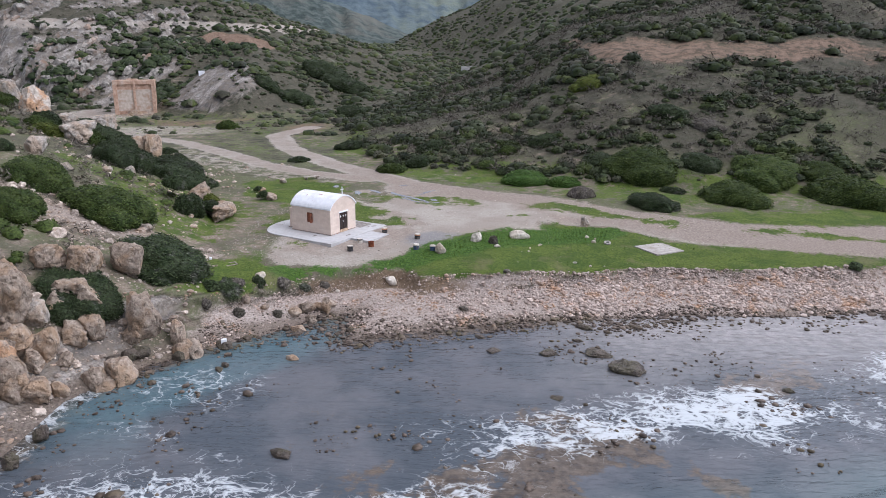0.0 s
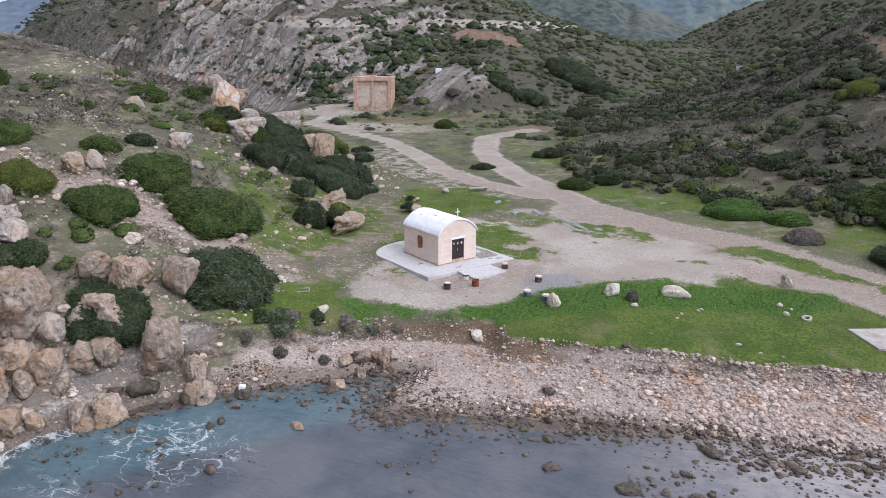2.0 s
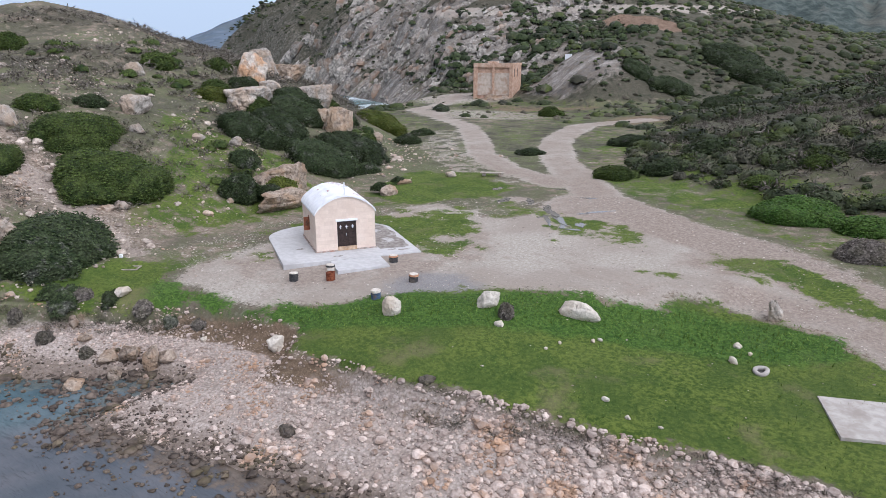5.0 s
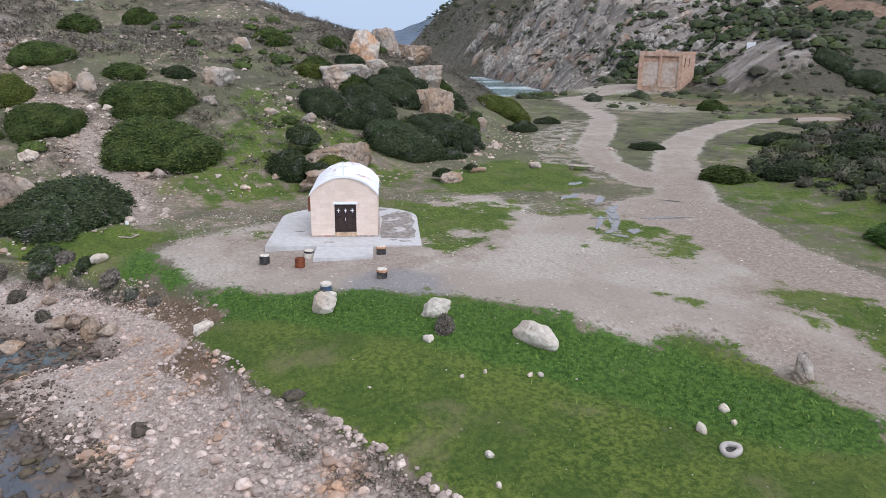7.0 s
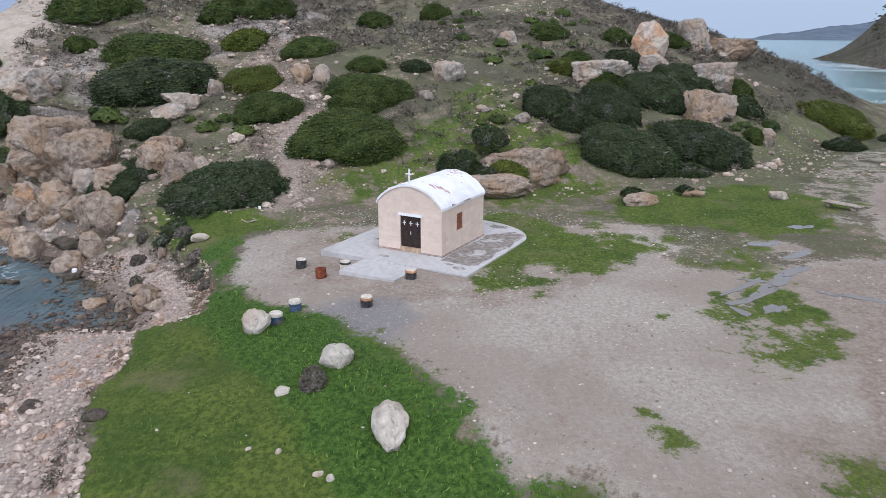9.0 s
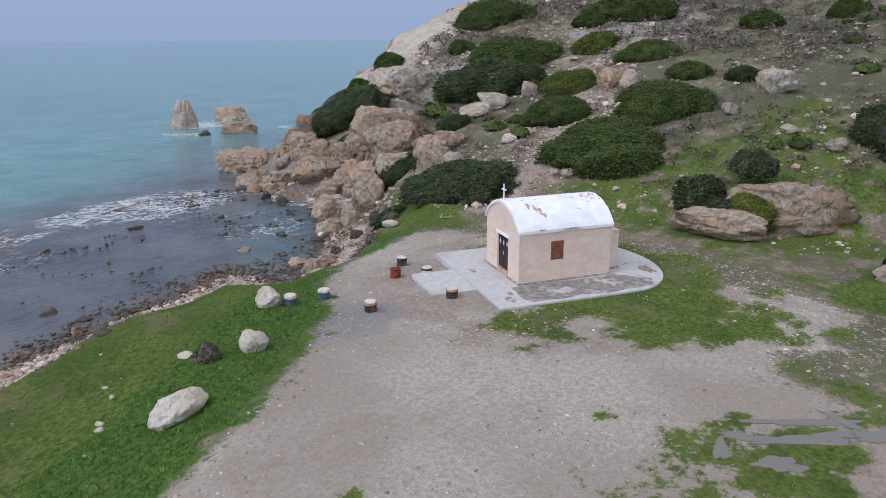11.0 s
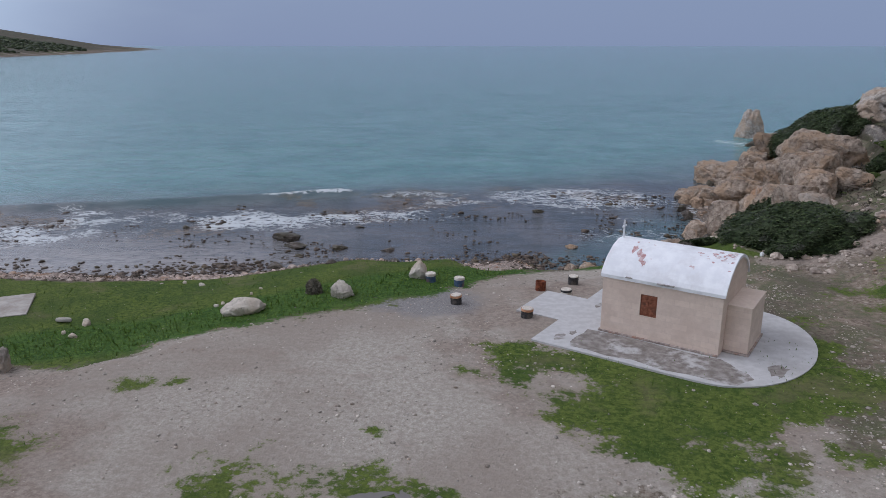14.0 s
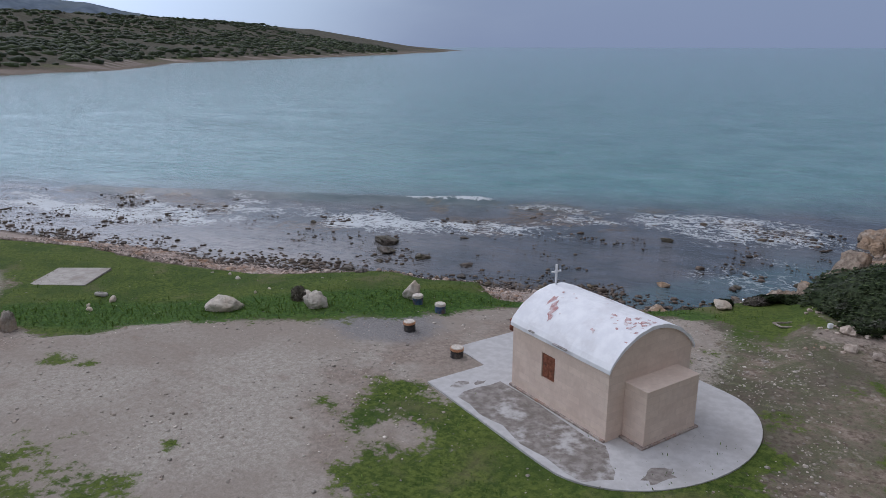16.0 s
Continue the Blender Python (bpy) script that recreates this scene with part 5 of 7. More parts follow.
def boulder(x, y, wide, high, kind, turn=None, depth=None):
    ROCK_COUNT[0] += 1
    k = ROCK_COUNT[0]
    kind = "grey" if kind == "pale" and x < -24 else kind
    deep = wide * random.uniform(0.62, 0.9)
    deep = depth or deep
    ob = new("boulder", rock_mesh(100 + k, wide, high, deep, ROCK_MAT[kind], 5 if wide > 3.4 else 4 if wide > 1.0 else 3 if wide > 0.45 else 2, {"stack": 0.6, "rust": 0.35}.get(kind, 0.0), 0.55 if kind == "pale" else 0.80))
    z = max(hz(x, y), SEA - 0.1 * high)
    facing = math.degrees(math.atan2(y - 80, x - 18)) + 90 + random.uniform(-12, 12)
    ob.matrix_world = pose(x, y, z - 0.2 * high, 0, 0, facing if turn is None else turn)
    tagged(ob, ROCK_LABEL[kind], "boulder", "rocks of the shore and hill")
    return ob


# ---- shrubs ----
def leaf_cards(points, normals, size, rnd, thin=1.0):
    """A bent leaf sprig of two triangles at each point, turned at random round its normal."""
    n = len(points)
    a = rnd.normal(size=(n, 3))
    side = np.cross(normals, a)
    side /= np.linalg.norm(side, axis=1)[:, None] + 1e-9
    up = normals * rnd.uniform(0.1, 1.0, (n, 1)) + rnd.normal(0, 0.75, (n, 3))
    up /= np.linalg.norm(up, axis=1)[:, None] + 1e-9
    s = (size * rnd.uniform(0.6, 1.5, n))[:, None]
    side = side * thin
    v = np.stack([points - side * s * 0.5, points + side * s * 0.5, points + up * s * 1.25 + side * s * 0.18, points + up * s * 1.0 - side * s * 0.35], 1).reshape(-1, 3)
    k = np.arange(n)[:, None] * 4
    f = np.concatenate([k + [0, 1, 2], k + [0, 2, 3]], 0)
    return v, f


def lump(dirs, seed, amount):
    off = seed * 7.31
    out = np.ones(len(dirs))
    for scale, amp in ((1.6, amount), (3.4, amount * 0.6), (7.0, amount * 0.4), (15.0, amount * 0.25)):
        out += amp * 2 * (vnoise(dirs[:, 0] * scale + off + dirs[:, 2] * 1.7, dirs[:, 1] * scale - off + dirs[:, 2] * 2.3, 1.0, seed) - 0.5)
    return out


def lobes_of(seed, count):
    """Centres and radii of the rounded sub-crowns of a shrub."""
    rnd = np.random.default_rng(900 + seed)
    a = rnd.uniform(0, 2 * np.pi, count) + np.arange(count) * 2.4
    r = rnd.uniform(0.30, 0.74, count)
    c = np.stack([r * np.cos(a), r * np.sin(a), rnd.uniform(0.0, 0.42, count) * (1.1 - r)], 1)
    rho = rnd.uniform(0.24, 0.44, count)
    return np.concatenate([[[0, 0, 0]], c]), np.concatenate([[0.72], rho])


def crown(dirs, lobes):
    """How far the crown reaches along each direction from its foot."""
    c, rho = lobes
    out = np.full(len(dirs), 0.45)
    for ci, ri in zip(c, rho):
        b = dirs @ ci
        q = b * b - ci @ ci + ri * ri
        out = np.maximum(out, np.where(q > 0, b + np.sqrt(np.maximum(q, 0)), 0))
    return np.minimum(out * 1.2, 1.06)


def bush_meshes(kind, size, seed):
    """Foliage and inner branches of a domed shrub of unit width and height; size tells how large it will be used."""
    rnd = np.random.default_rng(seed)
    count = {"small": 1600, "medium": 4600, "large": 10000}[size]
    card = {"small": 0.066, "medium": 0.033, "large": 0.0185}[size]
    mat = {"dome": M_LEAF, "dark": M_LEAF_BLUE, "yellow": M_LEAF_YELLOW, "grey": M_LEAF_GREY, "weed": M_WEED}[kind]
    amount = {"small": 0.28, "medium": 0.22, "large": 0.20}[size]
    d = rnd.normal(size=(count, 3))
    d[:, 2] = np.abs(d[:, 2]) * 0.9 - 0.10
    d /= np.linalg.norm(d, axis=1)[:, None]
    lobes = lobes_of(seed, {"small": 5, "medium": 9, "large": 15}[size])
    r = crown(d, lobes) * lump(d, seed, 0.4 * amount) * (1 - np.abs(rnd.normal(0, 0.05, count)))
    p = d * r[:, None] * np.array([0.5, 0.5, 0.92])
    if kind == "grey":
        card *= 0.75
    nrm = d / np.array([1, 1, 1.6])
    v, f = leaf_cards(p, nrm / np.linalg.norm(nrm, axis=1)[:, None], np.full(count, card), rnd)
    foliage = tri_mesh("foliage", v, f, mat)
    bm = bmesh.new()
    bmesh.ops.create_icosphere(bm, subdivisions=4, radius=1.0)
    co = np.array([q.co[:] for q in bm.verts])
    rr = crown(co, lobes) * lump(co, seed, 0.4 * amount) * 0.95
    for q, k in zip(bm.verts, rr):
        q.co = Vector((q.co.x * 0.5 * k, q.co.y * 0.5 * k, max(q.co.z * 0.92 * k, -0.12)))
    core = bpy.data.meshes.new("branches")
    bm.to_mesh(core)
    bm.free()
    core.materials.append(mat)
    core.polygons.foreach_set("use_smooth", np.ones(len(core.polygons), bool))
    return foliage, core


BUSH_LABEL = {"dome": "dense rounded green mastic shrub on stony ground", "dark": "dark blue-green wind-cut shrub", "yellow": "yellow-green rounded shrub among the rocks",
              "grey": "grey twiggy shrub, half leafless", "weed": "bright green patch of tall weeds"}
BUSH_STORE = {}
BUSH_COUNT = [0]


def bush(x, y, wide, high, kind, lift=0.0):
    BUSH_COUNT[0] += 1
    size = "small" if wide < 2.4 else "medium" if wide < 6 else "large"
    key = (kind, size, BUSH_COUNT[0] % 2)
    if key not in BUSH_STORE:
        BUSH_STORE[key] = bush_meshes(kind, size, 11 + 3 * len(BUSH_STORE))
    foliage, core = BUSH_STORE[key]
    ob = new("shrub", core)
    deep = wide * random.uniform(0.7, 0.95)
    sx, sy = ground_height(np.array([x + 1.5, x - 1.5, x, x]), np.array([y, y, y + 1.5, y - 1.5]))[[0, 2]] - ground_height(np.array([x - 1.5, x]), np.array([y, y - 1.5]))
    tilt = Vector((-sx / 3 * 0.8, -sy / 3 * 0.8, 1)).normalized()
    tilt = Vector((0, 0, 1)).rotation_difference(tilt).to_matrix().to_4x4()
    turn = math.degrees(math.atan2(y - 80, x - 18)) + 90
    high *= 1.2
    ob.matrix_world = Matrix.Translation((x, y, hz(x, y) - 0.05 * high + lift)) @ tilt @ pose(0, 0, 0, 0, 0, turn + random.uniform(-15, 15)) @ Matrix.Diagonal((wide, deep, high, 1))
    tagged(ob, BUSH_LABEL[kind], "shrub", "shrubs of the coast")
    leaves = new("foliage", foliage)
    leaves.parent = ob
    return ob


# shrubs and rocks, each where it stands
bush(-28.0, 46.6, 6.38, 1.66, "dark")
bush(-33.5, 63.5, 9.67, 2.51, "dome")
bush(-40.5, 64.9, 7.97, 2.07, "dome")
bush(-38.2, 55.8, 6.48, 1.69, "dome")
bush(-44.4, 53.0, 6.00, 1.56, "yellow")
bush(-44.2, 43.9, 11.64, 3.03, "dark")
bush(-51.4, 41.8, 10.60, 2.76, "dome")
bush(-52.1, 57.7, 6.48, 1.68, "dome")
bush(-47.0, 64.1, 4.58, 1.19, "dome")
bush(-46.7, 69.1, 3.13, 1.06, "dark")
bush(-54.6, 50.4, 5.25, 1.55, "yellow")
bush(-52.1, 33.0, 3.49, 1.57, "dome")
bush(-48.5, 24.5, 4.39, 1.97, "dome")
bush(-43.4, 23.9, 2.87, 1.29, "dome")
bush(-35.8, 45.1, 2.73, 0.92, "dark")
bush(-60.4, 84.1, 5.04, 1.63, "dome")
bush(-41.2, 82.2, 6.73, 2.30, "dark")
bush(-41.6, 87.2, 6.83, 2.10, "dark")
bush(-35.9, 87.6, 8.65, 2.25, "dark")
bush(-39.3, 95.7, 9.82, 2.55, "dark")
bush(-47.2, 93.6, 8.58, 2.33, "dark")
bush(-50.7, 85.1, 4.78, 1.24, "yellow")
bush(-60.8, 92.5, 4.11, 1.56, "dome")
bush(-65.0, 100.1, 5.10, 1.56, "dome")
bush(-61.3, 31.3, 10.48, 2.72, "dome")
bush(-66.8, 48.0, 11.06, 2.88, "dome")
bush(-66.8, 63.5, 5.09, 1.62, "dome")
bush(-70.5, 70.9, 4.36, 1.96, "dome")
bush(-43.1, 102.5, 2.55, 1.10, "dome")
bush(-37.3, 29.5, 9.63, 2.50, "dark")
bush(-33.1, 34.4, 4.00, 0.78, "dark")
bush(-52.2, 98.2, 7.46, 1.94, "dark")
bush(-62.1, 45.1, 5.08, 1.32, "dome")
bush(-43.9, 47.8, 3.54, 0.99, "yellow")
bush(-25.9, 114.5, 3.94, 0.85, "dark")
bush(-9.7, 106.2, 5.04, 1.46, "dome")
bush(-5.7, 109.5, 4.82, 1.25, "dark")
bush(-46.1, 113.5, 4.06, 1.47, "dark")
bush(-50.9, 121.9, 3.99, 1.07, "dark")
bush(-55.4, 117.2, 8.70, 2.26, "yellow")
bush(16.7, 89.9, 3.87, 1.51, "grey")
bush(10.0, 99.0, 7.17, 1.86, "weed")
bush(-3.8, 116.2, 5.76, 1.50, "dark")
bush(-52.8, 163.0, 5.52, 2.18, "dome")
bush(8.6, 111.7, 3.51, 1.11, "dome")
bush(-19.5, 130.3, 6.34, 1.65, "dark")
bush(15.4, 97.2, 5.07, 1.32, "weed")
bush(25.2, 85.2, 6.68, 1.74, "dark")
bush(29.7, 93.2, 3.85, 0.75, "dark")
bush(27.1, 100.5, 10.82, 2.81, "dome")
bush(36.5, 88.8, 9.29, 2.41, "dome")
bush(44.0, 97.6, 9.44, 2.45, "dome")
bush(52.0, 89.6, 12.35, 3.21, "dome")
bush(51.6, 96.8, 7.07, 1.84, "dome")
bush(35.7, 100.7, 6.05, 1.57, "dark")
bush(21.7, 103.3, 5.15, 1.34, "dark")
bush(5.0, 106.6, 3.50, 0.91, "dome")
bush(39.3, 64.1, 1.65, 0.35, "dark")
bush(14.4, 113.3, 5.54, 1.44, "dark")
bush(34.7, 115.1, 6.74, 1.75, "dark")
bush(39.9, 111.2, 5.70, 1.48, "grey")
bush(24.8, 133.5, 6.51, 1.69, "yellow")
bush(4.0, 66.7, 1.15, 0.85, "grey")
bush(-18.8, 53.4, 2.29, 0.45, "dark")
bush(-20.1, 51.0, 1.11, 0.57, "grey")
bush(-17.6, 51.5, 1.07, 0.64, "grey")
bush(-14.7, 52.5, 0.94, 0.55, "grey")
bush(-35.1, 46.5, 3.19, 1.08, "dark")
bush(-27.3, 190.4, 9.95, 2.70, "dark")
bush(-45.8, 204.5, 11.17, 2.90, "dark")
bush(-53.4, 201.9, 8.46, 2.20, "dark")
bush(-35.8, 232.9, 17.19, 4.47, "dark")
bush(-43.3, 236.7, 17.68, 4.60, "dark")
for bx, by, bw, bh, bk in ((-39.5, 84.0, 5.2, 2.2, "dark"), (-43.5, 87.8, 6.4, 2.4, "dark"), (-47.5, 88.0, 5.6, 2.0, "dome"), (-46.5, 93.6, 5.8, 2.1, "dark"), (-49.5, 98.0, 5.0, 1.9, "dark"),
                           (-35.0, 90.2, 5.4, 1.8, "dark"), (-37.3, 96.6, 4.6, 1.5, "grey"), (-36.2, 87.0, 4.8, 1.7, "dark"), (-49.0, 103.5, 4.6, 1.9, "dark"), (-52.5, 86.5, 4.2, 1.5, "dome"),
                           (-38.6, 92.6, 5.0, 1.7, "grey"), (-54.5, 92.0, 4.4, 1.6, "dark"), (-34.0, 93.4, 3.6, 1.2, "dark"), (-53.5, 104.5, 4.4, 1.6, "dome")):
    bush(bx, by, bw, bh, bk)
boulder(-28.0, 46.6, 5.0, 1.7, "tan")
boulder(-30.8, 42.2, 5.4, 4.0, "tan")
boulder(-29.5, 43.4, 3.07, 1.58, "grey")
boulder(-27.8, 41.3, 2.79, 1.73, "tan")
boulder(-28.9, 38.4, 3.06, 2.01, "rust")
boulder(-26.6, 43.0, 2.32, 1.47, "tan")
boulder(-23.4, 46.7, 3.02, 3.07, "tan")
boulder(-21.0, 47.0, 1.90, 1.67, "tan")
boulder(-28.6, 49.4, 3.6, 2.2, "tan")
boulder(-23.3, 43.9, 1.47, 0.72, "wet")
boulder(-24.1, 43.0, 1.30, 0.42, "wet")
boulder(-33.4, 38.6, 8.2, 4.0, "tan")
boulder(-41.8, 32.1, 7.06, 2.85, "grey")
boulder(-28.7, 33.3, 5.53, 2.10, "tan")
boulder(-28.0, 29.1, 3.68, 1.40, "tan")
boulder(-30.2, 31.3, 3.67, 1.91, "tan")
boulder(-31.6, 28.0, 3.59, 2.54, "tan")
boulder(-33.5, 24.1, 3.77, 2.32, "tan")
boulder(-26.4, 51.7, 3.04, 2.43, "tan")
boulder(-31.2, 48.9, 3.02, 1.46, "tan")
boulder(-43.6, 58.2, 2.38, 1.69, "tan")
boulder(-44.8, 72.4, 3.33, 1.82, "pale")
boulder(-57.9, 79.3, 2.24, 1.55, "pale")
boulder(-58.2, 95.9, 5.38, 3.80, "rust")
boulder(-66.2, 103.8, 4.51, 3.58, "grey")
boulder(-67.0, 109.0, 6.44, 2.45, "tan")
boulder(-47.8, 88.1, 6.37, 2.51, "grey")
boulder(-51.7, 100.7, 5.32, 3.13, "grey")
boulder(-43.1, 97.4, 3.74, 3.74, "tan")
boulder(-46.1, 100.0, 3.57, 2.33, "grey")
boulder(-24.3, 96.6, 1.52, 0.58, "pale")
boulder(-41.9, 50.3, 1.61, 1.51, "pale")
boulder(-38.0, 78.8, 1.72, 0.85, "pale")
boulder(-38.9, 75.4, 1.33, 0.61, "pale")
boulder(-31.2, 66.8, 0.83, 0.36, "pale")
boulder(-40.7, 70.2, 1.48, 0.74, "pale")
boulder(-43.0, 52.9, 1.27, 0.74, "pale")
boulder(-39.6, 47.7, 3.38, 1.28, "grey")
boulder(-53.5, 95.1, 3.83, 1.77, "grey")
boulder(-44.7, 96.3, 2.89, 2.37, "tan")
boulder(-42.6, 103.7, 1.52, 1.61, "pale")
boulder(-45.5, 37.4, 1.93, 1.07, "pale")
boulder(-35.7, 37.0, 2.32, 1.16, "grey")
boulder(15.0, 76.4, 1.15, 1.15, "grey")
boulder(-11.8, 45.1, 1.06, 0.40, "tan")
boulder(-11.9, 52.8, 1.12, 0.55, "tan")
boulder(-13.3, 53.2, 1.53, 0.58, "tan")
boulder(-12.6, 54.0, 1.72, 0.66, "tan")
boulder(-11.5, 54.6, 1.16, 0.59, "tan")
boulder(-10.7, 55.1, 1.21, 0.56, "tan")
boulder(-12.6, 50.8, 1.49, 0.57, "tan")
boulder(3.3, 51.6, 0.62, 0.53, "tan")
boulder(-17.5, 53.2, 0.75, 0.68, "tan")
boulder(-15.9, 53.1, 0.88, 0.38, "tan")
boulder(-10.4, 57.3, 0.54, 0.21, "pale")
boulder(14.9, 70.3, 0.56, 0.30, "pale")
boulder(14.5, 72.1, 0.50, 0.26, "pale")
boulder(8.8, 67.6, 0.37, 0.14, "pale")
boulder(11.8, 63.3, 0.43, 0.16, "pale")
boulder(13.2, 62.6, 0.26, 0.17, "pale")
boulder(4.4, 65.6, 0.64, 0.24, "pale")
boulder(7.5, 65.2, 0.27, 0.10, "pale")
boulder(15.3, 71.6, 0.27, 0.14, "pale")
boulder(9.0, 68.0, 0.32, 0.13, "pale")
boulder(7.7, 66.2, 0.23, 0.15, "pale")
boulder(-50.5, -31.5, 7.2, 5.6, "stack")
boulder(-63.8, -36.6, 7.26, 2.76, "tan")
boulder(-52.7, -17.0, 5.80, 2.20, "tan")
boulder(-32.4, 14.2, 6.84, 2.83, "tan")
boulder(-34.1, 26.9, 4.74, 2.54, "tan")
boulder(-37.2, 26.0, 2.31, 0.89, "tan")
boulder(-27.4, 37.4, 1.95, 1.19, "tan")
boulder(-26.8, 26.6, 2.20, 0.84, "tan")
boulder(-23.4, 40.4, 2.15, 0.82, "tan")
boulder(-46.7, -18.5, 2.48, 1.00, "wet")
boulder(-27.1, 53.4, 2.38, 1.95, "grey")
boulder(-42.1, 52.2, 0.97, 0.91, "pale")
boulder(-37.5, 47.2, 3.24, 1.23, "grey")
boulder(-43.2, 60.1, 1.80, 1.60, "pale")
boulder(11.1, 46.8, 2.11, 0.51, "wet")
boulder(12.6, 44.1, 2.73, 0.65, "wet")
boulder(3.1, 47.1, 1.18, 0.28, "wet")
boulder(5.0, 59.2, 0.97, 0.23, "wet")
boulder(10.9, 52.2, 1.68, 0.40, "wet")
boulder(7.3, 46.8, 1.48, 0.36, "wet")
boulder(2.2, 49.9, 1.00, 0.26, "wet")
boulder(6.9, 39.6, 0.85, 0.20, "wet")
boulder(9.9, 49.3, 0.73, 0.25, "wet")
boulder(-9.6, 32.2, 1.49, 0.36, "wet")
boulder(-16.4, 43.8, 0.78, 0.29, "wet")
boulder(22.8, 41.2, 0.86, 0.26, "wet")
boulder(-16.6, 43.1, 0.83, 0.25, "wet")
boulder(-22.9, 44.6, 1.99, 0.61, "wet")
boulder(-28.8, 40.5, 2.64, 1.07, "tan")
boulder(-11.0, 54.4, 1.19, 1.23, "tan")
boulder(0.9, 54.4, 0.97, 0.33, "wet")
bush(-25.4, 55.2, 9.4, 2.4, "dark")
bush(-18.5, 54.2, 1.6, 0.5, "grey")
bush(-16.8, 55.2, 1.4, 0.45, "dark")
bush(-15.0, 56.2, 1.5, 0.42, "grey")
bush(-13.2, 57.0, 1.2, 0.4, "dark")
bush(-20.2, 53.2, 1.8, 0.55, "dark")
bush(-11.6, 57.8, 1.0, 0.35, "grey")
boulder(-16.9, 55.95, 1.2, 0.5, "pale")
boulder(-5.7, 58.95, 1.6, 0.6, "pale")
boulder(-1.25, 63.4, 1.25, 0.95, "pale", 100, 1.1)
boulder(2.3, 67.4, 1.4, 0.85, "pale", 60, 1.2)
boulder(6.9, 69.65, 2.3, 0.85, "pale", 18, 1.3)

# the heap of fallen blocks along the rocky point
shore_rng = random.Random(77)
for _ in range(420):
    bx, by = shore_rng.uniform(-48, -19), shore_rng.uniform(2, 48)
    bs = float(area(np.array([bx]), np.array([by]), COAST)[0])
    if -1.5 < bs < 7.5 and shore_rng.random() < 0.55 - 0.045 * bs:
        bw = shore_rng.uniform(0.8, 2.8)
        boulder(bx, by, bw, bw * shore_rng.uniform(0.45, 0.75), "wet" if bs < 0.3 and bw < 1.6 else "tan")
    if ROCK_COUNT[0] > 190:
        break


# ---- blue ridges on the horizon, distance haze painted into their colour ----
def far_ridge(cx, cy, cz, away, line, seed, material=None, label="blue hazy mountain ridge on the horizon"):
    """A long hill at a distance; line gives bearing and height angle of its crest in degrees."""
    b = np.arange(line[0][0], line[-1][0] + 0.01, 0.2)
    e = np.interp(b, [p[0] for p in line], [p[1] for p in line])
    e = e + 0.22 * (fbm(b * 10, b * 0, 9, seed, 4) - 0.5)
    vs, rows = [], 7
    for k in range(rows + 4):
        up = min(k / rows, 1.0) if k <= rows else 1.0 - 0.25 * (k - rows)
        d = away * (1 + 0.045 * k)
        lump_k = 1 + 0.35 * (fbm(b * 12, b * 0 + k * 4.0, 14, seed + 5, 3) - 0.5) * (k not in (0, rows))
        top = (cz + np.tan(np.radians(e)) * away * (1 + 0.045 * rows) - SEA) * up**1.2 * lump_k + SEA - 2
        vs.append(np.stack([cx + np.sin(np.radians(b)) * d, cy + np.cos(np.radians(b)) * d, top], 1))
    n = len(b)
    v = np.concatenate(vs)
    k = np.arange(n * (rows + 3)).reshape(rows + 3, n)[:, :-1].ravel()
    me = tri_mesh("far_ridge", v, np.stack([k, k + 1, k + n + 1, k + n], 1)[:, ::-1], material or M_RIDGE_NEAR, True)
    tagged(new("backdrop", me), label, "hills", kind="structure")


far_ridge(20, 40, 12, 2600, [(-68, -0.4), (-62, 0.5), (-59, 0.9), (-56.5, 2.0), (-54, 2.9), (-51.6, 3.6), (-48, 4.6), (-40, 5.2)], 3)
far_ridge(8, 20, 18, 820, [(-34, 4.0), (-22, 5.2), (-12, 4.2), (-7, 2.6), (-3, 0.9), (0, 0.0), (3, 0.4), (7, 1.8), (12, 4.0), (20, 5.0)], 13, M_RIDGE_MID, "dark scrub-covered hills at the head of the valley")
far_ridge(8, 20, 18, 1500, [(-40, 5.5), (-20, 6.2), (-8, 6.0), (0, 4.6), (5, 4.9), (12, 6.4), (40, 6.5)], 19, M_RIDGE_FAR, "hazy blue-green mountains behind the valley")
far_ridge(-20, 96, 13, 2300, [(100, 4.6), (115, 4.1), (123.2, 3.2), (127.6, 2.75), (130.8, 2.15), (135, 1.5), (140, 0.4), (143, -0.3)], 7)


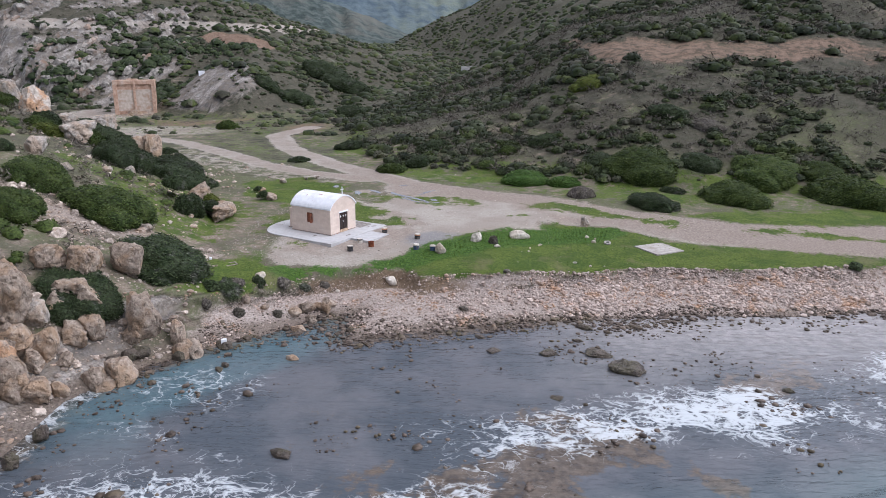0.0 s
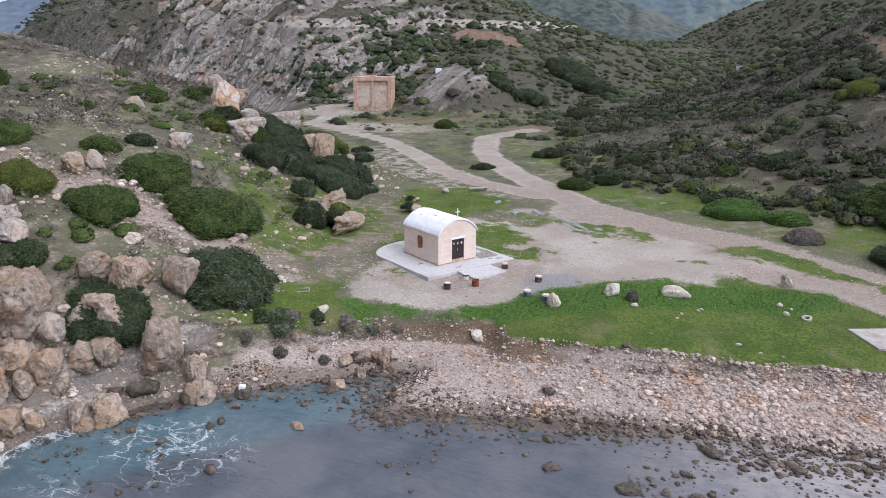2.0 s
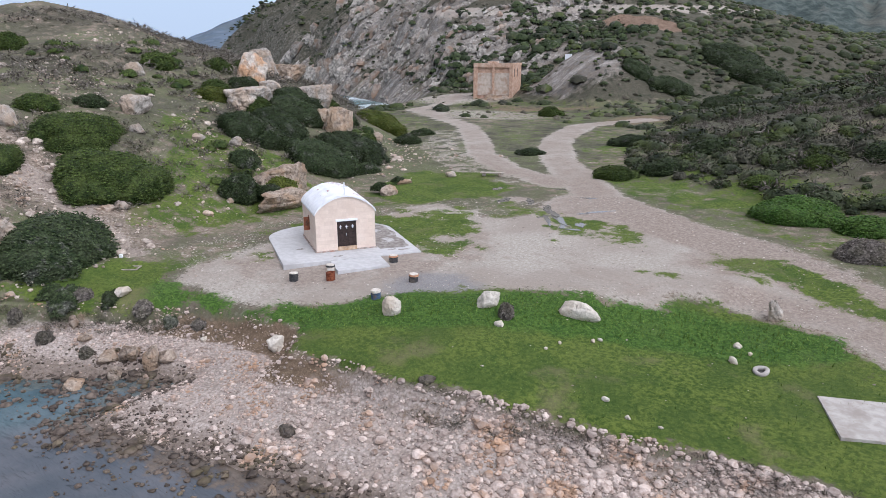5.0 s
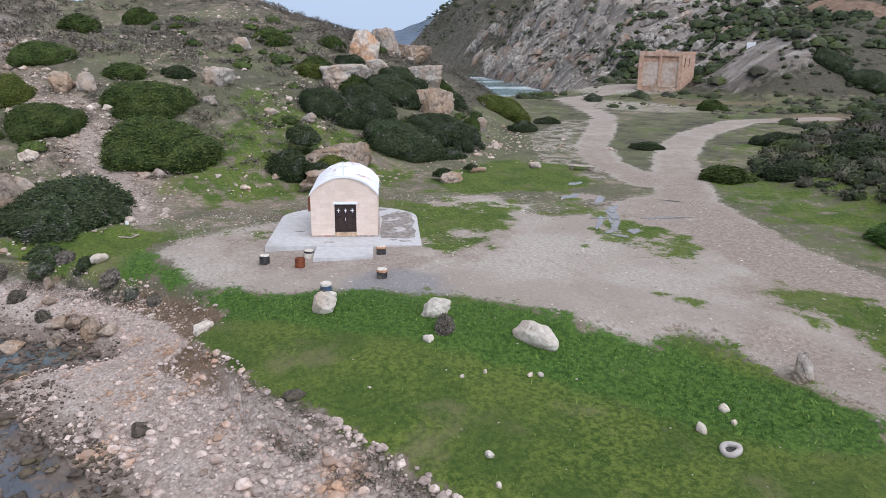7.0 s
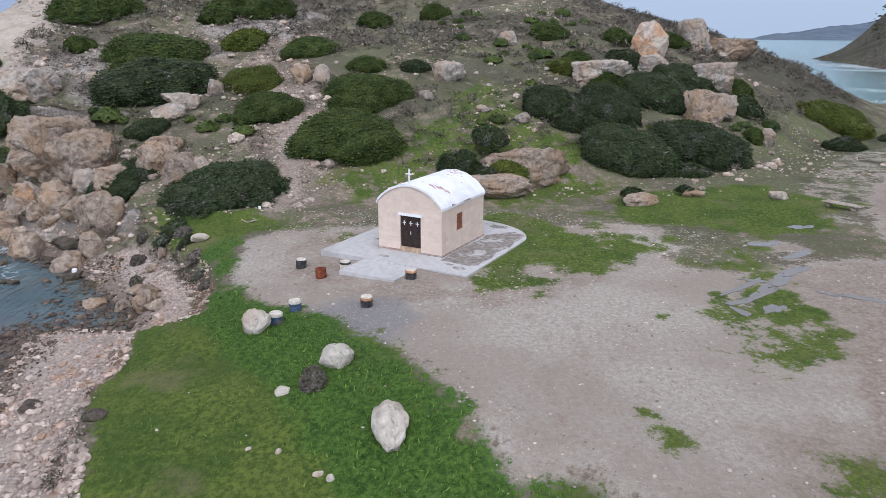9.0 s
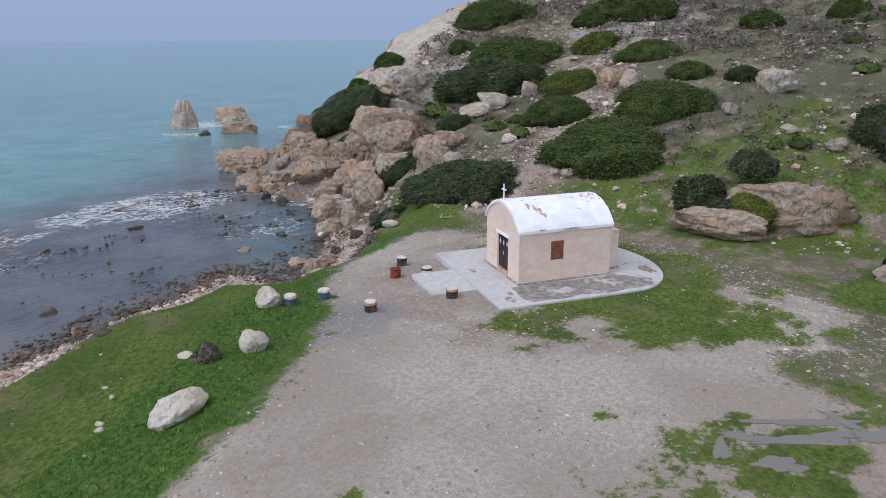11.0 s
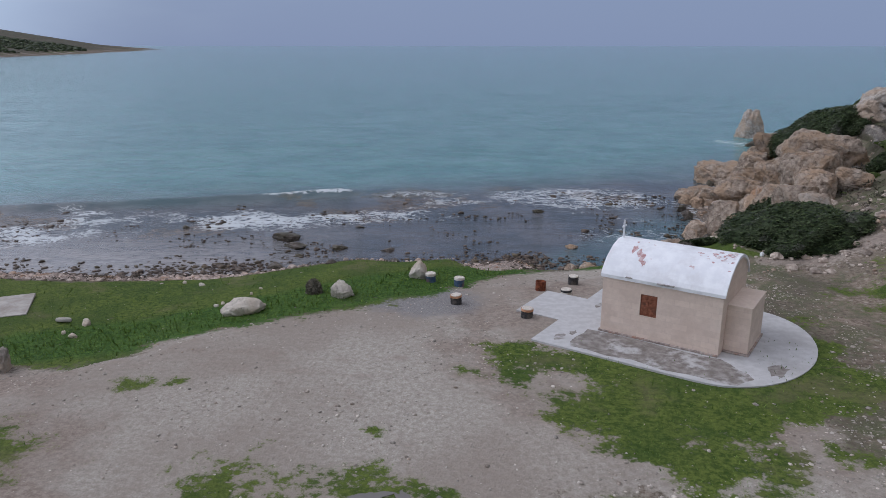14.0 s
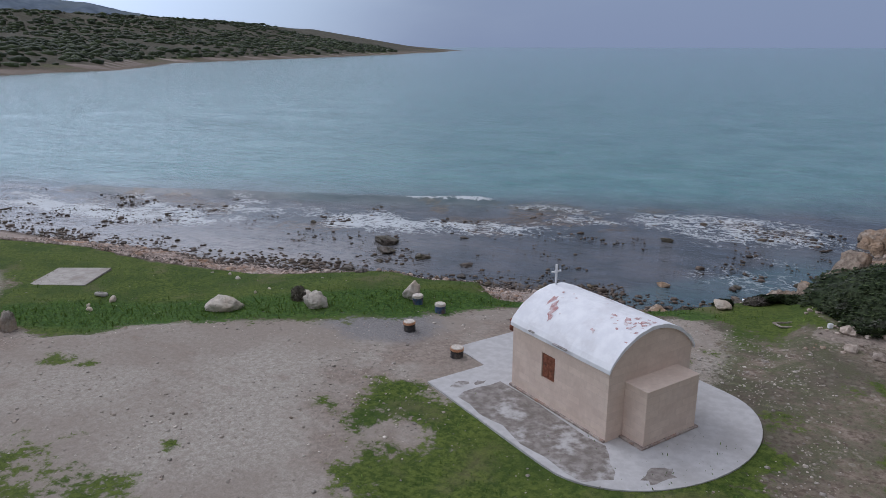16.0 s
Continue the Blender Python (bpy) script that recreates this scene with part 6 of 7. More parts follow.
# ---- the old loading tower by the second cove ----
def build_tower():
    root = tagged(new("masonry_tower"), "ruined red-brown masonry loading tower with two plastered bays", "tower")
    root.matrix_world = pose(-88.5, 184.0, 2.0, 0, 0, 20)
    w, d, h = 10.0, 9.0, 8.3
    part("tower_body", box_bm(0, w, 0.35, d, -1.5, h, 0.06), M_TOWER, root)
    for x0, x1 in ((-0.1, 0.9), (4.7, 5.3), (9.2, 10.1)):
        part("pilaster", box_bm(x0, x1, -0.1, 0.5, -1.5, h - 0.9, 0.04), M_TOWER, root)
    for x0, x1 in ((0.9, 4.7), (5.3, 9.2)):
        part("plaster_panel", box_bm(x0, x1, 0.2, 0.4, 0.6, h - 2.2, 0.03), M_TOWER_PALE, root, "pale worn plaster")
    part("top_band", box_bm(-0.1, w + 0.1, -0.12, 0.55, h - 0.9, h + 0.15, 0.04), M_TOWER, root)
    part("top_band", box_bm(w - 0.5, w + 0.12, 0.55, d, h - 0.5, h + 0.15, 0.04), M_TOWER, root)
    part("top_wall", box_bm(3.2, 6.0, 1.2, 1.6, h, h + 0.55, 0.05), M_TOWER, root)
    for y0 in (1.6, 4.6):
        part("blind_slot", box_bm(w, w + 0.02, y0, y0 + 0.5, h - 3.2, h - 1.2), M_DOOR, root)
    part("rubble_ramp", rock_bm_mound(), M_ROCK_TAN, root, "heap of fallen rubble")


def rock_bm_mound():
    bm = bmesh.new()
    bmesh.ops.create_icosphere(bm, subdivisions=4, radius=1.0)
    for q in bm.verts:
        k = 1 + 0.3 * noise.noise(q.co * 2.2) + 0.12 * noise.noise(q.co * 6)
        q.co = Vector((5.6 + q.co.x * 5.2 * k, -0.6 + q.co.y * 3.0 * k, -1.6 + q.co.z * 2.2 * k))
    return bm


build_tower()


def far_block(name, x, y, w, d, h, turn, material, label, category):
    ob = part(name, box_bm(-w / 2, w / 2, -d / 2, d / 2, -0.6, h, 0.05), material)
    ob.matrix_world = pose(x, y, max(hz(x, y), SEA + 0.45), 0, 0, turn)
    return tagged(ob, label, category)


far_block("concrete_weir", 5.8, 318, 6.5, 2.0, 2.4, 6, M_CONCRETE, "grey concrete weir across the valley stream", "weir")
far_block("white_hut", -70.5, 199.5, 1.6, 1.3, 0.9, 20, M_WHITE, "small white hut on the rocky knoll", "hut")
boulder(-17.5, 47.2, 1.6, 0.55, "wet")
far_block("foam_box", -17.55, 47.25, 0.42, 0.3, 0.2, 20, M_PLASTIC, "stranded white polystyrene box on the shore rocks", "box")


# ---- tyre and driftwood ----
def tyre(x, y):
    root = tagged(new("old_tyre"), "old whitened tyre half sunk in the turf, dark inside", "tyre")
    root.matrix_world = pose(x, y, hz(x, y) + 0.10, 14, -8, 20)
    bm = bmesh.new()
    n, m = 36, 12
    for i in range(n):
        for j in range(m):
            a, b = 2 * math.pi * i / n, 2 * math.pi * j / m
            r = 0.27 + 0.10 * math.copysign(abs(math.cos(b)) ** 0.7, math.cos(b)) + 0.02 * math.sin(3 * a)
            bm.verts.new((r * math.cos(a), r * math.sin(a), 0.10 * math.copysign(abs(math.sin(b)) ** 0.7, math.sin(b))))
    bm.verts.ensure_lookup_table()
    for i in range(n):
        for j in range(m):
            q = [i * m + j, ((i + 1) % n) * m + j, ((i + 1) % n) * m + (j + 1) % m, i * m + (j + 1) % m]
            bm.faces.new([bm.verts[k] for k in q])
    bmesh.ops.recalc_face_normals(bm, faces=bm.faces[:])
    part("tyre_ring", bm, M_SLAB, root, "faded grey-white paint", smooth=True)
    # dark disc closing the middle of the ring
    bm = bmesh.new()
    bmesh.ops.create_cone(bm, cap_ends=True, segments=24, radius1=0.22, radius2=0.20, depth=0.05, matrix=Matrix.Translation((0, 0, -0.04)))
    part("tyre_filling", bm, M_RUBBER, root, "dark disc in the hollow")


tyre(16.3, 69.95)


def log_pile(x, y):
    root = tagged(new("driftwood_bench"), "bleached plank bench propped on stones in the grass", "bench")
    root.matrix_world = pose(x, y, hz(x, y), 0, 0, 35)
    part("plank", box_bm(-1.3, 1.3, -0.35, 0.0, 0.36, 0.44, 0.02), M_WOOD, root)
    part("plank", box_bm(-1.2, 1.35, 0.03, 0.36, 0.37, 0.45, 0.02), M_WOOD, root)
    for k in (-0.9, 0.85):
        ob = new("bench_stone", rock_mesh(930 + int(k), 0.5, 0.40, 0.6, M_ROCK_GREY, 2))
        ob.parent = root
        ob.matrix_basis = pose(k, 0, 0, 0, 0, 30)


log_pile(-20.8, 99.4)


def discarded_frame(x, y):
    root = tagged(new("discarded_frame"), "weathered grey wooden frame lying on the turf by a shrub", "frame")
    root.matrix_world = pose(x, y, hz(x, y) + 0.02, 3, -2, 35)
    for x0, x1, y0, y1 in ((-0.55, 0.55, -0.38, -0.30), (-0.55, 0.55, 0.30, 0.38), (-0.55, -0.47, -0.30, 0.30), (0.47, 0.55, -0.30, 0.30)):
        part("frame_bar", box_bm(x0, x1, y0, y1, 0, 0.07, 0.01), M_WOOD, root)


def container(x, y, turn, label):
    root = tagged(new("plastic_container"), label, "container")
    root.matrix_world = pose(x, y, hz(x, y), 0, 0, turn)
    part("container_body", box_bm(-0.11, 0.11, -0.08, 0.08, 0, 0.22, 0.02), M_PLASTIC, root)
    bm = bmesh.new()
    bmesh.ops.create_cone(bm, cap_ends=True, segments=16, radius1=0.035, radius2=0.03, depth=0.04, matrix=Matrix.Translation((0.04, 0, 0.235)))
    part("container_cap", bm, M_PLASTIC, root)


discarded_frame(-20.2, 58.3)
container(-22.1, 58.6, 30, "discarded white plastic container standing by a shrub")


# ---- layered limestone ledge behind the chapel ----
def ledge(x, y, long, deep, z0, z1, turn, layers, seed):
    """A low outcrop with weathered beds, each a little in or out of the one below."""
    me = rock_mesh(seed * 31, long, (z1 - z0) / 1.2, deep, M_ROCK_TAN, 5, 0.12, 0.7)
    low = min(q.co.z for q in me.vertices)
    for q in me.vertices:
        bed = layers * (q.co.z - low) / (z1 - z0) + 0.5 * noise.noise(Vector((q.co.x * 0.5, q.co.y * 0.5, seed)))
        step = noise.noise(Vector((math.floor(bed) * 3.7 + seed, q.co.x * 0.3, q.co.y * 0.3)))
        notch = max(0.0, 1 - abs(bed - round(bed)) / 0.12)
        k = 1 + 0.16 * step - 0.05 * notch
        q.co.x, q.co.y = q.co.x * k, q.co.y * k
    ob = new("rock_ledge", me)
    ob.matrix_world = pose(x, y, z0 - low * 0.6, 0, 0, turn)
    return tagged(ob, "layered tan limestone ledge in the turf, shrubs growing on it", "rock", "rocks of the shore and hill")


ledge(-26.3, 75.6, 6.4, 3.2, -0.4, 1.5, 100, 6, 5)
ledge(-29.9, 78.6, 8.4, 3.6, -0.2, 2.9, 112, 5, 9)
bush(-29.2, 73.0, 3.8, 2.2, "dark")
bush(-28.2, 76.6, 3.6, 1.6, "yellow", 0.8)
bush(-27.4, 75.0, 2.8, 1.0, "dark", 1.0)
bush(-31.6, 75.6, 3.0, 1.3, "dark", 1.6)
ledge(-23.4, 86.2, 3.3, 1.6, -0.3, 0.75, 100, 3, 15)
ledge(-25.9, 90.8, 2.0, 1.0, -0.3, 0.5, 80, 2, 17)
bush(-24.3, 85.6, 1.7, 0.7, "dark", 0.5)
bush(-26.2, 90.2, 1.3, 0.5, "dark", 0.35)

# ---- puddles in the wheel ruts ----
def puddle(x, y, long, wide, turn, seed):
    rnd = random.Random(seed)
    ph = [rnd.uniform(0, 6.3) for _ in range(4)]
    pts = []
    for i in range(36):
        a = 2 * math.pi * i / 36
        k = 0.86 + 0.16 * math.sin(2 * a + ph[0]) + 0.14 * math.sin(3 * a + ph[1]) + 0.10 * math.sin(5 * a + ph[2]) + 0.08 * math.sin(9 * a + ph[3])
        pts.append((long * k * math.cos(a), wide * k * math.sin(a)))
    c, s = math.cos(radians(turn)), math.sin(radians(turn))
    pts = [(x + c * p - s * q, y + s * p + c * q) for p, q in pts]
    top = float(np.median([hz(px, py) for px, py in pts])) + 0.022
    ob = part("puddle", prism_bm(pts, top - 0.4, top), M_PUDDLE)
    return tagged(ob, "shallow rain puddle in a muddy wheel rut", "puddle", "puddles", "structure")


for i, (px, py, a, b, turn) in enumerate(((-4.9, 87.0, 2.5, 0.36, 134), (-5.6, 86.3, 1.9, 0.26, 128), (-6.6, 88.6, 1.8, 0.42, 140), (-7.8, 89.9, 1.2, 0.45, 125), (-3.6, 85.4, 1.1, 0.30, 118),
                                          (-2.6, 86.4, 0.85, 0.42, 135), (-6.4, 87.2, 1.0, 0.16, 70), (-12.9, 90.6, 1.3, 0.55, 105), (-10.6, 91.4, 1.3, 0.45, 128), (-16.4, 94.4, 1.0, 0.5, 110),
                                          (-3.5, 91.3, 1.7, 0.26, 60), (-4.3, 89.8, 0.6, 0.2, 50), (-7.1, 95.7, 0.9, 0.24, 32), (-2.3, 84.8, 0.6, 0.3, 20), (-11.0, 97.6, 0.6, 0.2, 30))):
    puddle(px, py, a, b, turn, i)


# ---- scattered stuff: stones, scrub, grass ----
def stone_shapes(level, count, seed):
    shapes = []
    rnd = random.Random(seed)
    for k in range(count):
        bm = bmesh.new()
        bmesh.ops.create_icosphere(bm, subdivisions=level, radius=0.5)
        off = Vector((rnd.uniform(-9, 9), rnd.uniform(-9, 9), k * 3.1))
        for q in bm.verts:
            q.co *= 1 + 0.55 * noise.noise(q.co * 2.3 + off)
        bm.faces.ensure_lookup_table()
        shapes.append((np.array([q.co[:] for q in bm.verts]), np.array([[w.index for w in g.verts] for g in bm.faces])))
        bm.free()
    return shapes


def scatter(name, shapes, x, y, z, size, flat, material, label, category, rnd, smooth=True):
    """Joins turned and scaled copies of the shapes into one mesh."""
    pick = rnd.integers(0, len(shapes), len(x))
    vs, fs, base = [], [], 0
    for k, (sv, sf) in enumerate(shapes):
        w = np.where(pick == k)[0]
        if not len(w):
            continue
        a = rnd.uniform(0, 2 * np.pi, len(w))
        c, s = np.cos(a)[:, None], np.sin(a)[:, None]
        px, py, pz = sv[None, :, 0] * rnd.uniform(0.75, 1.3, (len(w), 1)), sv[None, :, 1], sv[None, :, 2] * flat
        sz = size[w][:, None]
        v = np.stack([x[w][:, None] + sz * (c * px - s * py), y[w][:, None] + sz * (s * px + c * py), z[w][:, None] + sz * pz], -1)
        vs.append(v.reshape(-1, 3))
        fs.append((sf[None] + base + (np.arange(len(w)) * len(sv))[:, None, None]).reshape(-1, sf.shape[1]))
        base += len(w) * len(sv)
    ob = new(name, tri_mesh(name, np.concatenate(vs), np.concatenate(fs), material, smooth))
    return tagged(ob, label, category, kind="stuff")


rng = np.random.default_rng(5)
STONES, PEBBLES = stone_shapes(2, 7, 3), stone_shapes(1, 7, 8)


def beach_points(n, x0, x1, lo, hi):
    x, y = rng.uniform(x0, x1, n), rng.uniform(44, 66, n)
    s = area(x, y, COAST)
    q = (x > x0) & (s > lo) & (s < hi - 4.6 + beach_width(x))
    return x[q], y[q], s[q]


x, y, s = beach_points(130000, -20, 40, 0.2, 4.9)
dens = 0.25 + 0.75 * sm(0.40, 0.62, fbm(x, y, 2.6, 201, 3))
dens *= 0.45 + 0.65 * np.maximum(sm(4, 9, x), np.maximum(sm(-5, -9, x), sm(2.6, 0.8, s)))
q = rng.random(len(x)) < dens * 0.9
x, y, s = x[q][:32000], y[q][:32000], s[q][:32000]
size = np.clip(rng.lognormal(-2.3, 0.50, len(x)) * (0.85 + 0.5 * sm(-3, 4, x)), 0.05, 0.5)
z = ground_height(x, y) + size * 0.12
near = size > 0.19
wet = (s + 2.6 * (fbm(x, y, 4, 203, 2) - 0.5) < 1.0 + 1.1 * sm(6, -2, x)) & (rng.random(len(x)) < 0.6)
for name, sel, shapes, mat, label in (("beach_cobbles", near & ~wet, STONES, M_PEBBLE, "pale pink and grey beach cobbles"), ("beach_pebbles", ~near & ~wet, PEBBLES, M_PEBBLE, "small pale beach pebbles"),
                                      ("shore_cobbles", wet, PEBBLES, M_PEBBLE_WET, "dark wet cobbles at the waterline")):
    scatter(name, shapes, x[sel], y[sel], z[sel], size[sel], 0.7, mat, label, "stones", rng, False)

# bank of grey cobbles below the turf to the east
x = rng.uniform(-5, 46, 11000)
y = rng.uniform(55, 68, 11000)
s = area(x, y, COAST) - beach_width(x)
q = (s > -2.6) & (s < 0.1)
x, y = x[q][:3200], y[q][:3200]
size = np.clip(rng.lognormal(-2.2, 0.45, len(x)), 0.07, 0.36)
scatter("bank_cobbles", PEBBLES, x, y, ground_height(x, y) + size * 0.12, size, 0.65, M_PEBBLE, "pale grey cobbles heaped below the turf bank", "stones", rng)

# dark stones standing in the shallows
x = rng.uniform(-24, 80, 60000)
y = rng.uniform(22, 60, 60000)
s = area(x, y, COAST)
shore = sm(-5.0, -0.2, s) * (s < 0.6) * sm(0.46, 0.62, fbm(x, y, 5, 211, 3)) + 0.8 * sm(-16, -5, s) * sm(0.63, 0.68, fbm(x, y, 4, 215, 3))
reefy = sm(7, 2, line_dist(x, y, REEF) - 3) * sm(0.58, 0.68, fbm(x, y, 3.5, 213, 3)) * 0.7
q = (rng.random(len(x)) < np.maximum(shore, reefy)) & (s < 0.8)
x, y, s = x[q][:3800], y[q][:3800], s[q][:3800]
size = np.clip(rng.lognormal(-2.0, 0.62, len(x)), 0.08, 0.85)
scatter("reef_stones", PEBBLES, x, y, np.maximum(ground_height(x, y), SEA) + 0.06 * size, size, 0.5, M_PEBBLE_WET, "dark weed-covered stones standing in the shallows", "stones", rng)

x = rng.uniform(-22, 70, 50000)
y = rng.uniform(40, 62, 50000)
s = area(x, y, COAST)
q = (s > -3.2) & (s < 0.4) & (rng.random(len(x)) < sm(-3.2, -0.6, s) * (0.25 + 0.75 * sm(0.42, 0.58, fbm(x, y, 4, 217, 3))))
x, y = x[q][:2600], y[q][:2600]
size = np.clip(rng.lognormal(-1.65, 0.5, len(x)), 0.1, 0.75)
scatter("waterline_stones", PEBBLES, x, y, np.maximum(ground_height(x, y), SEA) + 0.08 * size, size, 0.65, M_PEBBLE_WET, "dark wet stones heaped along the waterline", "stones", rng, False)

# loose chips over the yard, stones over the west hill and the shore rocks
x = rng.uniform(-26, 34, 90000)
y = rng.uniform(56, 104, 90000)
t_mask = sm(-1.5, 1.0, area(x, y, YARD)) * (0.6 + 0.8 * sm(14, 6, np.hypot(x + 10, y - 76)))
q = (rng.random(len(x)) < (0.07 + 0.38 * sm(0.47, 0.64, fbm(x, y, 5, 221, 3)) + 0.35 * sm(4.0, 0.0, area(x, y, YARD)) + 0.5 * sm(-14, -19, x) + 0.55 * sm(5.0, 2.0, np.hypot(x + 5.5, y - 73.5))) * t_mask + 0.02)
u_loc = (x + 12.68) * 0.495 + (y - 67.8) * 0.869
v_loc = -(x + 12.68) * 0.869 + (y - 67.8) * 0.495
q &= rng.random(len(x)) > 0.8 * sm(0.35, 0.65, masks(x, y, ground_height(x, y))["grass"])
q &= ~((u_loc > -2.8) & (u_loc < 7.1) & (v_loc > -4.7) & (v_loc < 8.9)) & (area(x, y, COAST) > 5)
x, y = x[q][:24000], y[q][:24000]
size = np.clip(rng.lognormal(-2.85, 0.5, len(x)), 0.03, 0.22)
scatter("yard_chips", stone_shapes(1, 5, 12), x, y, ground_height(x, y) + size * 0.06, size, 0.36, M_CHIP, "loose white stone chips on the gravel", "stones", rng)
x = rng.uniform(-75, -21, 60000)
y = rng.uniform(18, 112, 60000)
s = area(x, y, COAST)
dens = 0.05 + 0.5 * sm(0.50, 0.66, fbm(x, y, 7, 231, 3)) * (1 - 0.8 * sm(-38, -30, x) * sm(66, 74, y)) + 0.6 * sm(9, 2, s) * (y < 60) + 0.8 * sm(5, 1, line_dist(x, y, SCREE)) + 0.5 * sm(62, 50, y) * sm(0.45, 0.6, fbm(x, y, 6, 233, 2))
q = (rng.random(len(x)) < dens * 0.5) & (s > 0.3) & ((x < -26) | (y < 62))
x, y = x[q][:14000], y[q][:14000]
size = np.clip(rng.lognormal(-1.85, 0.62, len(x)), 0.08, 1.4)
z = ground_height(x, y) + size * 0.1
for name, sel, shapes in (("hill_rocks", size > 0.42, STONES), ("hill_stones", size <= 0.42, PEBBLES)):
    scatter(name, shapes, x[sel], y[sel], z[sel], size[sel], 0.7, M_RUBBLE, "scattered limestone rubble on the slope", "stones", rng, False)


def clump_shapes(seed, cards, size, level, thin=1.0):
    """Low scrub cushions: a rounded body of a few lobes with small sprigs over it."""
    shapes = []
    for k in range(6):
        r = np.random.default_rng(seed + k)
        lobes = lobes_of(seed + k, 4)
        d = r.normal(size=(cards, 3))
        d[:, 2] = np.abs(d[:, 2])
        d /= np.linalg.norm(d, axis=1)[:, None]
        rr = (crown(d, lobes) * lump(d, seed + k, 0.12) if level else lump(d, seed + k, 0.3)) * r.uniform(0.9, 1.0, cards)
        v, f = leaf_cards(d * rr[:, None] * np.array([0.5, 0.5, 0.48]), d, np.full(cards, size), r, thin)
        if level:
            bm = bmesh.new()
            bmesh.ops.create_icosphere(bm, subdivisions=level, radius=1.0)
            bmesh.ops.delete(bm, geom=[q for q in bm.verts if q.co.z < -0.45], context="VERTS")
            bm.verts.index_update()
            co = np.array([q.co[:] for q in bm.verts])
            bf = np.array([[w.index for w in g.verts] for g in bm.faces])
            bm.free()
            co = co * (crown(co, lobes) * lump(co, seed + k, 0.12))[:, None] * 0.95 * np.array([0.5, 0.5, 0.48])
            co[:, 2] = np.maximum(co[:, 2], -0.12)
            v, f = np.concatenate([co, v]), np.concatenate([bf, f + len(co)])
        shapes.append((v, f))
    return shapes


def scrub_points(n, x0, x1, y0, y1, seed, patch, need, fit_in):
    x, y = rng.uniform(x0, x1, n), rng.uniform(y0, y1, n)
    d = sm(need, need + 0.16, fbm(x, y, patch, seed, 3))
    q = (rng.random(n) < d) & fit_in(x, y)
    return x[q], y[q]


def off_tracks(x, y):
    keep = np.ones(len(x), bool)
    for line, w in ((TRACK_MAIN, 4.2), (TRACK_TOWER, 4.2), (TRACK_LEFT, 3.0), (PATH_HILL, 2.0)):
        keep &= line_dist(x, y, line) > w
    keep &= masks(x, y, ground_height(x, y))["earth"] < 0.45
    return keep & (area(x, y, YARD) < -2.5) & (area(x, y, COAST) > 8)


NEAR = clump_shapes(30, 120, 0.076, 2)
MID = clump_shapes(40, 40, 0.085, 2)
SIDE = clump_shapes(50, 14, 0.11, 2)
FAR = clump_shapes(60, 0, 0.25, 1)
GREY = clump_shapes(80, 22, 0.20, 0, 0.24)
THORN = clump_shapes(85, 34, 0.21, 0, 0.42)
TWIGS = clump_shapes(90, 60, 0.16, 0, 0.22)
on_east = lambda x, y: off_tracks(x, y) & (area(x, y, EAST_FOOT) > 1.5)
on_north = lambda x, y: off_tracks(x, y) & ((area(x, y, NORTH_FOOT) > 2) | (y > 135)) & (np.hypot(x + 84, y - 184) > 9)
on_west = lambda x, y: off_tracks(x, y) & (area(x, y, WEST_FOOT) > 4) & ~((y < 26) & (x < -43))
x, y = scrub_points(9000, -42, 125, 96, 225, 301, 9, 0.36, on_east)
size = np.clip(rng.lognormal(0.40, 0.62, len(x)) * (0.75 + 0.6 * sm(0.45, 0.62, fbm(x, y, 9, 301, 3))), 0.5, 4.2)
near = (y < 122) & (x > -25)
size = np.where(near, np.minimum(size, 2.8), size)
for sel, shapes, label in ((near, NEAR, "leafy dark green maquis scrub at the foot of the slope"), (~near, MID, "dense dark green maquis scrub on the valley side")):
    scatter("maquis_scrub", shapes, x[sel], y[sel], ground_height(x[sel], y[sel]), size[sel], 0.85, M_LEAF_FAR, label, "scrub", rng, shapes is MID)
x, y = scrub_points(3600, -30, 125, 96, 225, 303, 8, 0.32, on_east)
size = np.clip(rng.lognormal(0.15, 0.50, len(x)), 0.4, 3.2)
scatter("heath_scrub", THORN, x, y, ground_height(x, y), size, 0.75, M_LEAF_GREY, "grey-brown heath cushions among the green maquis", "scrub", rng, False)
x, y = scrub_points(11000, -40, 110, 97, 210, 305, 10, 0.28, on_east)
size = np.clip(rng.lognormal(-0.10, 0.42, len(x)), 0.4, 1.8)
scatter("thorn_scrub", GREY, x, y, ground_height(x, y), size, 0.9, M_LEAF_GREY, "grey thorny scrub between the green shrubs", "scrub", rng, False)
x, y = scrub_points(9000, -260, 0, 150, 390, 311, 18, 0.36, on_north)
size = np.clip(rng.lognormal(0.55, 0.50, len(x)), 0.7, 5.0)
scatter("maquis_scrub", SIDE, x, y, ground_height(x, y), size, 0.8, M_LEAF_FAR, "patchy green scrub on the cove's hillside", "scrub", rng, True)
x, y = scrub_points(1500, -140, -66, 206, 250, 315, 14, 0.34, on_north)
size = np.clip(rng.lognormal(0.75, 0.45, len(x)), 1.0, 5.5)
scatter("maquis_scrub", SIDE, x, y, ground_height(x, y), size, 0.9, M_LEAF_BLUE, "dark thicket in the hollow behind the tower", "scrub", rng, True)
x, y = scrub_points(5200, -500, -230, 262, 520, 319, 24, 0.32, lambda x, y: area(x, y, COAST) > 14)
size = np.clip(rng.lognormal(0.9, 0.45, len(x)), 1.2, 6.5)
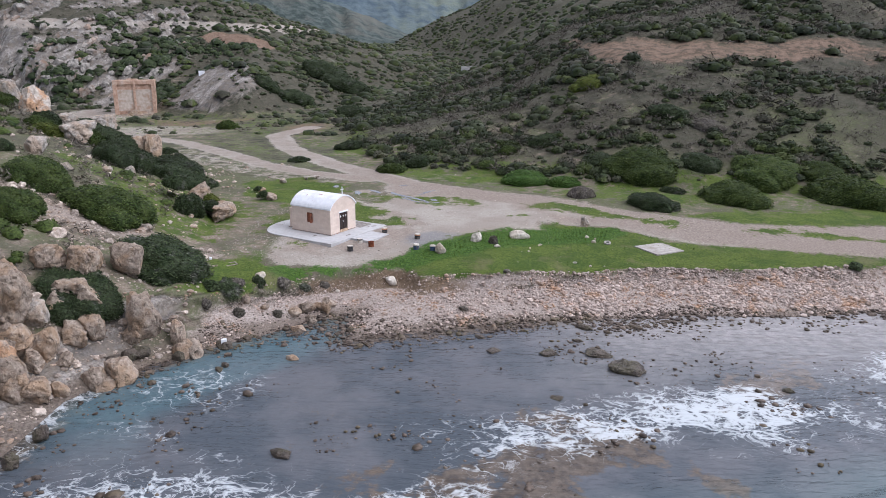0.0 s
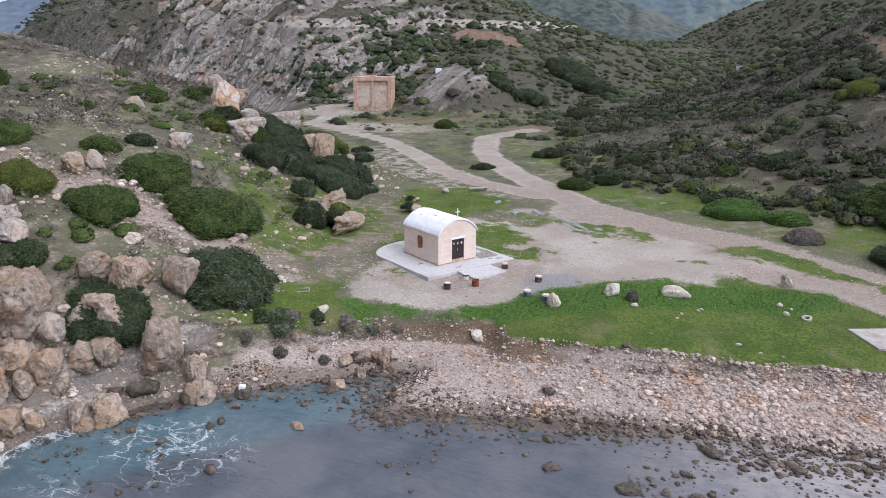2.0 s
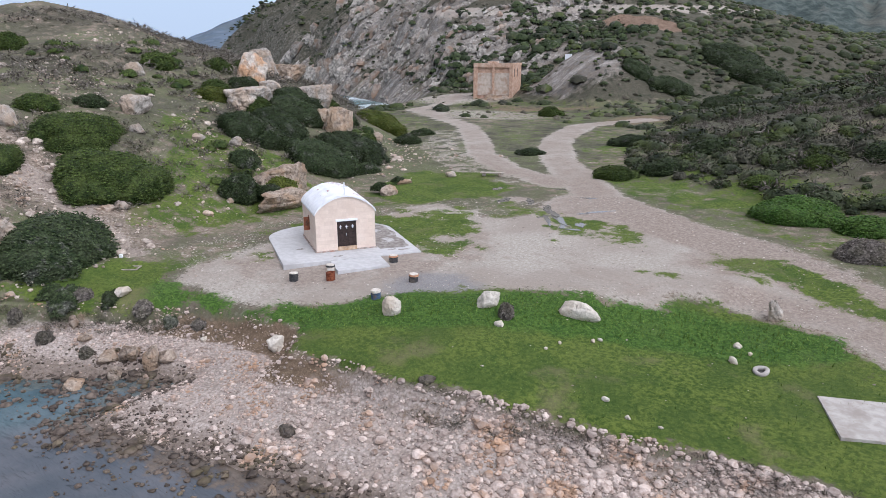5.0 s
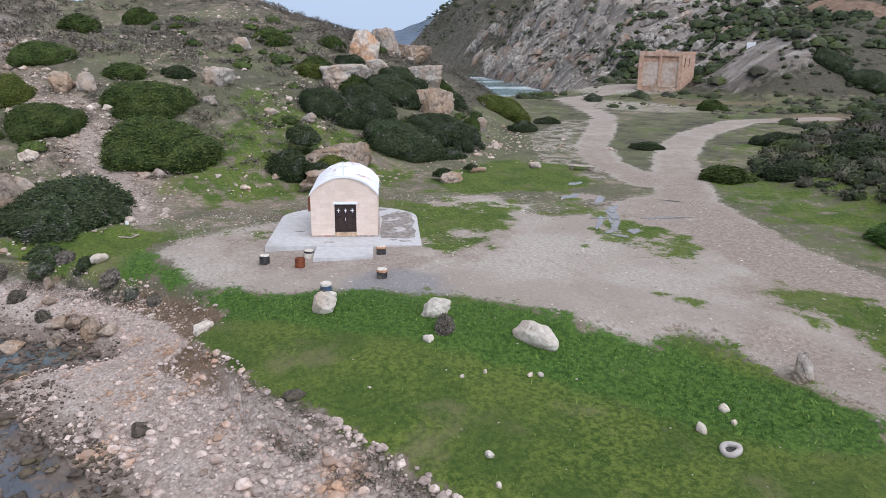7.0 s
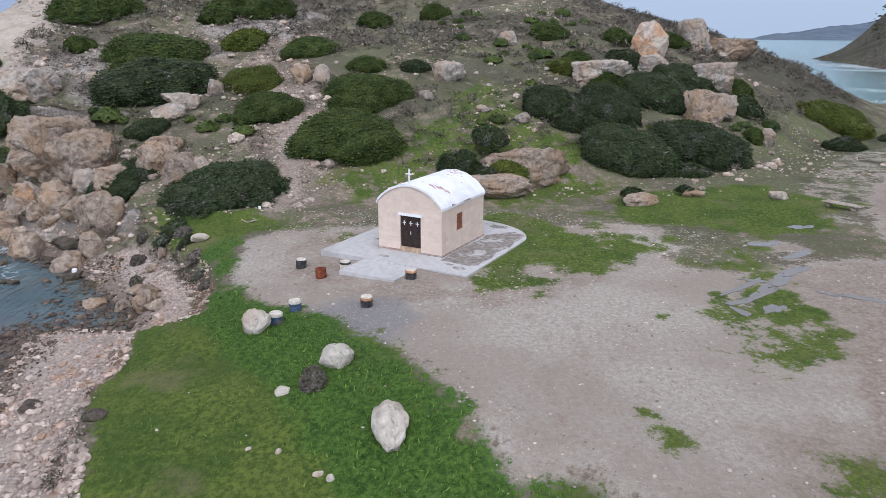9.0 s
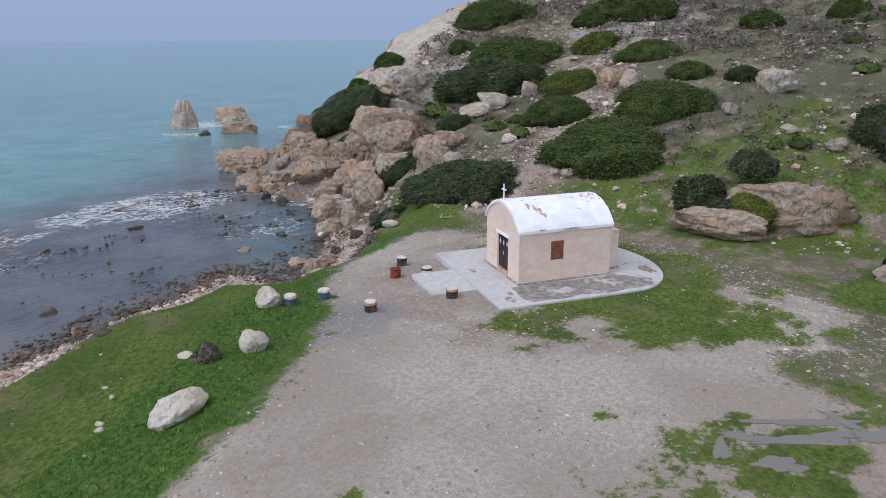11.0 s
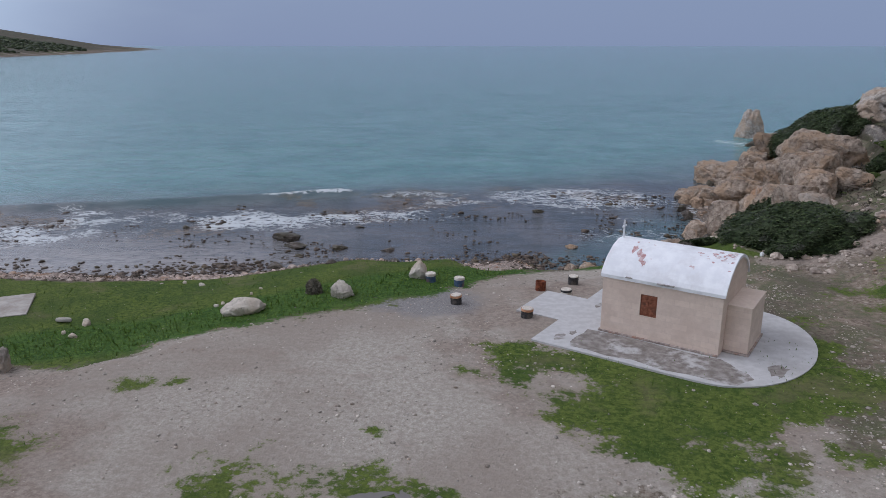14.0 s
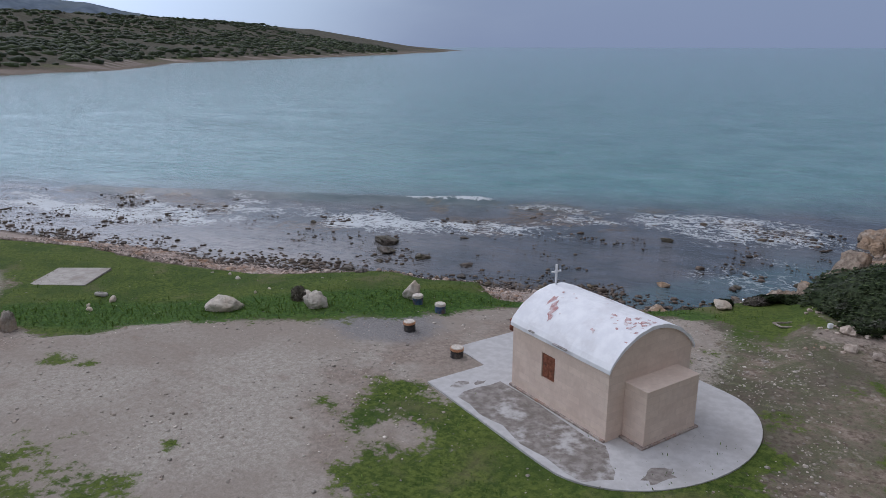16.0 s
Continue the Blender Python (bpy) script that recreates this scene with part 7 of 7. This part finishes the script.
scatter("far_scrub", FAR, x, y, ground_height(x, y), size, 0.7, M_LEAF_FAR, "scrub on the far cliffs above the sea", "scrub", rng, True)
x, y = scrub_points(5000, -260, 0, 150, 390, 313, 14, 0.36, on_north)
size = np.clip(rng.lognormal(0.1, 0.40, len(x)), 0.5, 2.4)
scatter("heath_scrub", FAR, x, y, ground_height(x, y), size, 0.7, M_HEATH, "grey-brown heath cushions on the cove's hillside", "scrub", rng, True)
x, y = scrub_points(9000, -120, 260, 215, 620, 317, 30, 0.25, lambda x, y: off_tracks(x, y) & (area(x, y, COAST) > 15) & (y > 222))
size = np.clip(rng.lognormal(0.95, 0.45, len(x)), 1.2, 7)
scatter("far_scrub", FAR, x, y, ground_height(x, y), size, 0.75, M_LEAF_FAR, "distant scrub on the valley hills", "scrub", rng, True)
x, y = scrub_points(16000, 380, 1100, -1200, 60, 331, 40, 0.28, lambda x, y: area(x, y, COAST) > 12)
size = np.clip(rng.lognormal(2.0, 0.4, len(x)), 4.0, 15)
scatter("far_scrub", FAR, x, y, ground_height(x, y), size, 0.6, M_LEAF_BLUE, "distant low scrub on the headland", "scrub", rng, True)
x, y = scrub_points(6500, -84, -24, 2, 128, 341, 12, 0.34, on_west)
size = np.clip(rng.lognormal(-0.35, 0.42, len(x)) * (0.8 + 0.5 * sm(-38, -60, x)), 0.3, 1.9)
scatter("thorn_scrub", THORN, x, y, ground_height(x, y), size, 0.75, M_LEAF_GREY, "low grey thorny cushions on the stony hill", "scrub", rng, False)
x, y = scrub_points(2400, -84, -26, 2, 128, 343, 9, 0.42, on_west)
size = np.clip(rng.lognormal(-0.35, 0.40, len(x)), 0.3, 1.4)
scatter("thorn_scrub", THORN, x, y, ground_height(x, y), size, 0.7, M_HEATH, "brown thorny cushions on the stony hill", "scrub", rng, False)
x, y = scrub_points(1100, -110, -30, 2, 140, 347, 16, 0.48, on_west)
size = np.clip(rng.lognormal(0.25, 0.45, len(x)), 0.6, 3.2)
scatter("maquis_scrub", MID, x, y, ground_height(x, y), size, 0.8, M_LEAF, "small dark green shrubs on the stony hill", "scrub", rng, True)

# turf blades in tufts, taller along the lush strip
x = rng.uniform(-24, 34, 330000)
y = rng.uniform(54, 102, 330000)
m = masks(x, y, ground_height(x, y))
g = m["grass"]
q = rng.random(len(x)) < sm(0.45, 0.8, g + 0.5 * (fbm(x, y, 2, 401, 2) - 0.5)) * (0.5 + 0.5 * m["lush"])
x, y, lush = x[q][:130000], y[q][:130000], m["lush"][q][:130000]
n = len(x)
p = np.stack([x, y, ground_height(x, y) - 0.01], 1)
nrm = np.tile([0.0, 0.0, 1.6], (n, 1))
tv, tf = leaf_cards(p, nrm, np.clip(rng.lognormal(-3.05, 0.4, n), 0.02, 0.11) * (1 + 0.5 * lush), rng, 0.34)
tagged(new("turf", tri_mesh("turf", tv, tf, M_TURF)), "short bright green turf", "grass", kind="stuff")

# dead weeds and low scrub fringing the turf bank
x = rng.uniform(-22, 40, 16000)
y = rng.uniform(50, 68, 16000)
q = np.abs(area(x, y, COAST) - beach_width(x) + 0.5 + 0.9 * (fbm(x, y, 7, 51, 3) - 0.5)) < 0.6
q &= (rng.random(len(x)) < 0.25 + 0.75 * sm(0.42, 0.6, fbm(x, y, 4, 411, 2))) & ((x < -9) | (x > 3))
x, y = x[q][:620], y[q][:620]
size = np.clip(rng.lognormal(-0.95, 0.4, len(x)), 0.2, 0.9)
scatter("bank_weeds", TWIGS, x, y, ground_height(x, y), size, 0.7, M_HEATH, "dry brown weeds along the turf bank", "scrub", rng, False)

# broken ledges on the cove's cliffs
x = rng.uniform(-230, -84, 5000)
y = rng.uniform(192, 262, 5000)
m = masks(x, y, ground_height(x, y))
q = (rng.random(len(x)) < m["rock"]) & (area(x, y, COAST) > 0.5) & (area(x, y, NORTH_FOOT) > 0)
x, y = x[q][:420], y[q][:420]
size = np.clip(rng.lognormal(0.25, 0.5, len(x)), 0.5, 3.5)
scatter("cliff_ledges", STONES, x, y, ground_height(x, y) - 0.05 * size, size, 0.9, M_CLIFF, "broken grey rock ledges on the cove's cliffs", "rocks", rng, False)

# steep limestone fins standing out of the cliffs, along the tilt of the beds
x = rng.uniform(-300, -84, 9000)
y = rng.uniform(194, 300, 9000)
s = area(x, y, COAST)
m = masks(x, y, ground_height(x, y))
q = (rng.random(len(x)) < sm(0.25, 0.7, m["rock"])) & (s > 1.5) & (s < 42) & (area(x, y, NORTH_FOOT) > 1)
x, y = x[q][:330], y[q][:330]
n = len(x)
gain = 1 + 1.2 * sm(-150, -260, x)
long, thick, high = rng.uniform(2.2, 6.5, n) * gain, rng.uniform(0.5, 1.5, n) * gain, rng.uniform(1.2, 3.6, n) * gain
up_slope = (ground_height(x + 0.43 * 3, y + 0.9 * 3) - ground_height(x - 0.43 * 3, y - 0.9 * 3)) / 6
along = np.stack([np.full(n, 0.43), np.full(n, 0.90), np.clip(up_slope, 0.2, 1.3)], 1)
along /= np.linalg.norm(along, axis=1)[:, None]
across = np.tile([0.9, -0.43, -0.25], (n, 1)) + rng.normal(0, 0.10, (n, 3))
across /= np.linalg.norm(across, axis=1)[:, None]
rising = np.cross(across, along)
rising *= np.sign(rising[:, 2:3])
base = np.stack([x, y, ground_height(x, y) + 0.10 * high], 1)
vs, fs, count = [], [], 0
for k in range(n):
    sv, sf = STONES[k % len(STONES)]
    vs.append(base[k] + sv[:, :1] * long[k] * along[k] + sv[:, 1:2] * thick[k] * across[k] + sv[:, 2:] * high[k] * rising[k])
    fs.append(sf + count)
    count += len(sv)
tagged(new("cliff_fins", tri_mesh("cliff_fins", np.concatenate(vs), np.concatenate(fs), M_CLIFF)), "steep pale limestone fins on the cove's cliffs", "rocks", kind="stuff")
